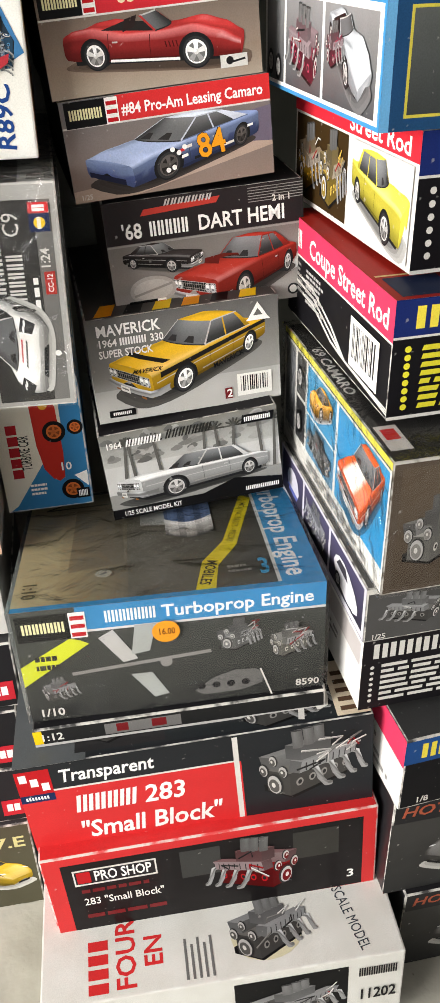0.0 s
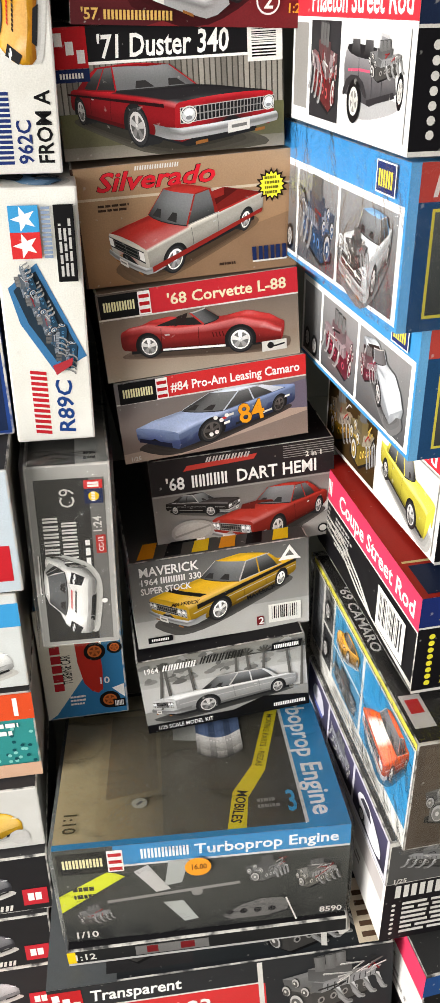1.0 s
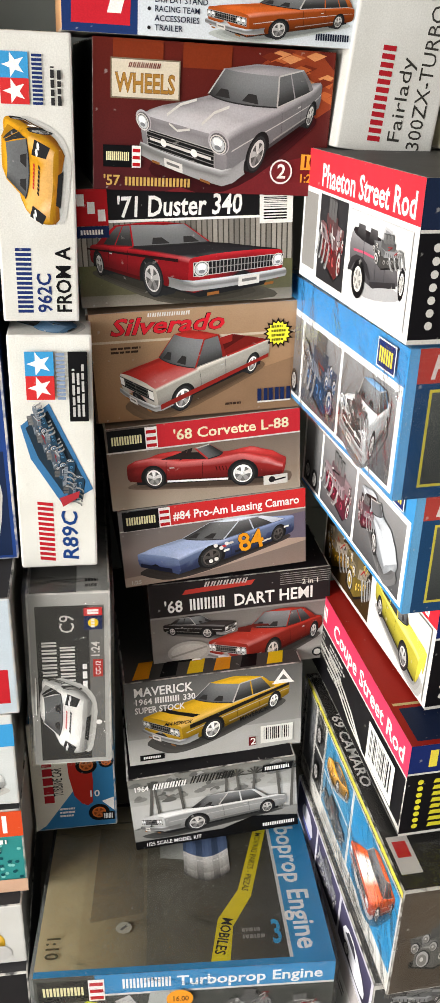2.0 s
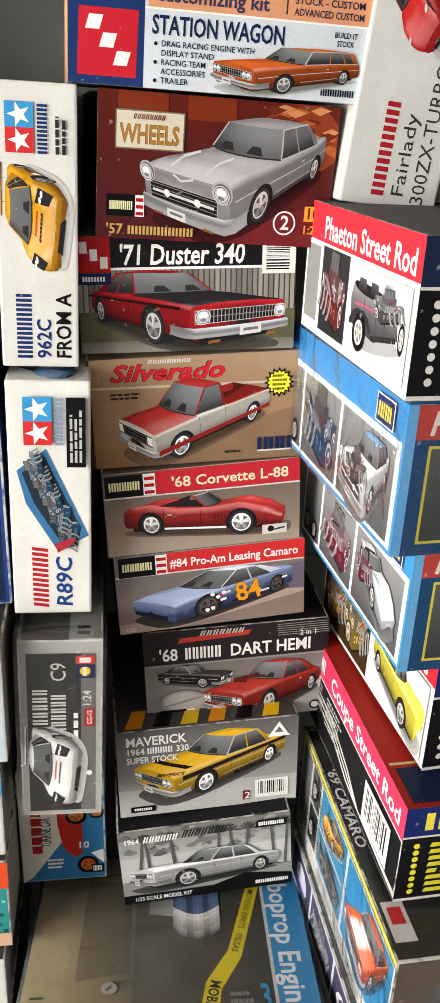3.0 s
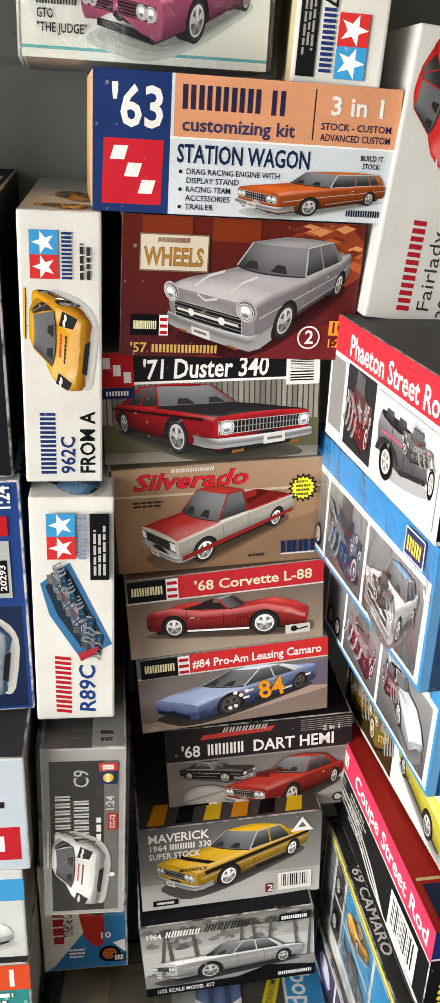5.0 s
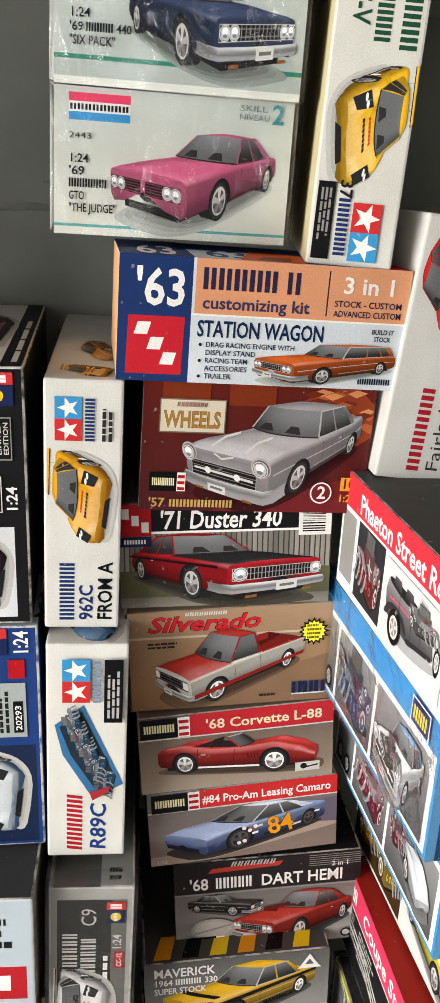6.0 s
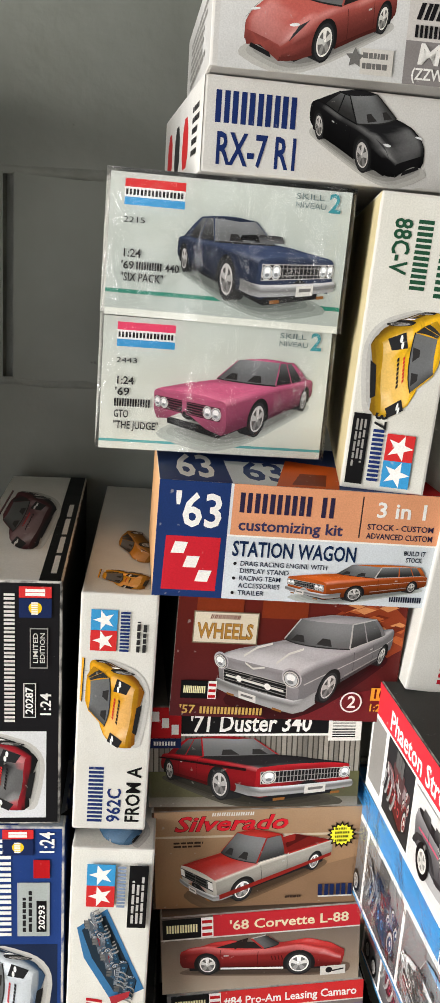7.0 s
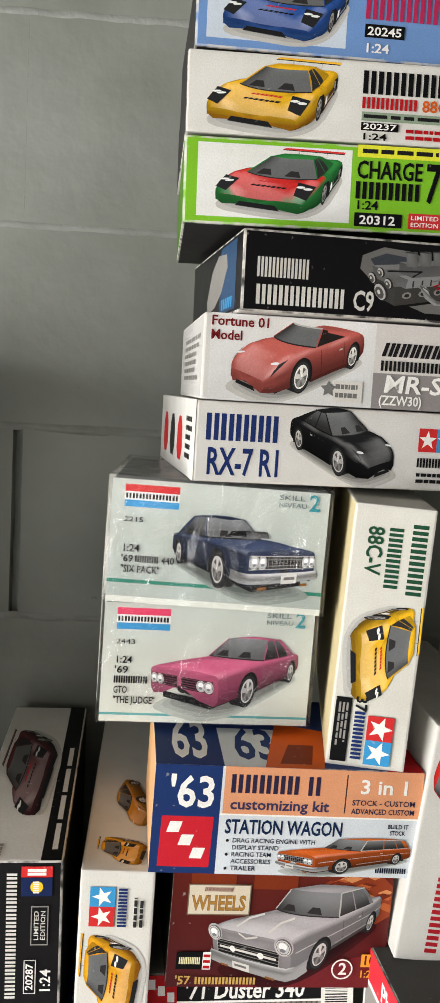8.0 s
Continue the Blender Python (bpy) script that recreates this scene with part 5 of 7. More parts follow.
# red car with black hood before a fence
b = carton("kit box with red and black car before a fence", (-0.0465, 0.717, 1.1085), (0.172, 0.24, 0.0905), K["soot"], roll=2.4, yaw=1.5, group=STACK, inks={"top": hexc("8c8579"), "left": hexc("3a3836")})
c = front(b)
c.rect(0.0, 0.0, 1.0, 0.74, hexc("4d4a44"))
r = random.Random(2)
for k in range(40):
    c.rect(k / 40, 0.36, k / 40 + 0.019, 0.74, shade(hexc("8b867d"), r.uniform(0.6, 1.25)))
c.rect(0.0, 0.0, 1.0, 0.36, hexc("55513f"), hexc("5c5c3d"))
c.rect(0.0, 0.0, 1.0, 0.1, hexc("8a8378"), hexc("706b5f"))
c.part("fence_picture")
s = kit_car(c, (0.04, 0.07, 0.96, 0.7), MUSCLE, hexc("b51d26"), 62, 6, True, 6, hood=hexc("201e20"), ground=hexc("4a463d"), face="bars", trim=False)
s.strip([(x, 0.965, 0.78) for x in (-2.3, -1.0, 0.4, 1.6, 2.3)], 0.05, hexc("25090b"))
c.part("car_picture")
c.rect(0.15, 0.74, 0.84, 1.0, hexc("131214"))
c.rect(0.15, 0.72, 0.84, 0.742, K["white"])
c.part("black_band")
c.text("'71 Duster 340", 0.185, 0.765, 0.165, K["white"], 0.575, bold=0.04, slant=0.12)
c.part("title_lettering")
step_mark(c, 0.0, 0.60, 0.15, 0.40)
c.part("maker_mark")
c.barcode(0.84, 0.67, 0.995, 1.0, 5, across=True)
c.part("barcode")

# maroon box with the silver car
b = carton("maroon kit box with silver fifties car", (-0.034, 0.700, 1.2015), (0.178, 0.22, 0.1005), hexc("45161a"), roll=-1.6, yaw=5.0, finish=GLOSSY, group=STACK, inks={"left": K["black"]})
c = front(b)
c.rect(0.0, 0.0, 1.0, 1.0, hexc("4d1e22"), hexc("5f2018"))
c.poly([(0.62, 0.55), (1.0, 0.5), (1.0, 1.0), (0.7, 1.0)], hexc("8a3b22"), 1)
r = random.Random(8)
for k in range(34):
    x, y = r.uniform(0.7, 1.0), r.uniform(0.6, 0.98)
    c.poly([(x - 0.04, y), (x, y + 0.03), (x + 0.05, y + 0.01), (x, y - 0.03)], (hexc("b05a30"), hexc("d08a58"), hexc("6e2a1a"))[k % 3])
for x in (0.08, 0.36):
    c.rect(x, 0.84, x + 0.2, 1.0, hexc("7a3018"))
c.poly([(0.3, 0.0), (1.0, 0.0), (1.0, 0.32), (0.7, 0.2)], hexc("6e2226"))
c.part("diner_picture")
kit_car(c, (0.2, 0.1, 0.97, 0.87), FIFTIES, hexc("a39ea1"), 60, 17, distance=6, metal=0.4, ground=hexc("3a1316"), face="fifties")
c.part("car_picture")
c.rect(0.07, 0.62, 0.35, 0.88, hexc("7a6a56"))
c.rect(0.075, 0.63, 0.345, 0.87, hexc("d8cdb8"))
c.text("WHEELS", 0.09, 0.665, 0.12, hexc("a87a34"), 0.24, bold=0.04, edge=hexc("5a3a18"))
c.bars(0.14, 0.82, 0.13, 0.035, hexc("6a2a20"), 8, 0.3, 0.3)
c.part("plate_sign", "cream number plate shaped sign")
flag_mark(c, 0.04, 0.16, 0.155, 0.15)
c.text("'57", 0.04, 0.035, 0.07, hexc("c9a35a"), 0.07)
c.bars(0.13, 0.035, 0.28, 0.06, hexc("c9a35a"), 9)
c.disc(0.80, 0.17, 0.05, K["white"])
c.disc(0.80, 0.17, 0.043, hexc("6e2226"))
c.text("2", 0.782, 0.125, 0.1, K["white"], bold=0.05)
c.rect(0.885, 0.19, 0.945, 0.3, hexc("e0a83a"))
c.text("10", 0.89, 0.21, 0.08, hexc("5a1a14"))
c.text("1:25", 0.88, 0.1, 0.06, hexc("e0a83a"))
c.part("small_print")

# long blue, peach and white box
b = carton("long blue and peach kit box with orange estate car", (-0.0515, 0.689, 1.3045), (0.2095, 0.15, 0.0875), hexc("1d3468"), roll=-1.4, yaw=4.0, group=STACK, inks={"left": hexc("d9a878"), "top": hexc("2a3f78")})
c = front(b)
c.rect(0.0, 0.0, 0.245, 1.0, hexc("1d3468"))
c.rect(0.245, 0.0, 1.0, 1.0, hexc("d3d9de"))
c.rect(0.255, 0.56, 1.0, 1.0, K["peach"])
c.rect(0.245, 0.55, 1.0, 0.565, K["white"])
c.line(0.71, 0.6, 0.71, 0.96, 0.012, hexc("3a2a2a"))
c.part("front_ground")
c.text("'63", 0.055, 0.62, 0.28, K["white"], 0.165, bold=0.04)
c.part("year_lettering")
c.poly([(0.03, 0.06), (0.22, 0.06), (0.225, 0.53), (0.035, 0.53)], hexc("c62331"))
for k in range(3):
    c.bars(0.055 + 0.045 * k, 0.38 - 0.12 * k, 0.045, 0.1, K["white"], 1, 0.0, 0.3)
c.part("maker_mark")
c.bars(0.28, 0.76, 0.26, 0.17, hexc("2c2540"), 5, 0.2)
c.text("II", 0.56, 0.76, 0.17, hexc("2c2540"), 0.05, bold=0.03)
c.text("customizing kit", 0.28, 0.61, 0.095, hexc("3a3658"), 0.37, bold=0.03)
c.text("3 in 1", 0.76, 0.79, 0.13, K["white"], 0.18, bold=0.04)
c.text("STOCK - CUSTOM", 0.735, 0.68, 0.05, hexc("2c2540"), 0.24, bold=0.015)
c.text("ADVANCED CUSTOM", 0.735, 0.6, 0.05, hexc("2c2540"), 0.24, bold=0.015)
c.text("STATION WAGON", 0.268, 0.385, 0.13, hexc("14284a"), 0.44, bold=0.03)
for k, line in enumerate(("DRAG RACING ENGINE WITH", "DISPLAY STAND", "RACING TEAM", "ACCESSORIES", "TRAILER")):
    c.text(line, 0.30, 0.30 - 0.065 * k, 0.042, hexc("1b2438"), 0.0135 * len(line), bold=0.01)
    if k in (0, 2, 4):
        c.disc(0.282, 0.317 - 0.065 * k, 0.006, K["dark"], n=8)
c.text("BUILD IT", 0.88, 0.47, 0.04, hexc("1b2438"), 0.08)
c.text("STOCK", 0.89, 0.41, 0.04, hexc("1b2438"), 0.06)
c.bars(0.85, 0.045, 0.12, 0.05, hexc("1b2438"), 7)
c.part("lettering")
kit_car(c, (0.475, 0.03, 0.985, 0.37), WAGON, hexc("c05a22"), 48, 9, distance=8, roof=hexc("c9692c"), ground=hexc("b3b8b4"), face="four")
c.part("car_picture")
c = top(b)
c.rect(0.0, 0.0, 0.25, 1.0, hexc("22386c"))
c.rect(0.25, 0.0, 0.62, 0.5, hexc("d3d9de"))
c.text("63", 0.06, 0.1, 0.5, K["white"], 0.14, bold=0.04)
c.text("63", 0.3, 0.1, 0.4, hexc("22386c"), 0.16, bold=0.06)
c.poly([(0.4, 0.0), (0.62, 0.0), (0.7, 0.5), (0.5, 0.6)], K["orange"])
c.poly([(0.46, 0.05), (0.58, 0.05), (0.62, 0.3), (0.52, 0.3)], hexc("7a2f14"))
c.rect(0.86, 0.0, 1.0, 0.3, K["red"])
c.part("top_picture")

# two pale boxes of one make, with car pictures
for lab, place, roll, yaw, paint, hood, flip, first, no, words in (
        ("pale grey wrapped kit box with pink sixties car", (-0.1, 0.750, 1.3995), -0.9, 5.0, hexc("bd5f80"), hexc("c86c8a"), False, K["pink"], "2443", ("1:24", "'69", "#", "GTO", '"THE JUDGE"')),
        ("pale grey wrapped kit box with dark blue car", (-0.0985, 0.7495, 1.5005), -1.3, 0.0, hexc("36425e"), hexc("3d4458"), True, K["bright"], "2215", ("1:24", "'69 # 440", '"SIX PACK"'))):
    b = carton(lab, place, (0.1735, 0.2, 0.1), hexc("c6cac4"), roll=roll, yaw=yaw, finish=GLOSSY, wrapped=True, group="pale boxes near the wall", inks={"left": hexc("d5d5cd"), "top": hexc("a9aeac")})
    c = front(b)
    c.rect(0.0, 0.0, 1.0, 1.0, hexc("d6d6cc") if not flip else hexc("a9b0ab"), hexc("c2c7c0"))
    c.rect(0.0, 0.0, 1.0, 0.05, hexc("d6d8d0"))
    c.rect(0.0, 0.055 if not flip else 0.16, 1.0, 0.075 if not flip else 0.19, hexc("5aa5a5") if not flip else hexc("2f7d6a"))
    c.part("front_ground")
    stripe_mark(c, 0.06, 0.78, 0.25, 0.18, first)
    c.part("maker_mark")
    if flip:
        s = kit_car(c, (0.28, 0.17, 0.96, 0.75), MUSCLE, paint, 61, 5, True, 6, ground=hexc("8f9690"), face="four", trim=False)
        s.grid([[(x, y, z) for y in (0.32, 0.0, -0.32)] for x, z in ((1.6, 1.0), (1.5, 1.13), (0.9, 1.1), (0.8, 1.0))], K["dark"], two_sided=True)
    else:
        kit_car(c, (0.23, 0.13, 0.95, 0.74), MUSCLE, paint, 60, 9, distance=6, ground=hexc("b2b5ae"), face="split", bumper=False, trim=False)
    c.part("car_picture")
    c.text(no, 0.06, 0.66, 0.04, K["dark"], 0.09, bold=0.0)
    for k, line in enumerate(words):
        y = (0.42 if flip else 0.50) - 0.085 * k
        if line == "#":
            c.bars(0.06, y, 0.16, 0.06, K["dark"], 7)
        elif "#" in line:
            c.text("'69", 0.06, y, 0.055, K["dark"], 0.055, bold=0.015)
            c.bars(0.125, y, 0.11, 0.055, K["dark"], 5)
            c.text("440", 0.245, y, 0.055, K["dark"], 0.06, bold=0.015)
        else:
            c.text(line, 0.06, y, 0.058, K["dark"], 0.0165 * len(line) + 0.015, bold=0.015)
    c.text("SKILL", 0.765, 0.925, 0.04, hexc("6a7a7a"), 0.12, bold=0.0)
    c.text("NIVEAU", 0.765, 0.865, 0.04, hexc("6a7a7a"), 0.13, bold=0.0)
    c.text("2", 0.905, 0.85, 0.13, hexc("3f8f98"), 0.05, bold=0.03)
    c.part("lettering")

# ---- flat boxes stacked on top ----
UPPER = "long flat boxes on top of the stack"
b = carton("flat white kit box with black sports car", (-0.0335, 0.735, 1.6025), (0.36, 0.235, 0.063), hexc("d8d6d2"), roll=-0.2, yaw=8.5, group=UPPER)
c = front(b, span=0.24)
c.bars(0.035, 0.52, 0.245, 0.33, hexc("1d2f66"), 5, 0.16)
c.text("RX-7 R1", 0.04, 0.1, 0.33, hexc("1d2f66"), 0.24, bold=0.04)
c.part("title_lettering")
coupe(c, (0.30, 0.06, 0.70, 0.97), hexc("19191b"), flip=True)
c.part("car_picture")
twin_star_mark(c, 0.76, 0.5, 0.13, 0.3)
c.bars(0.76, 0.3, 0.13, 0.12, K["dark"], 6)
c.lines(0.76, 0.08, 0.14, 0.16, 2, K["dark"], 4)
c.part("maker_mark")
c = left_side(b)
c.rect(0.0, 0.0, 1.0, 1.0, hexc("dddbd6"))
for k in range(3):
    c.poly([(0.1 + k * 0.22, 0.15), (0.26 + k * 0.22, 0.15), (0.24 + k * 0.22, 0.75), (0.12 + k * 0.22, 0.75)], (K["bright"], K["soot"])[k % 2], 1)
c.lines(0.78, 0.2, 0.16, 0.6, 5, K["soot"], 5)
c.part("end_print")

b = carton("flat kit box with red open sports car", (-0.031, 0.717, 1.6665), (0.36, 0.22, 0.064), hexc("d0cecb"), roll=0.0, yaw=5.0, finish=GLOSSY, group=UPPER)
c = front(b, span=0.262)
c.rect(0.02, 0.0, 0.50, 1.0, hexc("cfcfce"), hexc("dddcda"))
c.rect(0.50, 0.0, 1.0, 0.42, hexc("8b8685"))
c.rect(0.50, 0.42, 1.0, 1.0, hexc("cfcac6"))
c.part("front_ground")
coupe(c, (0.06, 0.04, 0.48, 0.94), hexc("b05850"), open_top=True, rim=K["pale"])
c.part("car_picture")
c.text("Fortune 01", 0.02, 0.86, 0.11, K["wine"], 0.165, bold=0.02)
c.text("Model", 0.02, 0.70, 0.11, K["wine"], 0.09, bold=0.02)
c.bars(0.52, 0.62, 0.26, 0.16, K["dark"], 8, 0.1, 0.3)
c.bars(0.52, 0.45, 0.2, 0.12, K["dark"], 8)
c.text("MR-S", 0.53, 0.20, 0.2, K["white"], 0.18, bold=0.05, slant=0.1)
c.text("(ZZW30)", 0.52, 0.05, 0.11, K["white"], 0.13, bold=0.02)
c.part("lettering")
c.rect(0.385, 0.05, 0.47, 0.3, hexc("cfcbc4"))
c.star(0.37, 0.2, 0.025, K["grey"], 5, 0.5)
c.lines(0.39, 0.08, 0.07, 0.2, 2, K["grey"], 6)
c.part("price_sticker", "pale paper price sticker")
c = left_side(b)
c.lines(0.2, 0.2, 0.7, 0.6, 6, K["mid"], 15)
c.part("end_print")

b = carton("flat black kit box with grey chassis drawing", (-0.0055, 0.700, 1.731), (0.36, 0.23, 0.0585), hexc("151416"), roll=0.6, yaw=9.0, finish=GLOSSY, group=UPPER)
c = front(b, span=0.27)
c.bars(0.04, 0.43, 0.145, 0.24, K["pale"], 7)
c.bars(0.04, 0.1, 0.25, 0.24, K["pale"], 8)
c.text("C9", 0.31, 0.1, 0.24, K["pale"], 0.06, bold=0.03)
c.part("title_lettering")
c.poly([(0.30, 0.72), (0.42, 0.95), (0.62, 0.6), (0.7, 0.3), (0.56, 0.05), (0.4, 0.3)], K["grey"], 1)
c.poly([(0.33, 0.7), (0.42, 0.86), (0.6, 0.56), (0.5, 0.34)], K["slate"], 1)
engine(c, (0.34, 0.12, 0.68, 0.9), 21, 40)
c.part("chassis_picture")
c = left_side(b)
c.rect(0.62, 0.06, 0.9, 0.94, hexc("2c4a6c"))
c.poly([(0.3, 0.1), (0.6, 0.2), (0.8, 0.8), (0.5, 0.9)], K["mid"], 1)
c.bars(0.66, 0.1, 0.2, 0.14, K["sky"], 3)
c.part("end_print")

b = carton("flat lime green kit box with racing car", (-0.0515, 0.735, 1.7965), (0.36, 0.22, 0.063), hexc("7dbb2c"), roll=1.0, yaw=2.5, group=UPPER, inks={"left": hexc("4c7a1e"), "bottom": K["soot"]})
c = front(b, span=0.252)
c.rect(0.04, 0.09, 0.5, 0.93, hexc("e4e4e0"))
c.part("white_panel")
racer(c, (0.07, 0.14, 0.48, 0.9), hexc("2c7a3c"), hexc("2c7a3c"), third=hexc("c02a26"))
c.part("car_picture")
c.rect(0.515, 0.86, 1.0, 1.0, hexc("dfe03a"))
c.lines(0.53, 0.885, 0.3, 0.09, 1, K["dark"], 3)
c.text("CHARGE", 0.515, 0.62, 0.2, K["black"], 0.2, bold=0.03)
c.bars(0.515, 0.38, 0.2, 0.2, K["black"], 5)
c.text("767B", 0.725, 0.38, 0.44, K["black"], 0.2, bold=0.04)
c.text("1:24", 0.515, 0.26, 0.1, K["black"], 0.07, bold=0.02)
c.rect(0.515, 0.06, 0.66, 0.22, K["black"])
c.text("20312", 0.53, 0.09, 0.1, K["white"], 0.11)
c.rect(0.68, 0.06, 0.78, 0.24, K["bright"])
c.text("LIMITED", 0.687, 0.165, 0.05, K["white"], 0.086, bold=0.01)
c.text("EDITION", 0.687, 0.085, 0.05, K["white"], 0.086, bold=0.01)
c.part("lettering")
wing_mark(c, 0.8, 0.06, 0.12, 0.24)
c.part("maker_mark")

b = carton("flat white kit box with yellow racing car", (-0.0525, 0.735, 1.8615), (0.36, 0.22, 0.0585), hexc("dcdad4"), roll=0.9, yaw=3.0, group=UPPER, inks={"left": K["soot"]})
c = front(b, span=0.285)
racer(c, (0.03, 0.06, 0.4, 0.95), hexc("d9a71e"), hexc("c98a1e"))
c.part("car_picture")
c.bars(0.46, 0.6, 0.24, 0.28, K["black"], 6)
c.bars(0.46, 0.42, 0.15, 0.14, K["red"], 6)
c.text("88C", 0.62, 0.42, 0.14, K["orange"], 0.07, bold=0.02)
c.rect(0.46, 0.27, 0.8, 0.38, hexc("8fa08a"))
c.lines(0.465, 0.285, 0.3, 0.08, 1, K["dark"], 2)
c.rect(0.46, 0.15, 0.56, 0.25, K["black"])
c.text("20237", 0.465, 0.17, 0.07, K["white"], 0.09)
c.text("1:24", 0.46, 0.04, 0.08, K["black"], 0.07)
c.lines(0.58, 0.05, 0.12, 0.16, 2, K["red"], 12)
c.part("lettering")
wing_mark(c, 0.74, 0.04, 0.12, 0.2)
c.part("maker_mark")

b = carton("flat blue kit box with blue racing car", (-0.049, 0.740, 1.9235), (0.36, 0.22, 0.0585), hexc("6f93c8"), roll=0.5, yaw=4.0, group=UPPER, inks={"left": K["soot"], "bottom": K["soot"]})
c = front(b, span=0.275)
c.rect(0.03, 0.12, 0.41, 0.95, hexc("c9d3df"))
c.part("white_panel")
racer(c, (0.05, 0.14, 0.42, 0.95), hexc("2a4f94"), hexc("3a62a8"))
c.part("car_picture")
c.bars(0.46, 0.5, 0.3, 0.3, hexc("b32a55"), 8)
c.rect(0.46, 0.28, 0.57, 0.44, K["black"])
c.text("20245", 0.467, 0.31, 0.1, K["white"], 0.095)
c.text("1:24", 0.46, 0.1, 0.11, K["white"], 0.07)
c.part("lettering")
wing_mark(c, 0.7, 0.08, 0.12, 0.24)
c.part("maker_mark")

# ---- upright boxes ----
UPRIGHT = "upright boxes standing on edge"
b = carton("white upright kit box with yellow racing car", (0.0815, 0.709, 1.389), (0.0615, 0.30, 0.2075), hexc("d3d1c8"), roll=-2.4, yaw=-6.0, group=UPRIGHT, inks={"left": hexc("cdbf95")})
c = front(b, "down")
c.bars(0.06, 0.73, 0.27, 0.19, hexc("1f4a34"), 6)
c.bars(0.08, 0.45, 0.23, 0.17, hexc("1f4a34"), 6)
c.text("88C-V", 0.08, 0.2, 0.19, hexc("1f4a34"), 0.18, bold=0.05)
c.part("title_lettering")
racer(c, (0.36, 0.1, 0.76, 0.98), hexc("d9a81e"), hexc("b98a1a"), flip=True)
c.text("37", 0.72, 0.3, 0.14, K["dark"], 0.06)
c.part("car_picture")
c.rect(0.73, 0.05, 0.98, 0.25, K["black"])
c.lines(0.75, 0.08, 0.2, 0.14, 3, K["mid"], 3)
c.bars(0.78, 0.3, 0.19, 0.13, hexc("1d2f66"), 6)
c.part("dark_panel")
twin_star_mark(c, 0.79, 0.47, 0.19, 0.33)
c.part("maker_mark")

b = carton("white upright kit box with orange racing car", (-0.1055, 0.689, 1.105), (0.0575, 0.32, 0.199), hexc("d6d4cd"), roll=-0.8, yaw=2.5, group=UPRIGHT)
c = front(b, "up")
c.bars(0.035, 0.60, 0.25, 0.2, hexc("1d2f66"), 7)
c.text("962C", 0.035, 0.36, 0.18, hexc("1d2f66"), 0.15, bold=0.04)
c.text("FROM A", 0.035, 0.1, 0.19, K["black"], 0.25, bold=0.04)
c.part("title_lettering")
racer(c, (0.34, 0.1, 0.74, 0.95), hexc("d79a1a"), hexc("b8731a"))
c.part("car_picture")
twin_star_mark(c, 0.77, 0.52, 0.165, 0.34)
c.bars(0.77, 0.36, 0.165, 0.12, hexc("1d2f66"), 6)
c.lines(0.77, 0.12, 0.16, 0.16, 2, K["soot"], 3)
c.part("maker_mark")
c = top(b, "up")
racer(c, (0.02, 0.1, 0.16, 0.82), hexc("d79a1a"), hexc("b8731a"))
coupe(c, (0.2, 0.02, 0.5, 0.6), hexc("b87d24"))
c.part("top_picture")

b = carton("white upright kit box with blue chassis picture", (-0.1055, 0.675, 0.8935), (0.0645, 0.32, 0.205), hexc("dedcd4"), roll=-0.6, yaw=1.5, group=UPRIGHT, inks={"right": hexc("cdb98a")})
c = front(b, "up")
c.bars(0.03, 0.55, 0.28, 0.2, hexc("b5202a"), 6, 0.2, 0.15)
c.text("R89C", 0.03, 0.25, 0.2, hexc("1d3f7c"), 0.235, bold=0.05, slant=0.1)
c.part("title_lettering")
c.poly([(0.64, 0.9), (0.73, 0.54), (0.36, 0.03), (0.29, 0.42), (0.5, 0.8)], hexc("3a6f9c"))
c.poly([(0.63, 0.84), (0.70, 0.56), (0.40, 0.14), (0.34, 0.40), (0.5, 0.7)], hexc("22303c"))
for k in range(5):
    x, y = 0.36 + 0.075 * k, 0.25 + 0.105 * k
    engine(c, (x - 0.06, y - 0.13, x + 0.07, y + 0.15), 31 + k, 14, hexc("4f86b0"))
c.poly([(0.29, 0.42), (0.33, 0.22), (0.36, 0.2), (0.33, 0.46)], hexc("a63038"))
c.part("chassis_picture")
twin_star_mark(c, 0.75, 0.46, 0.19, 0.34)
c.bars(0.75, 0.33, 0.19, 0.1, K["steel"], 6)
c.rect(0.66, 0.06, 0.94, 0.29, K["black"])
c.lines(0.68, 0.09, 0.25, 0.17, 3, K["silver"], 3)
c.part("maker_mark")
c = top(b, "up")
coupe(c, (0.0, 0.12, 0.24, 0.9), hexc("6f9cc4"))
c.part("top_picture")

b = carton("grey shrink-wrapped upright kit box with silver racing car", (-0.1055, 0.650, 0.694), (0.0715, 0.30, 0.189), hexc("a9a7a2"), roll=-1.0, yaw=1.0, finish=GLOSSY, wrapped=True, group=UPRIGHT, inks={"top": hexc("8e8e8a"), "left": hexc("9d9b97")})
c = front(b, "up")
c.rect(0.03, 0.26, 0.93, 0.9, hexc("2f2e2d"))
c.rect(0.03, 0.08, 0.93, 0.26, hexc("6d6b68"))
c.part("dark_panel")
c.bars(0.5, 0.66, 0.25, 0.18, K["pale"], 6, 0.35)
c.bars(0.42, 0.44, 0.3, 0.18, K["pale"], 8, 0.35)
c.text("C9", 0.78, 0.44, 0.18, K["pale"], 0.1, bold=0.0)
c.lines(0.26, 0.27, 0.45, 0.1, 1, K["white"], 8)
c.text("1:24", 0.64, 0.14, 0.1, K["pale"], 0.09)
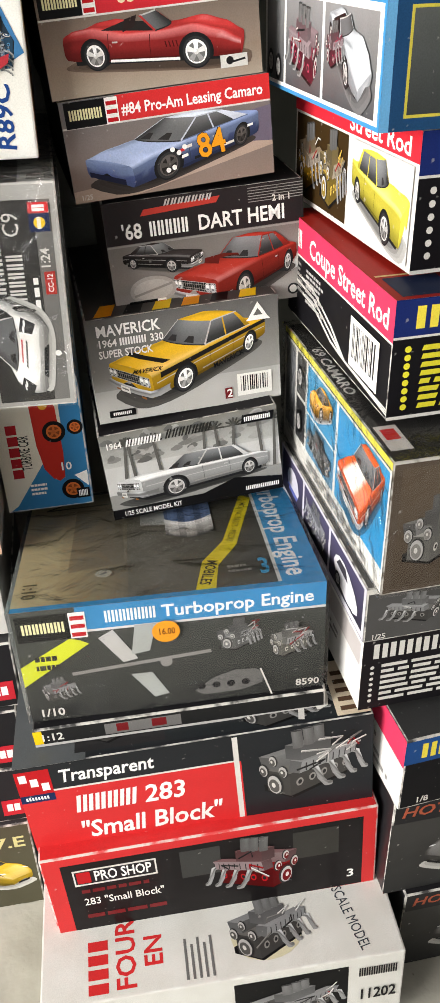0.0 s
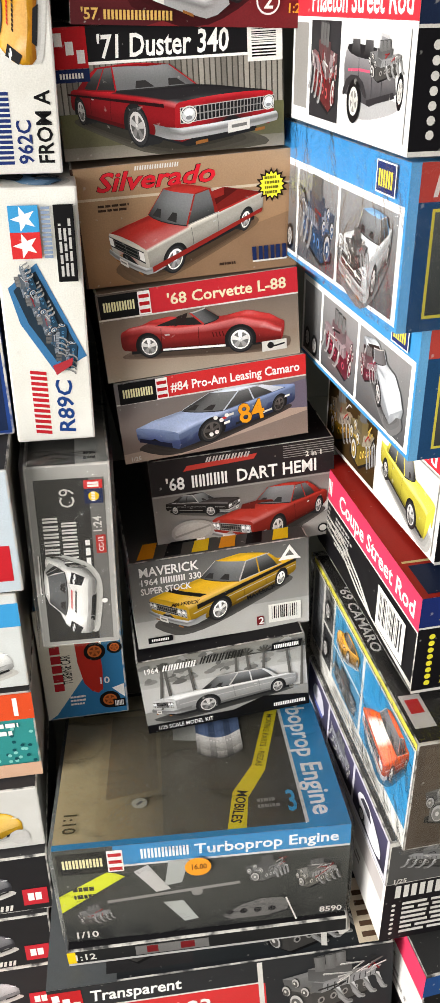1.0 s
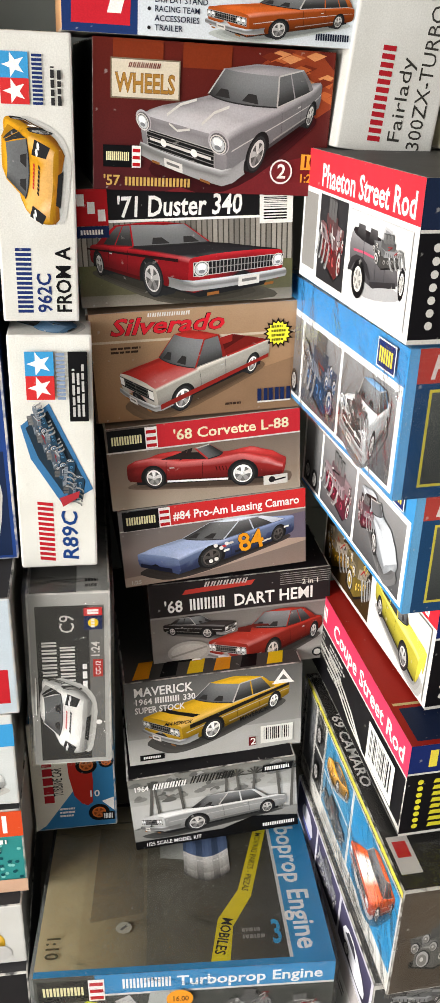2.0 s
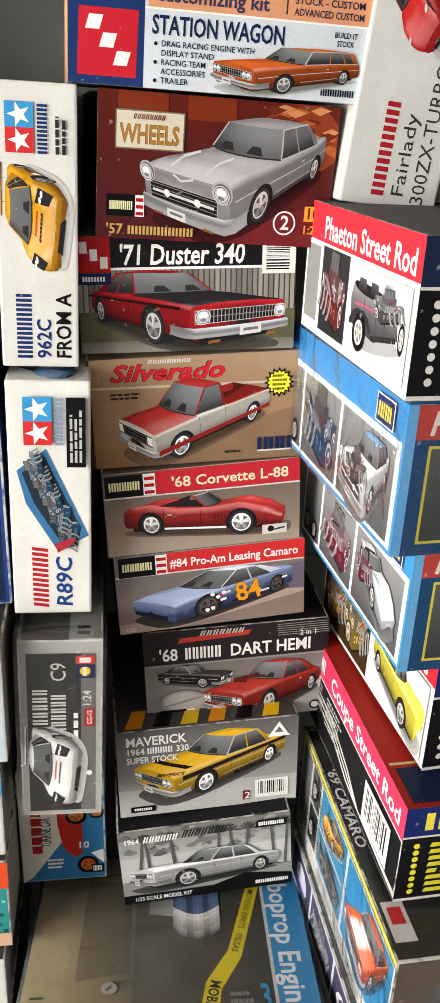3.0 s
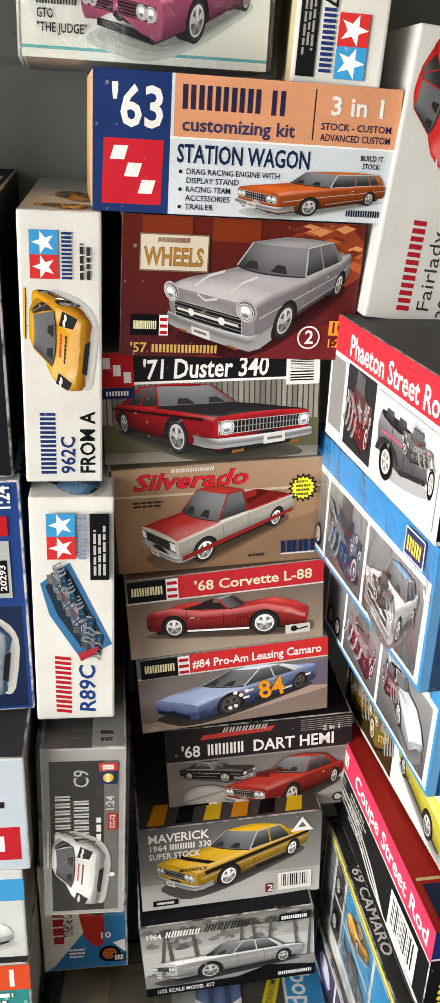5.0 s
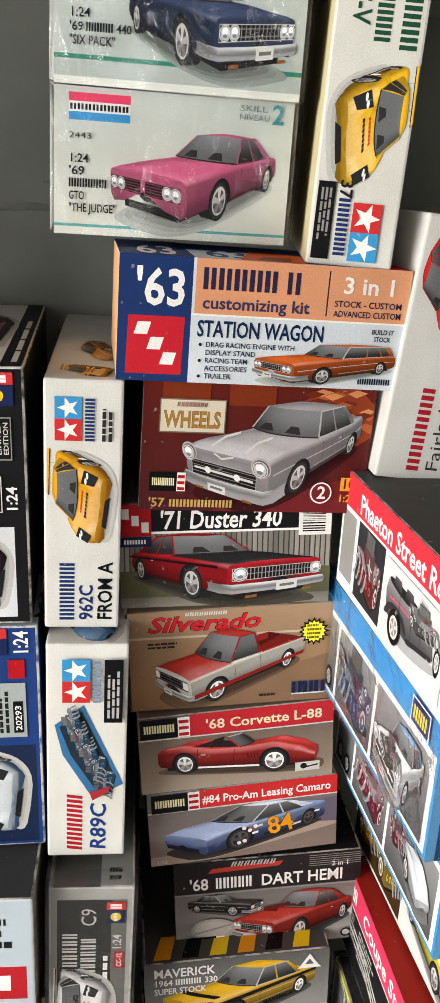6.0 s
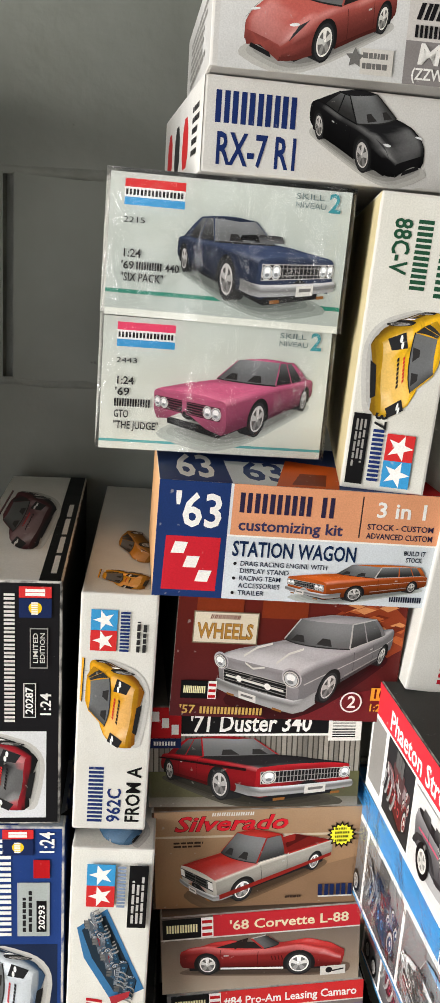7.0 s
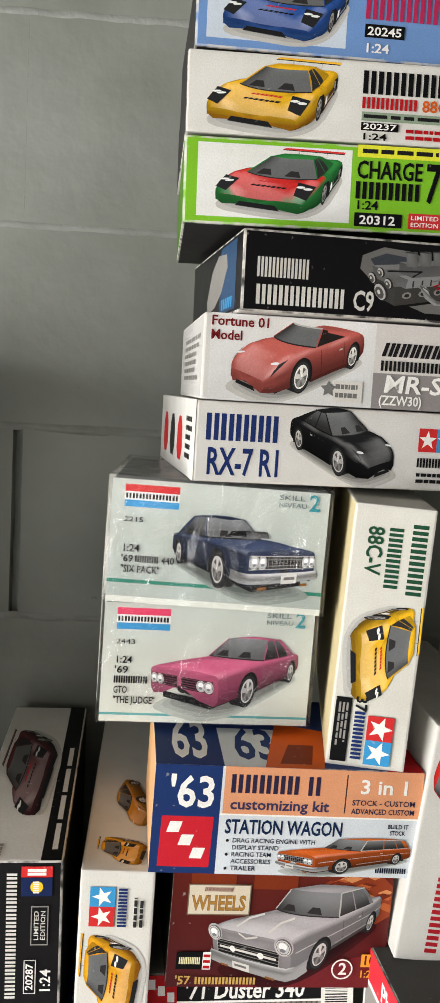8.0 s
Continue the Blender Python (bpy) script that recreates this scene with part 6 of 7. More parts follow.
c.rect(0.53, 0.1, 0.63, 0.22, hexc("b03028"))
c.text("CC-12", 0.54, 0.13, 0.06, K["white"], 0.08)
c.part("lettering")
racer(c, (0.04, 0.22, 0.54, 0.94), hexc("e2e0dc"), hexc("b5b3b0"))
c.part("car_picture")
wing_mark(c, 0.80, 0.1, 0.12, 0.22)
c.disc(0.26, 0.16, 0.014, K["white"])
c.part("maker_mark")
c = top(b)
c.rect(0.05, 0.0, 0.6, 1.0, hexc("4a4946"))
c.lines(0.7, 0.02, 0.2, 0.06, 2, K["dark"], 3)
c.part("top_print")

b = carton("blue and white kit box with red racing car", (-0.1165, 0.709, 0.5475), (0.0855, 0.24, 0.145), hexc("3276a6"), roll=1.0, yaw=1.0, group=UPRIGHT, inks={"left": K["silver"]})
c = front(b)
c.poly([(0.0, 0.0), (0.12, 0.05), (0.75, 0.6), (0.75, 1.0), (0.0, 1.0)], hexc("d9d4c6"))
c.part("cream_panel")
for k in range(5):
    c.rect(0.13, 0.27 + 0.085 * k, 0.25, 0.34 + 0.085 * k, hexc("a8202a"))
c.text("TURBINE CAR", 0.36, 0.33, 0.07, K["soot"], 0.45, bold=0.01, turn=90)
c.part("title_lettering")
c.poly([(0.45, 0.36), (0.62, 0.2), (0.74, 0.26), (0.7, 0.95), (0.42, 0.95)], hexc("b22a20"), 1)
c.disc(0.58, 0.8, 0.05, hexc("d9a22a"))
for x, y, s in ((0.66, 0.6, 0.13), (0.78, 0.14, 0.13), (0.9, 0.62, 0.09)):
    wheel(c, lambda p: p, x, y, s, s * 0.62, hexc("c96a30"))
c.text("10", 0.66, 0.3, 0.06, K["white"])
c.part("car_picture")
c.rect(0.82, 0.06, 0.97, 0.14, K["black"])
c.poly([(0.82, 0.25), (0.97, 0.15), (0.97, 0.28)], K["white"])
c.bars(0.84, 0.075, 0.11, 0.05, K["white"], 3)
c.lines(0.3, 0.12, 0.2, 0.1, 3, K["white"], 6)
c.part("maker_mark")

b = carton("black and white upright kit box with red racing car", (-0.1925, 0.683, 1.1085), (0.078, 0.32, 0.2025), hexc("151417"), roll=0.4, yaw=4.0, group=UPRIGHT, inks={"top": hexc("e0ded9"), "left": K["soot"]})
c = front(b, "up")
c.rect(0.03, 0.14, 0.40, 0.96, hexc("d5d6d8"))
c.part("white_panel")
racer(c, (0.04, 0.2, 0.40, 0.98), hexc("b22430"), K["dark"], third=K["dark"])
c.part("car_picture")
c.bars(0.44, 0.62, 0.52, 0.24, K["white"], 7)
c.bars(0.44, 0.44, 0.52, 0.1, K["pale"], 16, 0.25)
c.rect(0.46, 0.24, 0.6, 0.36, K["pale"])
c.rect(0.463, 0.25, 0.597, 0.35, K["black"])
c.text("20287", 0.475, 0.27, 0.07, K["white"], 0.11)
c.text("1:24", 0.46, 0.1, 0.1, K["white"], 0.1)
c.rect(0.66, 0.13, 0.82, 0.3, K["mid"])
c.rect(0.665, 0.14, 0.815, 0.29, K["black"])
c.text("LIMITED", 0.68, 0.225, 0.045, K["pale"], 0.12, bold=0.01)
c.text("EDITION", 0.68, 0.16, 0.045, K["pale"], 0.12, bold=0.01)
c.part("white_lettering")
wing_mark(c, 0.86, 0.1, 0.12, 0.3)
c.part("maker_mark")
c = top(b, "up")
c.rect(0.0, 0.02, 1.0, 0.22, K["black"])
c.lines(0.05, 0.05, 0.7, 0.1, 1, K["pale"], 5)
c.lines(0.02, 0.6, 0.08, 0.3, 4, K["mid"], 5)
racer(c, (0.18, 0.25, 0.8, 0.9), hexc("5a2a30"), K["soot"], third=hexc("6d4a4e"))
c.part("top_picture")

b = carton("dark blue upright kit box with white racing car", (-0.1885, 0.683, 0.8955), (0.08, 0.32, 0.2115), hexc("1f3b78"), roll=0.6, yaw=3.0, group=UPRIGHT, inks={"top": hexc("2a4684")})
c = front(b, "up")
c.rect(0.02, 0.06, 0.48, 0.98, hexc("1a2744"))
c.part("dark_panel")
racer(c, (0.05, 0.16, 0.48, 0.96), hexc("c5ccd2"), hexc("4f6f94"))
c.part("car_picture")
c.bars(0.52, 0.52, 0.44, 0.2, K["white"], 9, 0.25)
c.rect(0.52, 0.14, 0.76, 0.46, hexc("a9b0ae"))
c.lines(0.54, 0.3, 0.2, 0.12, 2, K["dark"], 4)
c.rect(0.54, 0.17, 0.68, 0.27, K["black"])
c.text("20293", 0.55, 0.19, 0.06, K["white"], 0.11)
c.rect(0.78, 0.14, 0.86, 0.3, K["red"])
c.text("1:24", 0.88, 0.1, 0.14, K["white"], 0.1)
c.part("lettering")
wing_mark(c, 0.88, 0.3, 0.11, 0.3)
c.part("maker_mark")
c = top(b)
c.rect(0.55, 0.0, 0.98, 0.3, hexc("9aa3ad"))
c.text("1:24", 0.6, 0.03, 0.05, K["dark"])
c.part("top_print")

# ---- dim stack at the far edge ----
EDGE_STACK = "boxes in the dim side stack"
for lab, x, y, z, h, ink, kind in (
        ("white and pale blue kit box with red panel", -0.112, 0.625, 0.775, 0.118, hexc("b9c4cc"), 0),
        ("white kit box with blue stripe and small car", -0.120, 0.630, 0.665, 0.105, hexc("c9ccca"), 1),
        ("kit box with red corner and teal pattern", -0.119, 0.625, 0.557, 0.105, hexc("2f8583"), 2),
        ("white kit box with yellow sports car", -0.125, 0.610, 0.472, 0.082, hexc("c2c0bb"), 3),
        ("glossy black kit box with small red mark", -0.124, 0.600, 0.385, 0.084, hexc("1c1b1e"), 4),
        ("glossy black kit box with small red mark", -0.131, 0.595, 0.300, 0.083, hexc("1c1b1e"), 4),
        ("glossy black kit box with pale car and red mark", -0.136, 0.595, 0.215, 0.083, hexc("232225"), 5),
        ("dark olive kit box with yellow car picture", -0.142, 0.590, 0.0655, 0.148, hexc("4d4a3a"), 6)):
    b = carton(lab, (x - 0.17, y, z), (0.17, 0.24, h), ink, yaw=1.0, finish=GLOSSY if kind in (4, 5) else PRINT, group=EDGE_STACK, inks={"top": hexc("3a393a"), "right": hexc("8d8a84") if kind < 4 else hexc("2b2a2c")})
    c = front(b)
    if kind == 0:
        c.rect(0.6, 0.1, 0.96, 0.4, hexc("b8202a"))
        c.bars(0.7, 0.18, 0.2, 0.14, K["white"], 2)
        c.lines(0.6, 0.55, 0.35, 0.3, 3, K["dark"], 3)
    elif kind == 1:
        c.rect(0.0, 0.66, 1.0, 0.9, hexc("3b93c9"))
        coupe(c, (0.3, 0.1, 0.97, 0.6), hexc("c5c5c2"), flip=True)
    elif kind == 2:
        r = random.Random(6)
        for k in range(60):
            c.disc(r.uniform(0.4, 0.98), r.uniform(0.05, 0.6), 0.012, (hexc("0f4a52"), hexc("7ac0b8"))[k % 2], n=8)
        c.rect(0.0, 0.7, 1.0, 1.0, hexc("cf4a24"))
        c.text("1", 0.86, 0.75, 0.2, K["white"], bold=0.06)
        c.lines(0.62, 0.5, 0.34, 0.18, 2, K["white"], 9)
        c.rect(0.3, 0.0, 1.0, 0.16, hexc("c9a48a"))
    elif kind == 3:
        coupe(c, (0.3, 0.15, 0.92, 0.85), hexc("c79a1e"), flip=True)
        c.disc(0.86, 0.2, 0.06, K["silver"])
    elif kind in (4, 5):
        coupe(c, (0.2, 0.3, 0.8, 0.9), hexc("3a3a40") if kind == 4 else hexc("9a9a9c"), flip=True)
        c.rect(0.82, 0.12, 0.97, 0.42, hexc("b82430"))
        c.bars(0.85, 0.2, 0.09, 0.14, K["white"], 2)
        c.bars(0.3, 0.06, 0.46, 0.1, K["pale"], 8, 0.25, 0.2)
    else:
        c.text("EC7.E", 0.55, 0.74, 0.12, hexc("c9c48a"), 0.4)
        coupe(c, (0.35, 0.25, 0.99, 0.68), hexc("c7a52a"), flip=True)
    c.part("front_print")

# ---- boxes stacked end on, long sides showing ----
SIDE = "boxes in the stack seen end on"


def bullet_panel(c, mark, rows=7, seed=1, ink=None, words=None):
    """The end of a carton: a coloured head with the maker's bar and rows of bulleted small print."""
    c.rect(0.0, 0.0, 1.0, 1.0, hexc("151417"))
    c.rect(0.0, 0.70, 1.0, 1.0, mark)
    c.rect(0.0, 0.685, 1.0, 0.705, K["pale"])
    c.rect(0.0, 0.0, 1.0, 0.03, K["pale"])
    c.part("head_band")
    c.bars(0.1, 0.76, 0.74, 0.18, hexc("ecd84a") if ink else K["white"], 6, 0.16)
    c.part("maker_mark")
    r = random.Random(seed)
    for k in range(rows):
        y = 0.60 - k * 0.56 / rows
        c.disc(0.075, y, 0.016, ink or K["pale"], n=10)
        x, end = 0.14, r.uniform(0.55, 0.86)
        if words:
            c.text(words[k], x, y - 0.022, 0.05, K["white"], bold=0.02, slant=0.2)
            x += 0.04 * len(words[k]) + 0.03
        while x < end:
            w = r.uniform(0.03, 0.13)
            c.poly([(x, y - 0.022), (x + w, y - 0.022), (x + w + 0.008, y + 0.022), (x + 0.008, y + 0.022)], shade(ink or K["pale"], 0.9))
            x += w + 0.022
    c.part("small_print")


def three_pictures(c, seed, tint, lo=0.06, hi=0.7, dark=None):
    for k, (u0, u1) in enumerate(((0.02, 0.2), (0.22, 0.55), (0.57, 0.96))):
        c.rect(u0, lo, u1, hi, dark or hexc("4a4a4c"), hexc("8d8c8c"))
    c.part("picture_panel")
    engine(c, (0.24, lo + 0.02, 0.54, hi - 0.02), seed, 34, tint)
    c.part("engine_picture")
    wheel(c, lambda p: p, 0.07, lo + 0.13, 0.03, 0.1, K["silver"])
    wheel(c, lambda p: p, 0.15, lo + 0.11, 0.03, 0.1, K["silver"])
    c.part("wheel_picture")


# grey and black open car, red title band
b = carton("white and red kit box with grey open car", (0.1545, 0.5135, 1.1355), (0.165, 0.21, 0.0965), hexc("dcdad7"), yaw=6.5, group=SIDE, inks={"top": hexc("4a4a48")})
c = left_side(b)
c.rect(0.0, 0.0, 1.0, 1.0, hexc("e2e1df"))
c.rect(0.0, 0.72, 1.0, 1.0, hexc("d5303c"))
c.part("red_band")
c.text("Phaeton Street Rod", 0.18, 0.755, 0.16, K["white"], 0.78, bold=0.035)
c.part("title_lettering")
c.rect(0.02, 0.1, 0.16, 0.68, K["mid"])
c.rect(0.19, 0.06, 0.46, 0.70, hexc("2a292b"))
engine(c, (0.2, 0.08, 0.45, 0.68), 41, 40, hexc("c05050"))
c.part("engine_picture")
c.rect(0.48, 0.06, 0.97, 0.68, hexc("cfcecd"))
q = placed(c, 0.5, 0.1, 0.95, 0.66)
c.poly(q([(0.05, 0.2), (0.3, 0.02), (0.9, 0.2), (1.0, 0.34), (0.5, 0.34)]), hexc("a3a2a2"), 2)
wheel(c, q, 0.95, 0.44, 0.05, 0.19, K["pale"])
c.poly(q([(0.05, 0.3), (0.02, 0.62), (0.05, 0.78), (0.4, 0.76), (0.68, 0.78), (0.84, 0.72), (0.9, 0.4), (0.5, 0.22)]),
       [hexc(k) for k in ("474547", "6d6a6c", "8f8c8e", "8a8789", "858284", "6d6a6c", "474547", "3c3a3c")])
c.poly(q([(0.05, 0.77), (0.1, 0.86), (0.5, 0.84), (0.68, 0.8), (0.64, 0.72), (0.3, 0.7)]), hexc("1d1b1d"), 1)
for x in (0.14, 0.36):
    c.poly(q([(x, 0.74), (x + 0.02, 0.9), (x + 0.14, 0.9), (x + 0.16, 0.74)]), [hexc("1a191a"), hexc("4c4a4b"), hexc("575556"), hexc("232223")])
c.poly(q([(0.56, 0.76), (0.62, 0.98), (0.74, 0.96), (0.72, 0.75)]), hexc("b9b8b9"))
c.poly(q([(0.585, 0.78), (0.635, 0.95), (0.72, 0.93), (0.7, 0.77)]), hexc("8b8a8c"))
c.poly(q([(0.1, 0.58), (0.3, 0.6), (0.62, 0.59), (0.62, 0.565), (0.3, 0.57), (0.1, 0.55)]), hexc("c2506a"))
for x in (0.28, 0.5, 0.66):
    c.line(*q([(x, 0.74)])[0], *q([(x + 0.02, 0.32)])[0], 0.008, hexc("39373a"))
c.poly(q([(0.0, 0.3), (0.1, 0.52), (0.34, 0.52), (0.46, 0.3), (0.4, 0.3), (0.3, 0.44), (0.14, 0.44), (0.06, 0.28)]), hexc("2f2d2f"), 1)
c.poly(q([(0.44, 0.28), (0.86, 0.42), (0.88, 0.36), (0.46, 0.22)]), hexc("2a282a"))
engine(c, (0.7, 0.36, 0.93, 0.62), 44, 10)
wheel(c, q, 0.24, 0.24, 0.12, 0.24, K["pale"])
c.part("car_picture")
c = front(b)
bullet_panel(c, hexc("1c2740"), 7, 3, None, ("Nou", "Mote", "Coll", "rupl", "Epur", "Pneu", "Inter"))

# two blue boxes with three pictures each
for lab, place, size, yaw, tint, seed, worn in (
        ("worn blue kit box with truck and engine pictures", (0.159, 0.516, 1.028), (0.165, 0.24, 0.104), 7.5, hexc("4f86c0"), 42, True),
        ("blue kit box with dragster and engine pictures", (0.183, 0.532, 0.926), (0.165, 0.24, 0.0985), 6.0, hexc("b0405a"), 43, False)):
    b = carton(lab, place, size, hexc("3a86bd"), yaw=yaw, roll=0.0, finish=GLOSSY, wrapped=worn, group=SIDE, inks={"top": hexc("4a93c4")}, bevel=0.0018)
    c = left_side(b)
    c.rect(0.0, 0.0, 1.0, 1.0, hexc("3f8fc6"))
    c.rect(0.0, 0.03, 0.985, 0.75, K["white"])
    c.part("blue_ground")
    three_pictures(c, seed, tint)
    if worn:
        kit_car(c, (0.6, 0.09, 0.94, 0.66), FIFTIES, hexc("d3d5d6"), 66, 16, False, 6, roof=hexc("7ba6cc"), ground=hexc("6d6c6c"), face="fifties", metal=0.2)
        engine(c, (0.64, 0.22, 0.8, 0.5), seed + 20, 20)
    else:
        kit_car(c, (0.6, 0.1, 0.95, 0.66), ROADSTER, hexc("bcc1c6"), 52, 20, True, 6, ground=hexc("6d6c6c"), bumper=False, trim=False, metal=0.4)
        engine(c, (0.6, 0.28, 0.74, 0.6), seed + 20, 20, tint)
    c.part("car_picture")
    c.rect(0.82, 0.78, 0.94, 0.97, K["white"])
    c.rect(0.825, 0.79, 0.935, 0.96, hexc("1b2f6a"))
    c.bars(0.835, 0.82, 0.09, 0.1, hexc("ecd84a"), 3)
    c.part("maker_mark")
    c = front(b)
    c.rect(0.0, 0.0, 1.0, 1.0, hexc("22466c"))
    c.rect(0.0, 0.0, 0.04, 1.0, hexc("6aa8d6"))
    c.rect(0.1, 0.08, 0.99, 0.74, hexc("c9bd4a"))
    c.rect(0.112, 0.1, 0.98, 0.72, hexc("3c3f3f"), hexc("585b59"))
    c.part("dark_panel")
    c.rect(0.04, 0.78, 1.0, 1.0, hexc("b2443c"))
    c.text("HOT", 0.09, 0.81, 0.15, K["pale"], 0.3, bold=0.04, slant=0.2)
    c.part("red_head")
    c.poly([(0.45, 0.2), (0.7, 0.3), (1.0, 0.28), (1.0, 0.16), (0.5, 0.14)], hexc("c03a2c"), 1)
    c.part("front_picture")

# yellow car box, and the flame-topped box below it
b = carton("kit box with yellow car and red title band", (0.2175, 0.542, 0.8255), (0.165, 0.24, 0.0985), hexc("dcd9d4"), yaw=7.0, group=SIDE)
c = left_side(b)
c.rect(0.0, 0.78, 1.0, 1.0, hexc("d42a38"))
c.text("Street Rod", 0.5, 0.81, 0.13, K["white"], 0.44, bold=0.035)
c.part("red_band")
c.rect(0.02, 0.05, 0.5, 0.76, hexc("3a2a14"))
engine(c, (0.04, 0.08, 0.28, 0.74), 61, 24, hexc("e0a82a"))
engine(c, (0.26, 0.08, 0.49, 0.74), 62, 24, hexc("ecc65a"))
c.part("engine_picture")
c.rect(0.52, 0.05, 0.98, 0.76, hexc("d9d8d4"))
kit_car(c, (0.54, 0.1, 0.97, 0.72), FIFTIES, hexc("e6d84e"), 34, 14, True, 6, ground=hexc("a9a8a4"), trim=False, bumper=False)
c.part("car_picture")
c = front(b)
bullet_panel(c, hexc("1b2a66"), 6, 5)

b = carton("black kit box with pink band and flame top", (0.1965, 0.506, 0.7265), (0.165, 0.245, 0.0945), hexc("161518"), yaw=4.5, group=SIDE, inks={"top": hexc("a82a1e")})
c = left_side(b)
c.rect(0.0, 0.66, 1.0, 1.0, hexc("d83a5c"))
c.rect(0.0, 0.64, 1.0, 0.66, K["pale"])
c.part("pink_band")
c.bars(0.06, 0.73, 0.1, 0.17, K["white"], 3)
c.text("Coupe Street Rod", 0.24, 0.73, 0.17, K["white"], 0.72, bold=0.04)
c.part("title_lettering")
for k in range(3):
    c.poly([(0.0, 0.5 - k * 0.07), (0.3, 0.46 - k * 0.07), (0.5, 0.3 - k * 0.07), (0.64, 0.12), (1.0, 0.1 - k * 0.02), (1.0, 0.085 - k * 0.02), (0.62, 0.1), (0.49, 0.275 - k * 0.07), (0.3, 0.43 - k * 0.07), (0.0, 0.475 - k * 0.07)], K["pale"])
c.lines(0.05, 0.3, 0.14, 0.3, 6, K["mid"], 3)
c.lines(0.22, 0.26, 0.2, 0.34, 7, K["silver"], 4)
c.part("small_print")
c.barcode(0.68, 0.14, 0.92, 0.58, 7)
c.part("barcode")
c = top(b)
c.rect(0.0, 0.0, 0.5, 1.0, hexc("a5261c"))
r = random.Random(3)
for k in range(18):
    y = 0.1 + k * 0.05
    c.poly([(0.2, y), (0.5, y + 0.03), (0.5, y + 0.07), (0.3, y + 0.05)], (hexc("d9a04a"), hexc("7a1c12"), hexc("ecd09a"))[k % 3], 1)
c.rect(0.04, 0.02, 0.3, 0.18, hexc("1b2744"))
c.line(0.02, 0.2, 0.5, 0.2, 0.012, hexc("d8c28a"))
c.part("flame_picture")
c = front(b)
bullet_panel(c, hexc("1b2a66"), 8, 6, hexc("e6dc3a"))

# wrapped black box with a yellow line
b = carton("wrapped black kit box with orange car and yellow line", (0.1875, 0.459, 0.5955), (0.165, 0.27, 0.1225), hexc("2a2827"), yaw=3.5, finish=GLOSSY, wrapped=True, group=SIDE, inks={"front": hexc("54483d"), "top": hexc("2e2d2c")})
c = left_side(b)
c.rect(0.0, 0.95, 1.0, 1.0, hexc("d9cf4a"))
c.rect(0.0, 0.03, 1.0, 0.94, K["pale"])
for u0, v0, u1, v1, ink in ((0.02, 0.2, 0.13, 0.92, "77787a"), (0.15, 0.58, 0.25, 0.92, "4d4d4c"), (0.15, 0.2, 0.25, 0.55, "38383a"), (0.27, 0.54, 0.56, 0.92, "3f8fb8"), (0.27, 0.2, 0.56, 0.52, "4f86a6"), (0.58, 0.2, 0.99, 0.92, "2f8cbc")):
    c.rect(u0, v0, u1, v1, hexc(ink))
c.part("picture_panel")
s = kit_car(c, (0.6, 0.22, 0.97, 0.88), MUSCLE, hexc("d2591c"), 66, 24, False, 6, ground=hexc("2d5f7c"), face="bars", stripe=hexc("dcd8d0"))
coupe(c, (0.29, 0.58, 0.54, 0.88), hexc("d9a024"))
engine(c, (0.29, 0.22, 0.55, 0.5), 51, 24)
wheel(c, lambda s: s, 0.2, 0.75, 0.03, 0.1, K["silver"])
wheel(c, lambda s: s, 0.2, 0.37, 0.03, 0.1, K["silver"])
c.lines(0.3, 0.08, 0.6, 0.08, 2, K["mid"], 8)
c.part("car_picture")
c = top(b)
c.text("'69 CAMARO", 0.03, 0.78, 0.035, K["white"], 0.6, bold=0.03, turn=-90)
c.part("title_lettering")
c.rect(0.03, 0.06, 0.14, 0.2, hexc("d8d4cf"))
c.rect(0.05, 0.12, 0.12, 0.18, K["bright"])
c.part("maker_mark")
c = front(b)
c.rect(0.05, 0.05, 1.0, 0.95, hexc("4c4034"), hexc("5f5244"))
engine(c, (0.08, 0.2, 0.42, 0.72), 52, 44, hexc("dcd8d0"))
c.part("front_picture")

# grey box and the two below it
b = carton("grey kit box with engine picture and violet side", (0.1805, 0.469, 0.5375), (0.165, 0.25, 0.0575), hexc("4e4d4c"), yaw=3.0, group=SIDE, inks={"left": hexc("5a4f72")})
c = left_side(b)
c.rect(0.0, 0.05, 1.0, 1.0, hexc("c9c6cd"))
for u0, u1 in ((0.02, 0.3), (0.32, 0.62), (0.64, 0.98)):
    c.rect(u0, 0.16, u1, 0.94, hexc("2c2935"), hexc("4a4560"))
c.poly([(0.08, 0.5), (0.12, 0.8), (0.22, 0.78), (0.26, 0.4), (0.14, 0.34)], hexc("c5c2cc"), 1)
c.poly([(0.1, 0.42), (0.24, 0.4), (0.22, 0.3), (0.12, 0.32)], hexc("5a62a4"))
engine(c, (0.34, 0.2, 0.6, 0.92), 57, 18, hexc("b5b2c4"))
c.poly([(0.68, 0.5), (0.72, 0.78), (0.82, 0.8), (0.94, 0.5), (0.94, 0.24), (0.8, 0.22)], hexc("d6d4d8"), 1)
c.poly([(0.72, 0.6), (0.75, 0.74), (0.81, 0.74), (0.84, 0.56)], hexc("3a3840"))
wheel(c, lambda s: s, 0.74, 0.34, 0.03, 0.13, K["silver"])
c.part("side_picture")
c = front(b)
c.rect(0.0, 0.9, 0.55, 0.99, K["pale"])
engine(c, (0.1, 0.2, 0.42, 0.9), 55, 20)
c.poly([(0.5, 0.2), (1.0, 0.4), (1.0, 0.8), (0.6, 0.6)], K["mid"], 1)
c.text("1/25", 0.04, 0.06, 0.09, K["pale"])
c.part("front_picture")

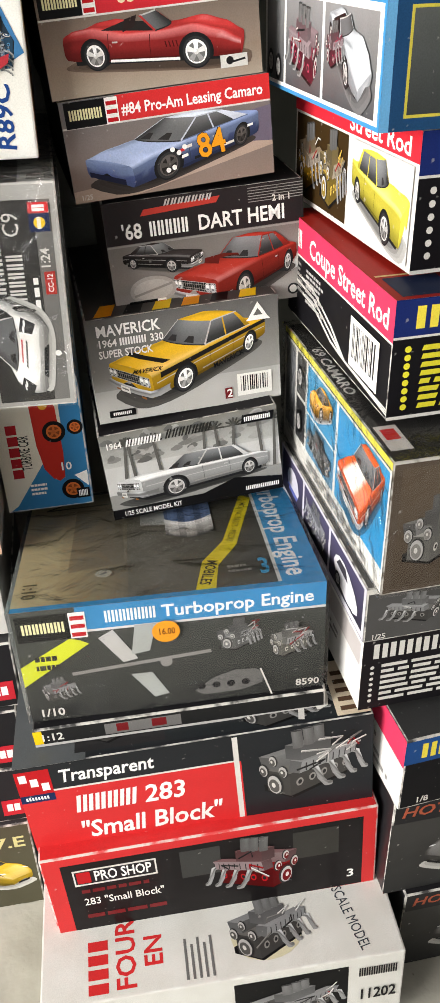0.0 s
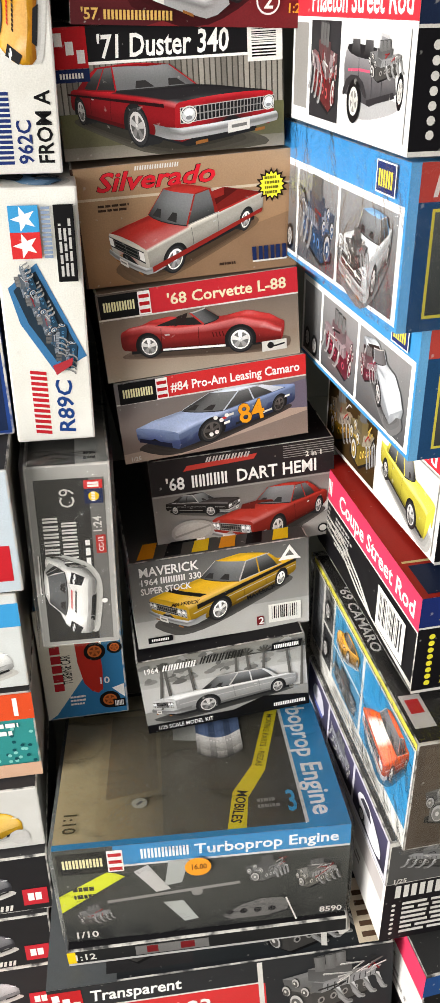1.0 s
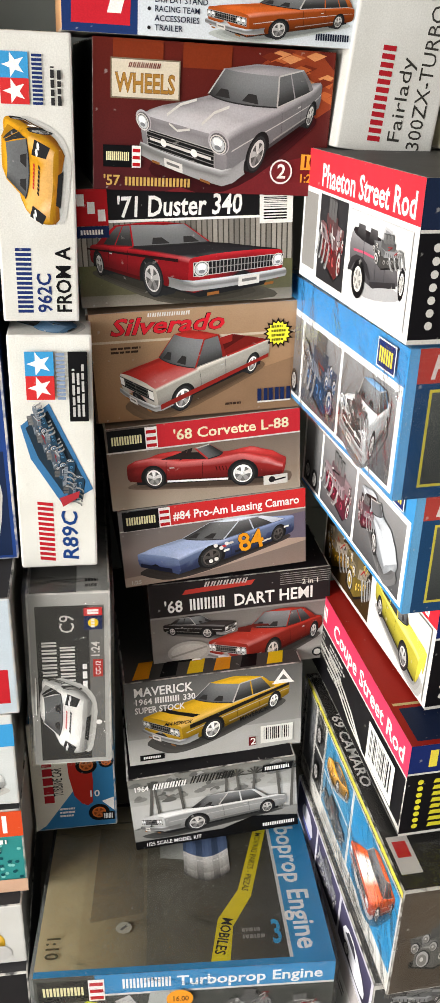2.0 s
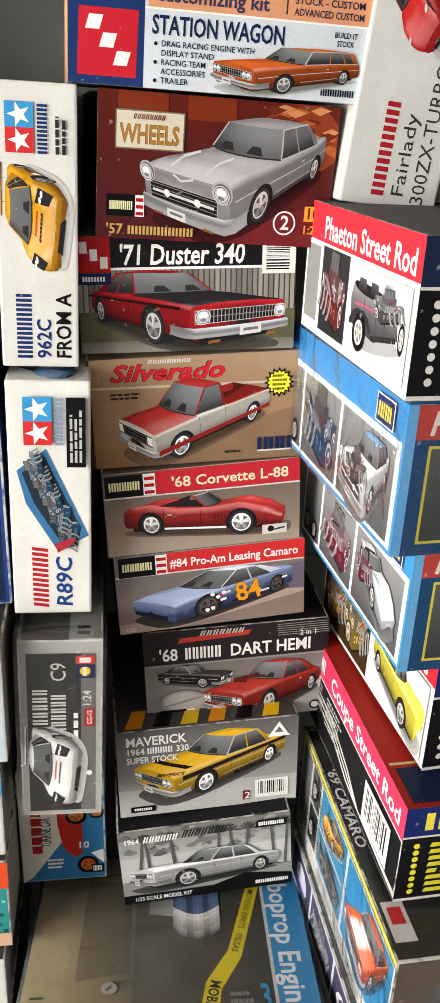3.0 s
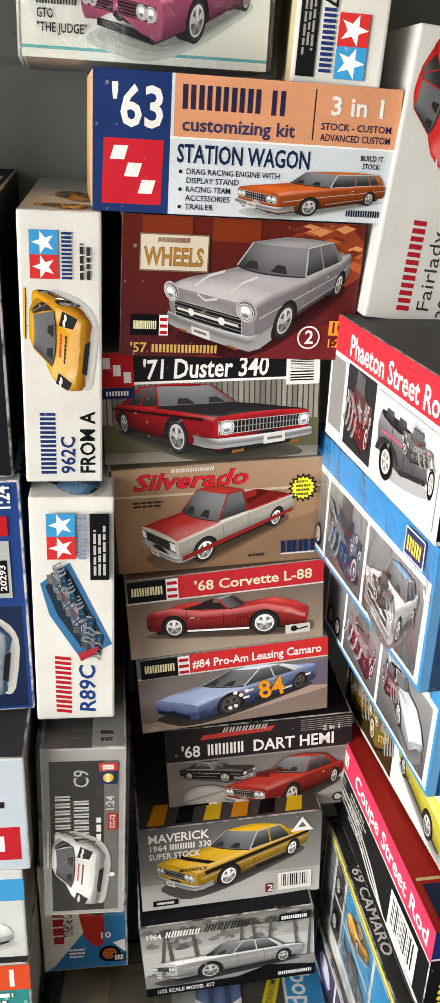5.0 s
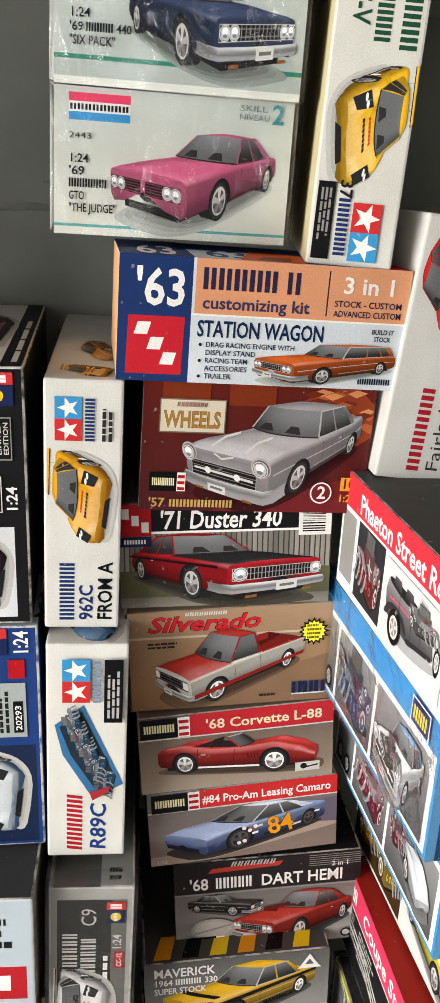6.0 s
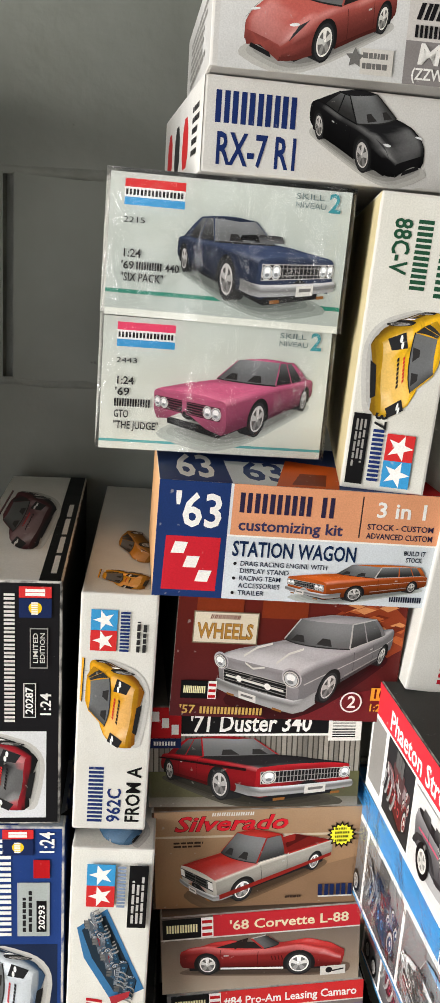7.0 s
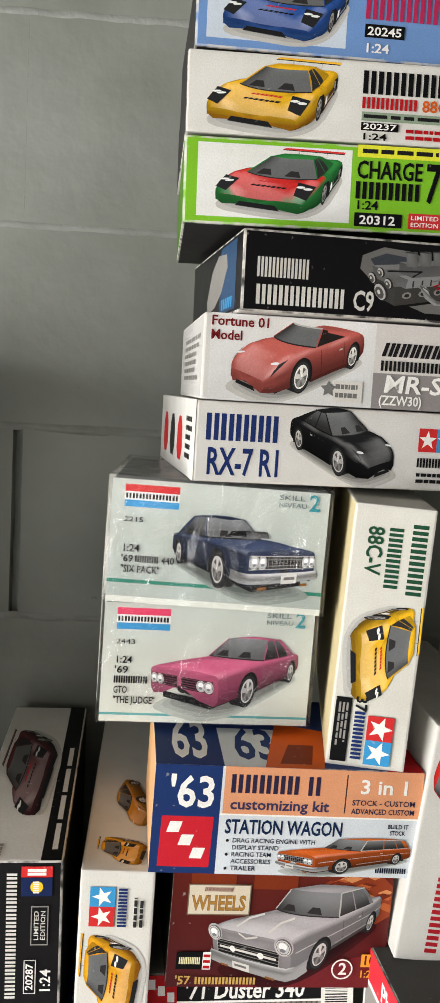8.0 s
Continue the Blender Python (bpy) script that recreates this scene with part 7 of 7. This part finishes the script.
b = carton("black kit box with white side and bulleted print", (0.1835, 0.4735, 0.453), (0.165, 0.25, 0.083), hexc("dddad6"), yaw=3.0, group=SIDE)
c = front(b)
c.rect(0.0, 0.0, 1.0, 1.0, hexc("19171a"))
c.part("black_panel")
c.bars(0.06, 0.72, 0.55, 0.2, K["pale"], 6, 0.16)
c.rect(0.64, 0.7, 0.76, 0.95, K["pink"])
c.part("maker_mark")
for k in range(7):
    c.disc(0.06, 0.6 - k * 0.08, 0.012, K["pale"], n=8)
c.lines(0.11, 0.09, 0.75, 0.56, 7, K["pale"], 17)
c.part("small_print")
c = left_side(b)
c.rect(0.0, 0.6, 0.98, 0.9, hexc("b9b2b0"))
c.lines(0.1, 0.1, 0.7, 0.4, 5, K["mid"], 6)
c.part("side_print")

b = carton("small black kit box with blue head and pink side", (0.2195, 0.441, 0.347), (0.165, 0.2, 0.0935), hexc("151417"), yaw=6.0, group=SIDE, inks={"left": hexc("d8d4d0"), "top": hexc("3a3a3a")})
c = front(b)
c.rect(0.0, 0.66, 1.0, 0.98, hexc("1f4a86"))
c.part("blue_head")
c.bars(0.1, 0.72, 0.6, 0.2, hexc("ecd84a"), 6, 0.16)
c.text("1/8", 0.1, 0.06, 0.08, K["pale"])
c.part("maker_mark")
c = left_side(b)
c.rect(0.0, 0.62, 1.0, 1.0, hexc("d83a5c"))
c.lines(0.1, 0.1, 0.8, 0.4, 4, K["mid"], 3)
c.part("pink_band")

for lab, place, h in (("dark kit box with muted red lettering", (0.2205, 0.45, 0.2005), 0.143), ("dark kit box with muted red lettering, lowest of the stack", (0.244, 0.445, 0.0655), 0.132)):
    b = carton(lab, place, (0.165, 0.22, h), hexc("232224"), yaw=2.0, finish=GLOSSY, group=SIDE)
    c = front(b)
    c.rect(0.0, 0.0, 1.0, 0.78, hexc("2b2b2b"), hexc("3d3c3a"))
    c.part("dark_panel")
    c.text("HOT", 0.05, 0.84, 0.1, hexc("a5543c"), 0.3, bold=0.03, slant=0.2)
    c.part("red_lettering")
    coupe(c, (0.2, 0.2, 0.9, 0.7), hexc("4a4846"))
    c.part("front_picture")

# white upright box and the cream one behind it
b = carton("white upright kit box with red car, leaning slightly", (0.1465, 0.699, 1.2335), (0.076, 0.26, 0.195), hexc("d2d0ca"), roll=-5.5, yaw=3.0, group=UPRIGHT)
c = front(b, "up")
c.bars(0.04, 0.56, 0.34, 0.13, hexc("a8202a"), 6)
c.text("Fairlady", 0.04, 0.36, 0.13, hexc("3a3834"), 0.3, bold=0.0)
c.text("300ZX-TURBO", 0.02, 0.14, 0.14, hexc("3a3834"), 0.5, bold=0.0)
c.part("title_lettering")
coupe(c, (0.52, 0.2, 0.98, 0.92), hexc("c22a26"))
c.part("car_picture")
carton("plain cream upright kit box", (0.231, 0.70, 1.2335), (0.075, 0.24, 0.195), hexc("cfc8b0"), roll=-3.0, yaw=2.0, group=UPRIGHT)

# ---- blocks of the back wall, shared by all alike ----
wall = slab("wall_north", (-2.2, WALL_Y + 0.017, FLOOR_Z), (2.2, 1.24, 2.75), MORTAR, label="grey painted concrete block wall", category="wall")


def block_mesh(width, height):
    bm = bmesh.new()
    bmesh.ops.create_cube(bm, size=1.0)
    for p in bm.verts:
        p.co = Vector((p.co.x * width, p.co.y * 0.02, p.co.z * height))
    level = [e for e in bm.edges if abs(e.verts[0].co.x - e.verts[1].co.x) > 0.1]
    bmesh.ops.bevel(bm, geom=level, offset=0.0012, segments=2, affect="EDGES")
    me = bpy.data.meshes.new("block")
    bm.to_mesh(me)
    bm.free()
    me.materials.append(BLOCK)
    return me


COURSE, LENGTH = 0.2145, 0.43
full = block_mesh(LENGTH - 0.00005, COURSE - 0.0003)
open_jointed = block_mesh(LENGTH - 0.011, COURSE - 0.0003)
rng = random.Random(7)
for row in range(13):
    z = 1.622 - 7 * COURSE + (row + 0.5) * COURSE
    if z - COURSE / 2 < FLOOR_Z or z + COURSE / 2 > 2.75:
        continue
    shift = -0.228 + (0 if row % 2 == 0 else LENGTH / 2)
    for col in range(-5, 5):
        x = shift + (col + 0.5) * LENGTH
        if abs(x) + LENGTH / 2 > 2.2:
            continue
        piece = new("block", open_jointed if row == 6 and col in (-1, 0) else full)
        piece.parent = wall
        piece.location = (x, WALL_Y + 0.0095 + rng.uniform(-0.00012, 0.00012), z)


# ragged paint-filled mortar ridges along the courses
def ridge(z, seed):
    r = random.Random(seed)
    n, verts, faces = 150, [], []
    a = b = 0.0
    for i in range(n + 1):
        x = -1.2 + 2.4 * i / n
        a, b = 0.7 * a + r.uniform(-0.0012, 0.0012), 0.7 * b + r.uniform(-0.0016, 0.0016)
        up, out = 0.0042 + abs(a), 0.0012 + 0.5 * abs(b)
        verts += [(x, WALL_Y + 0.0002, z + up), (x, WALL_Y - out, z + 0.4 * up + b), (x, WALL_Y - 0.6 * out, z - 0.5 * up + b), (x, WALL_Y + 0.0002, z - up)]
        if i:
            k = 4 * i
            faces += [(k - 4 + j, k + j, k + j + 1, k - 3 + j) for j in range(3)]
    ob = mesh_object("mortar_ridge", verts, faces, MORTAR, wall)
    for f in ob.data.polygons:
        f.use_smooth = True


for row in range(5, 10):
    ridge(1.622 + (row - 7) * COURSE, row)
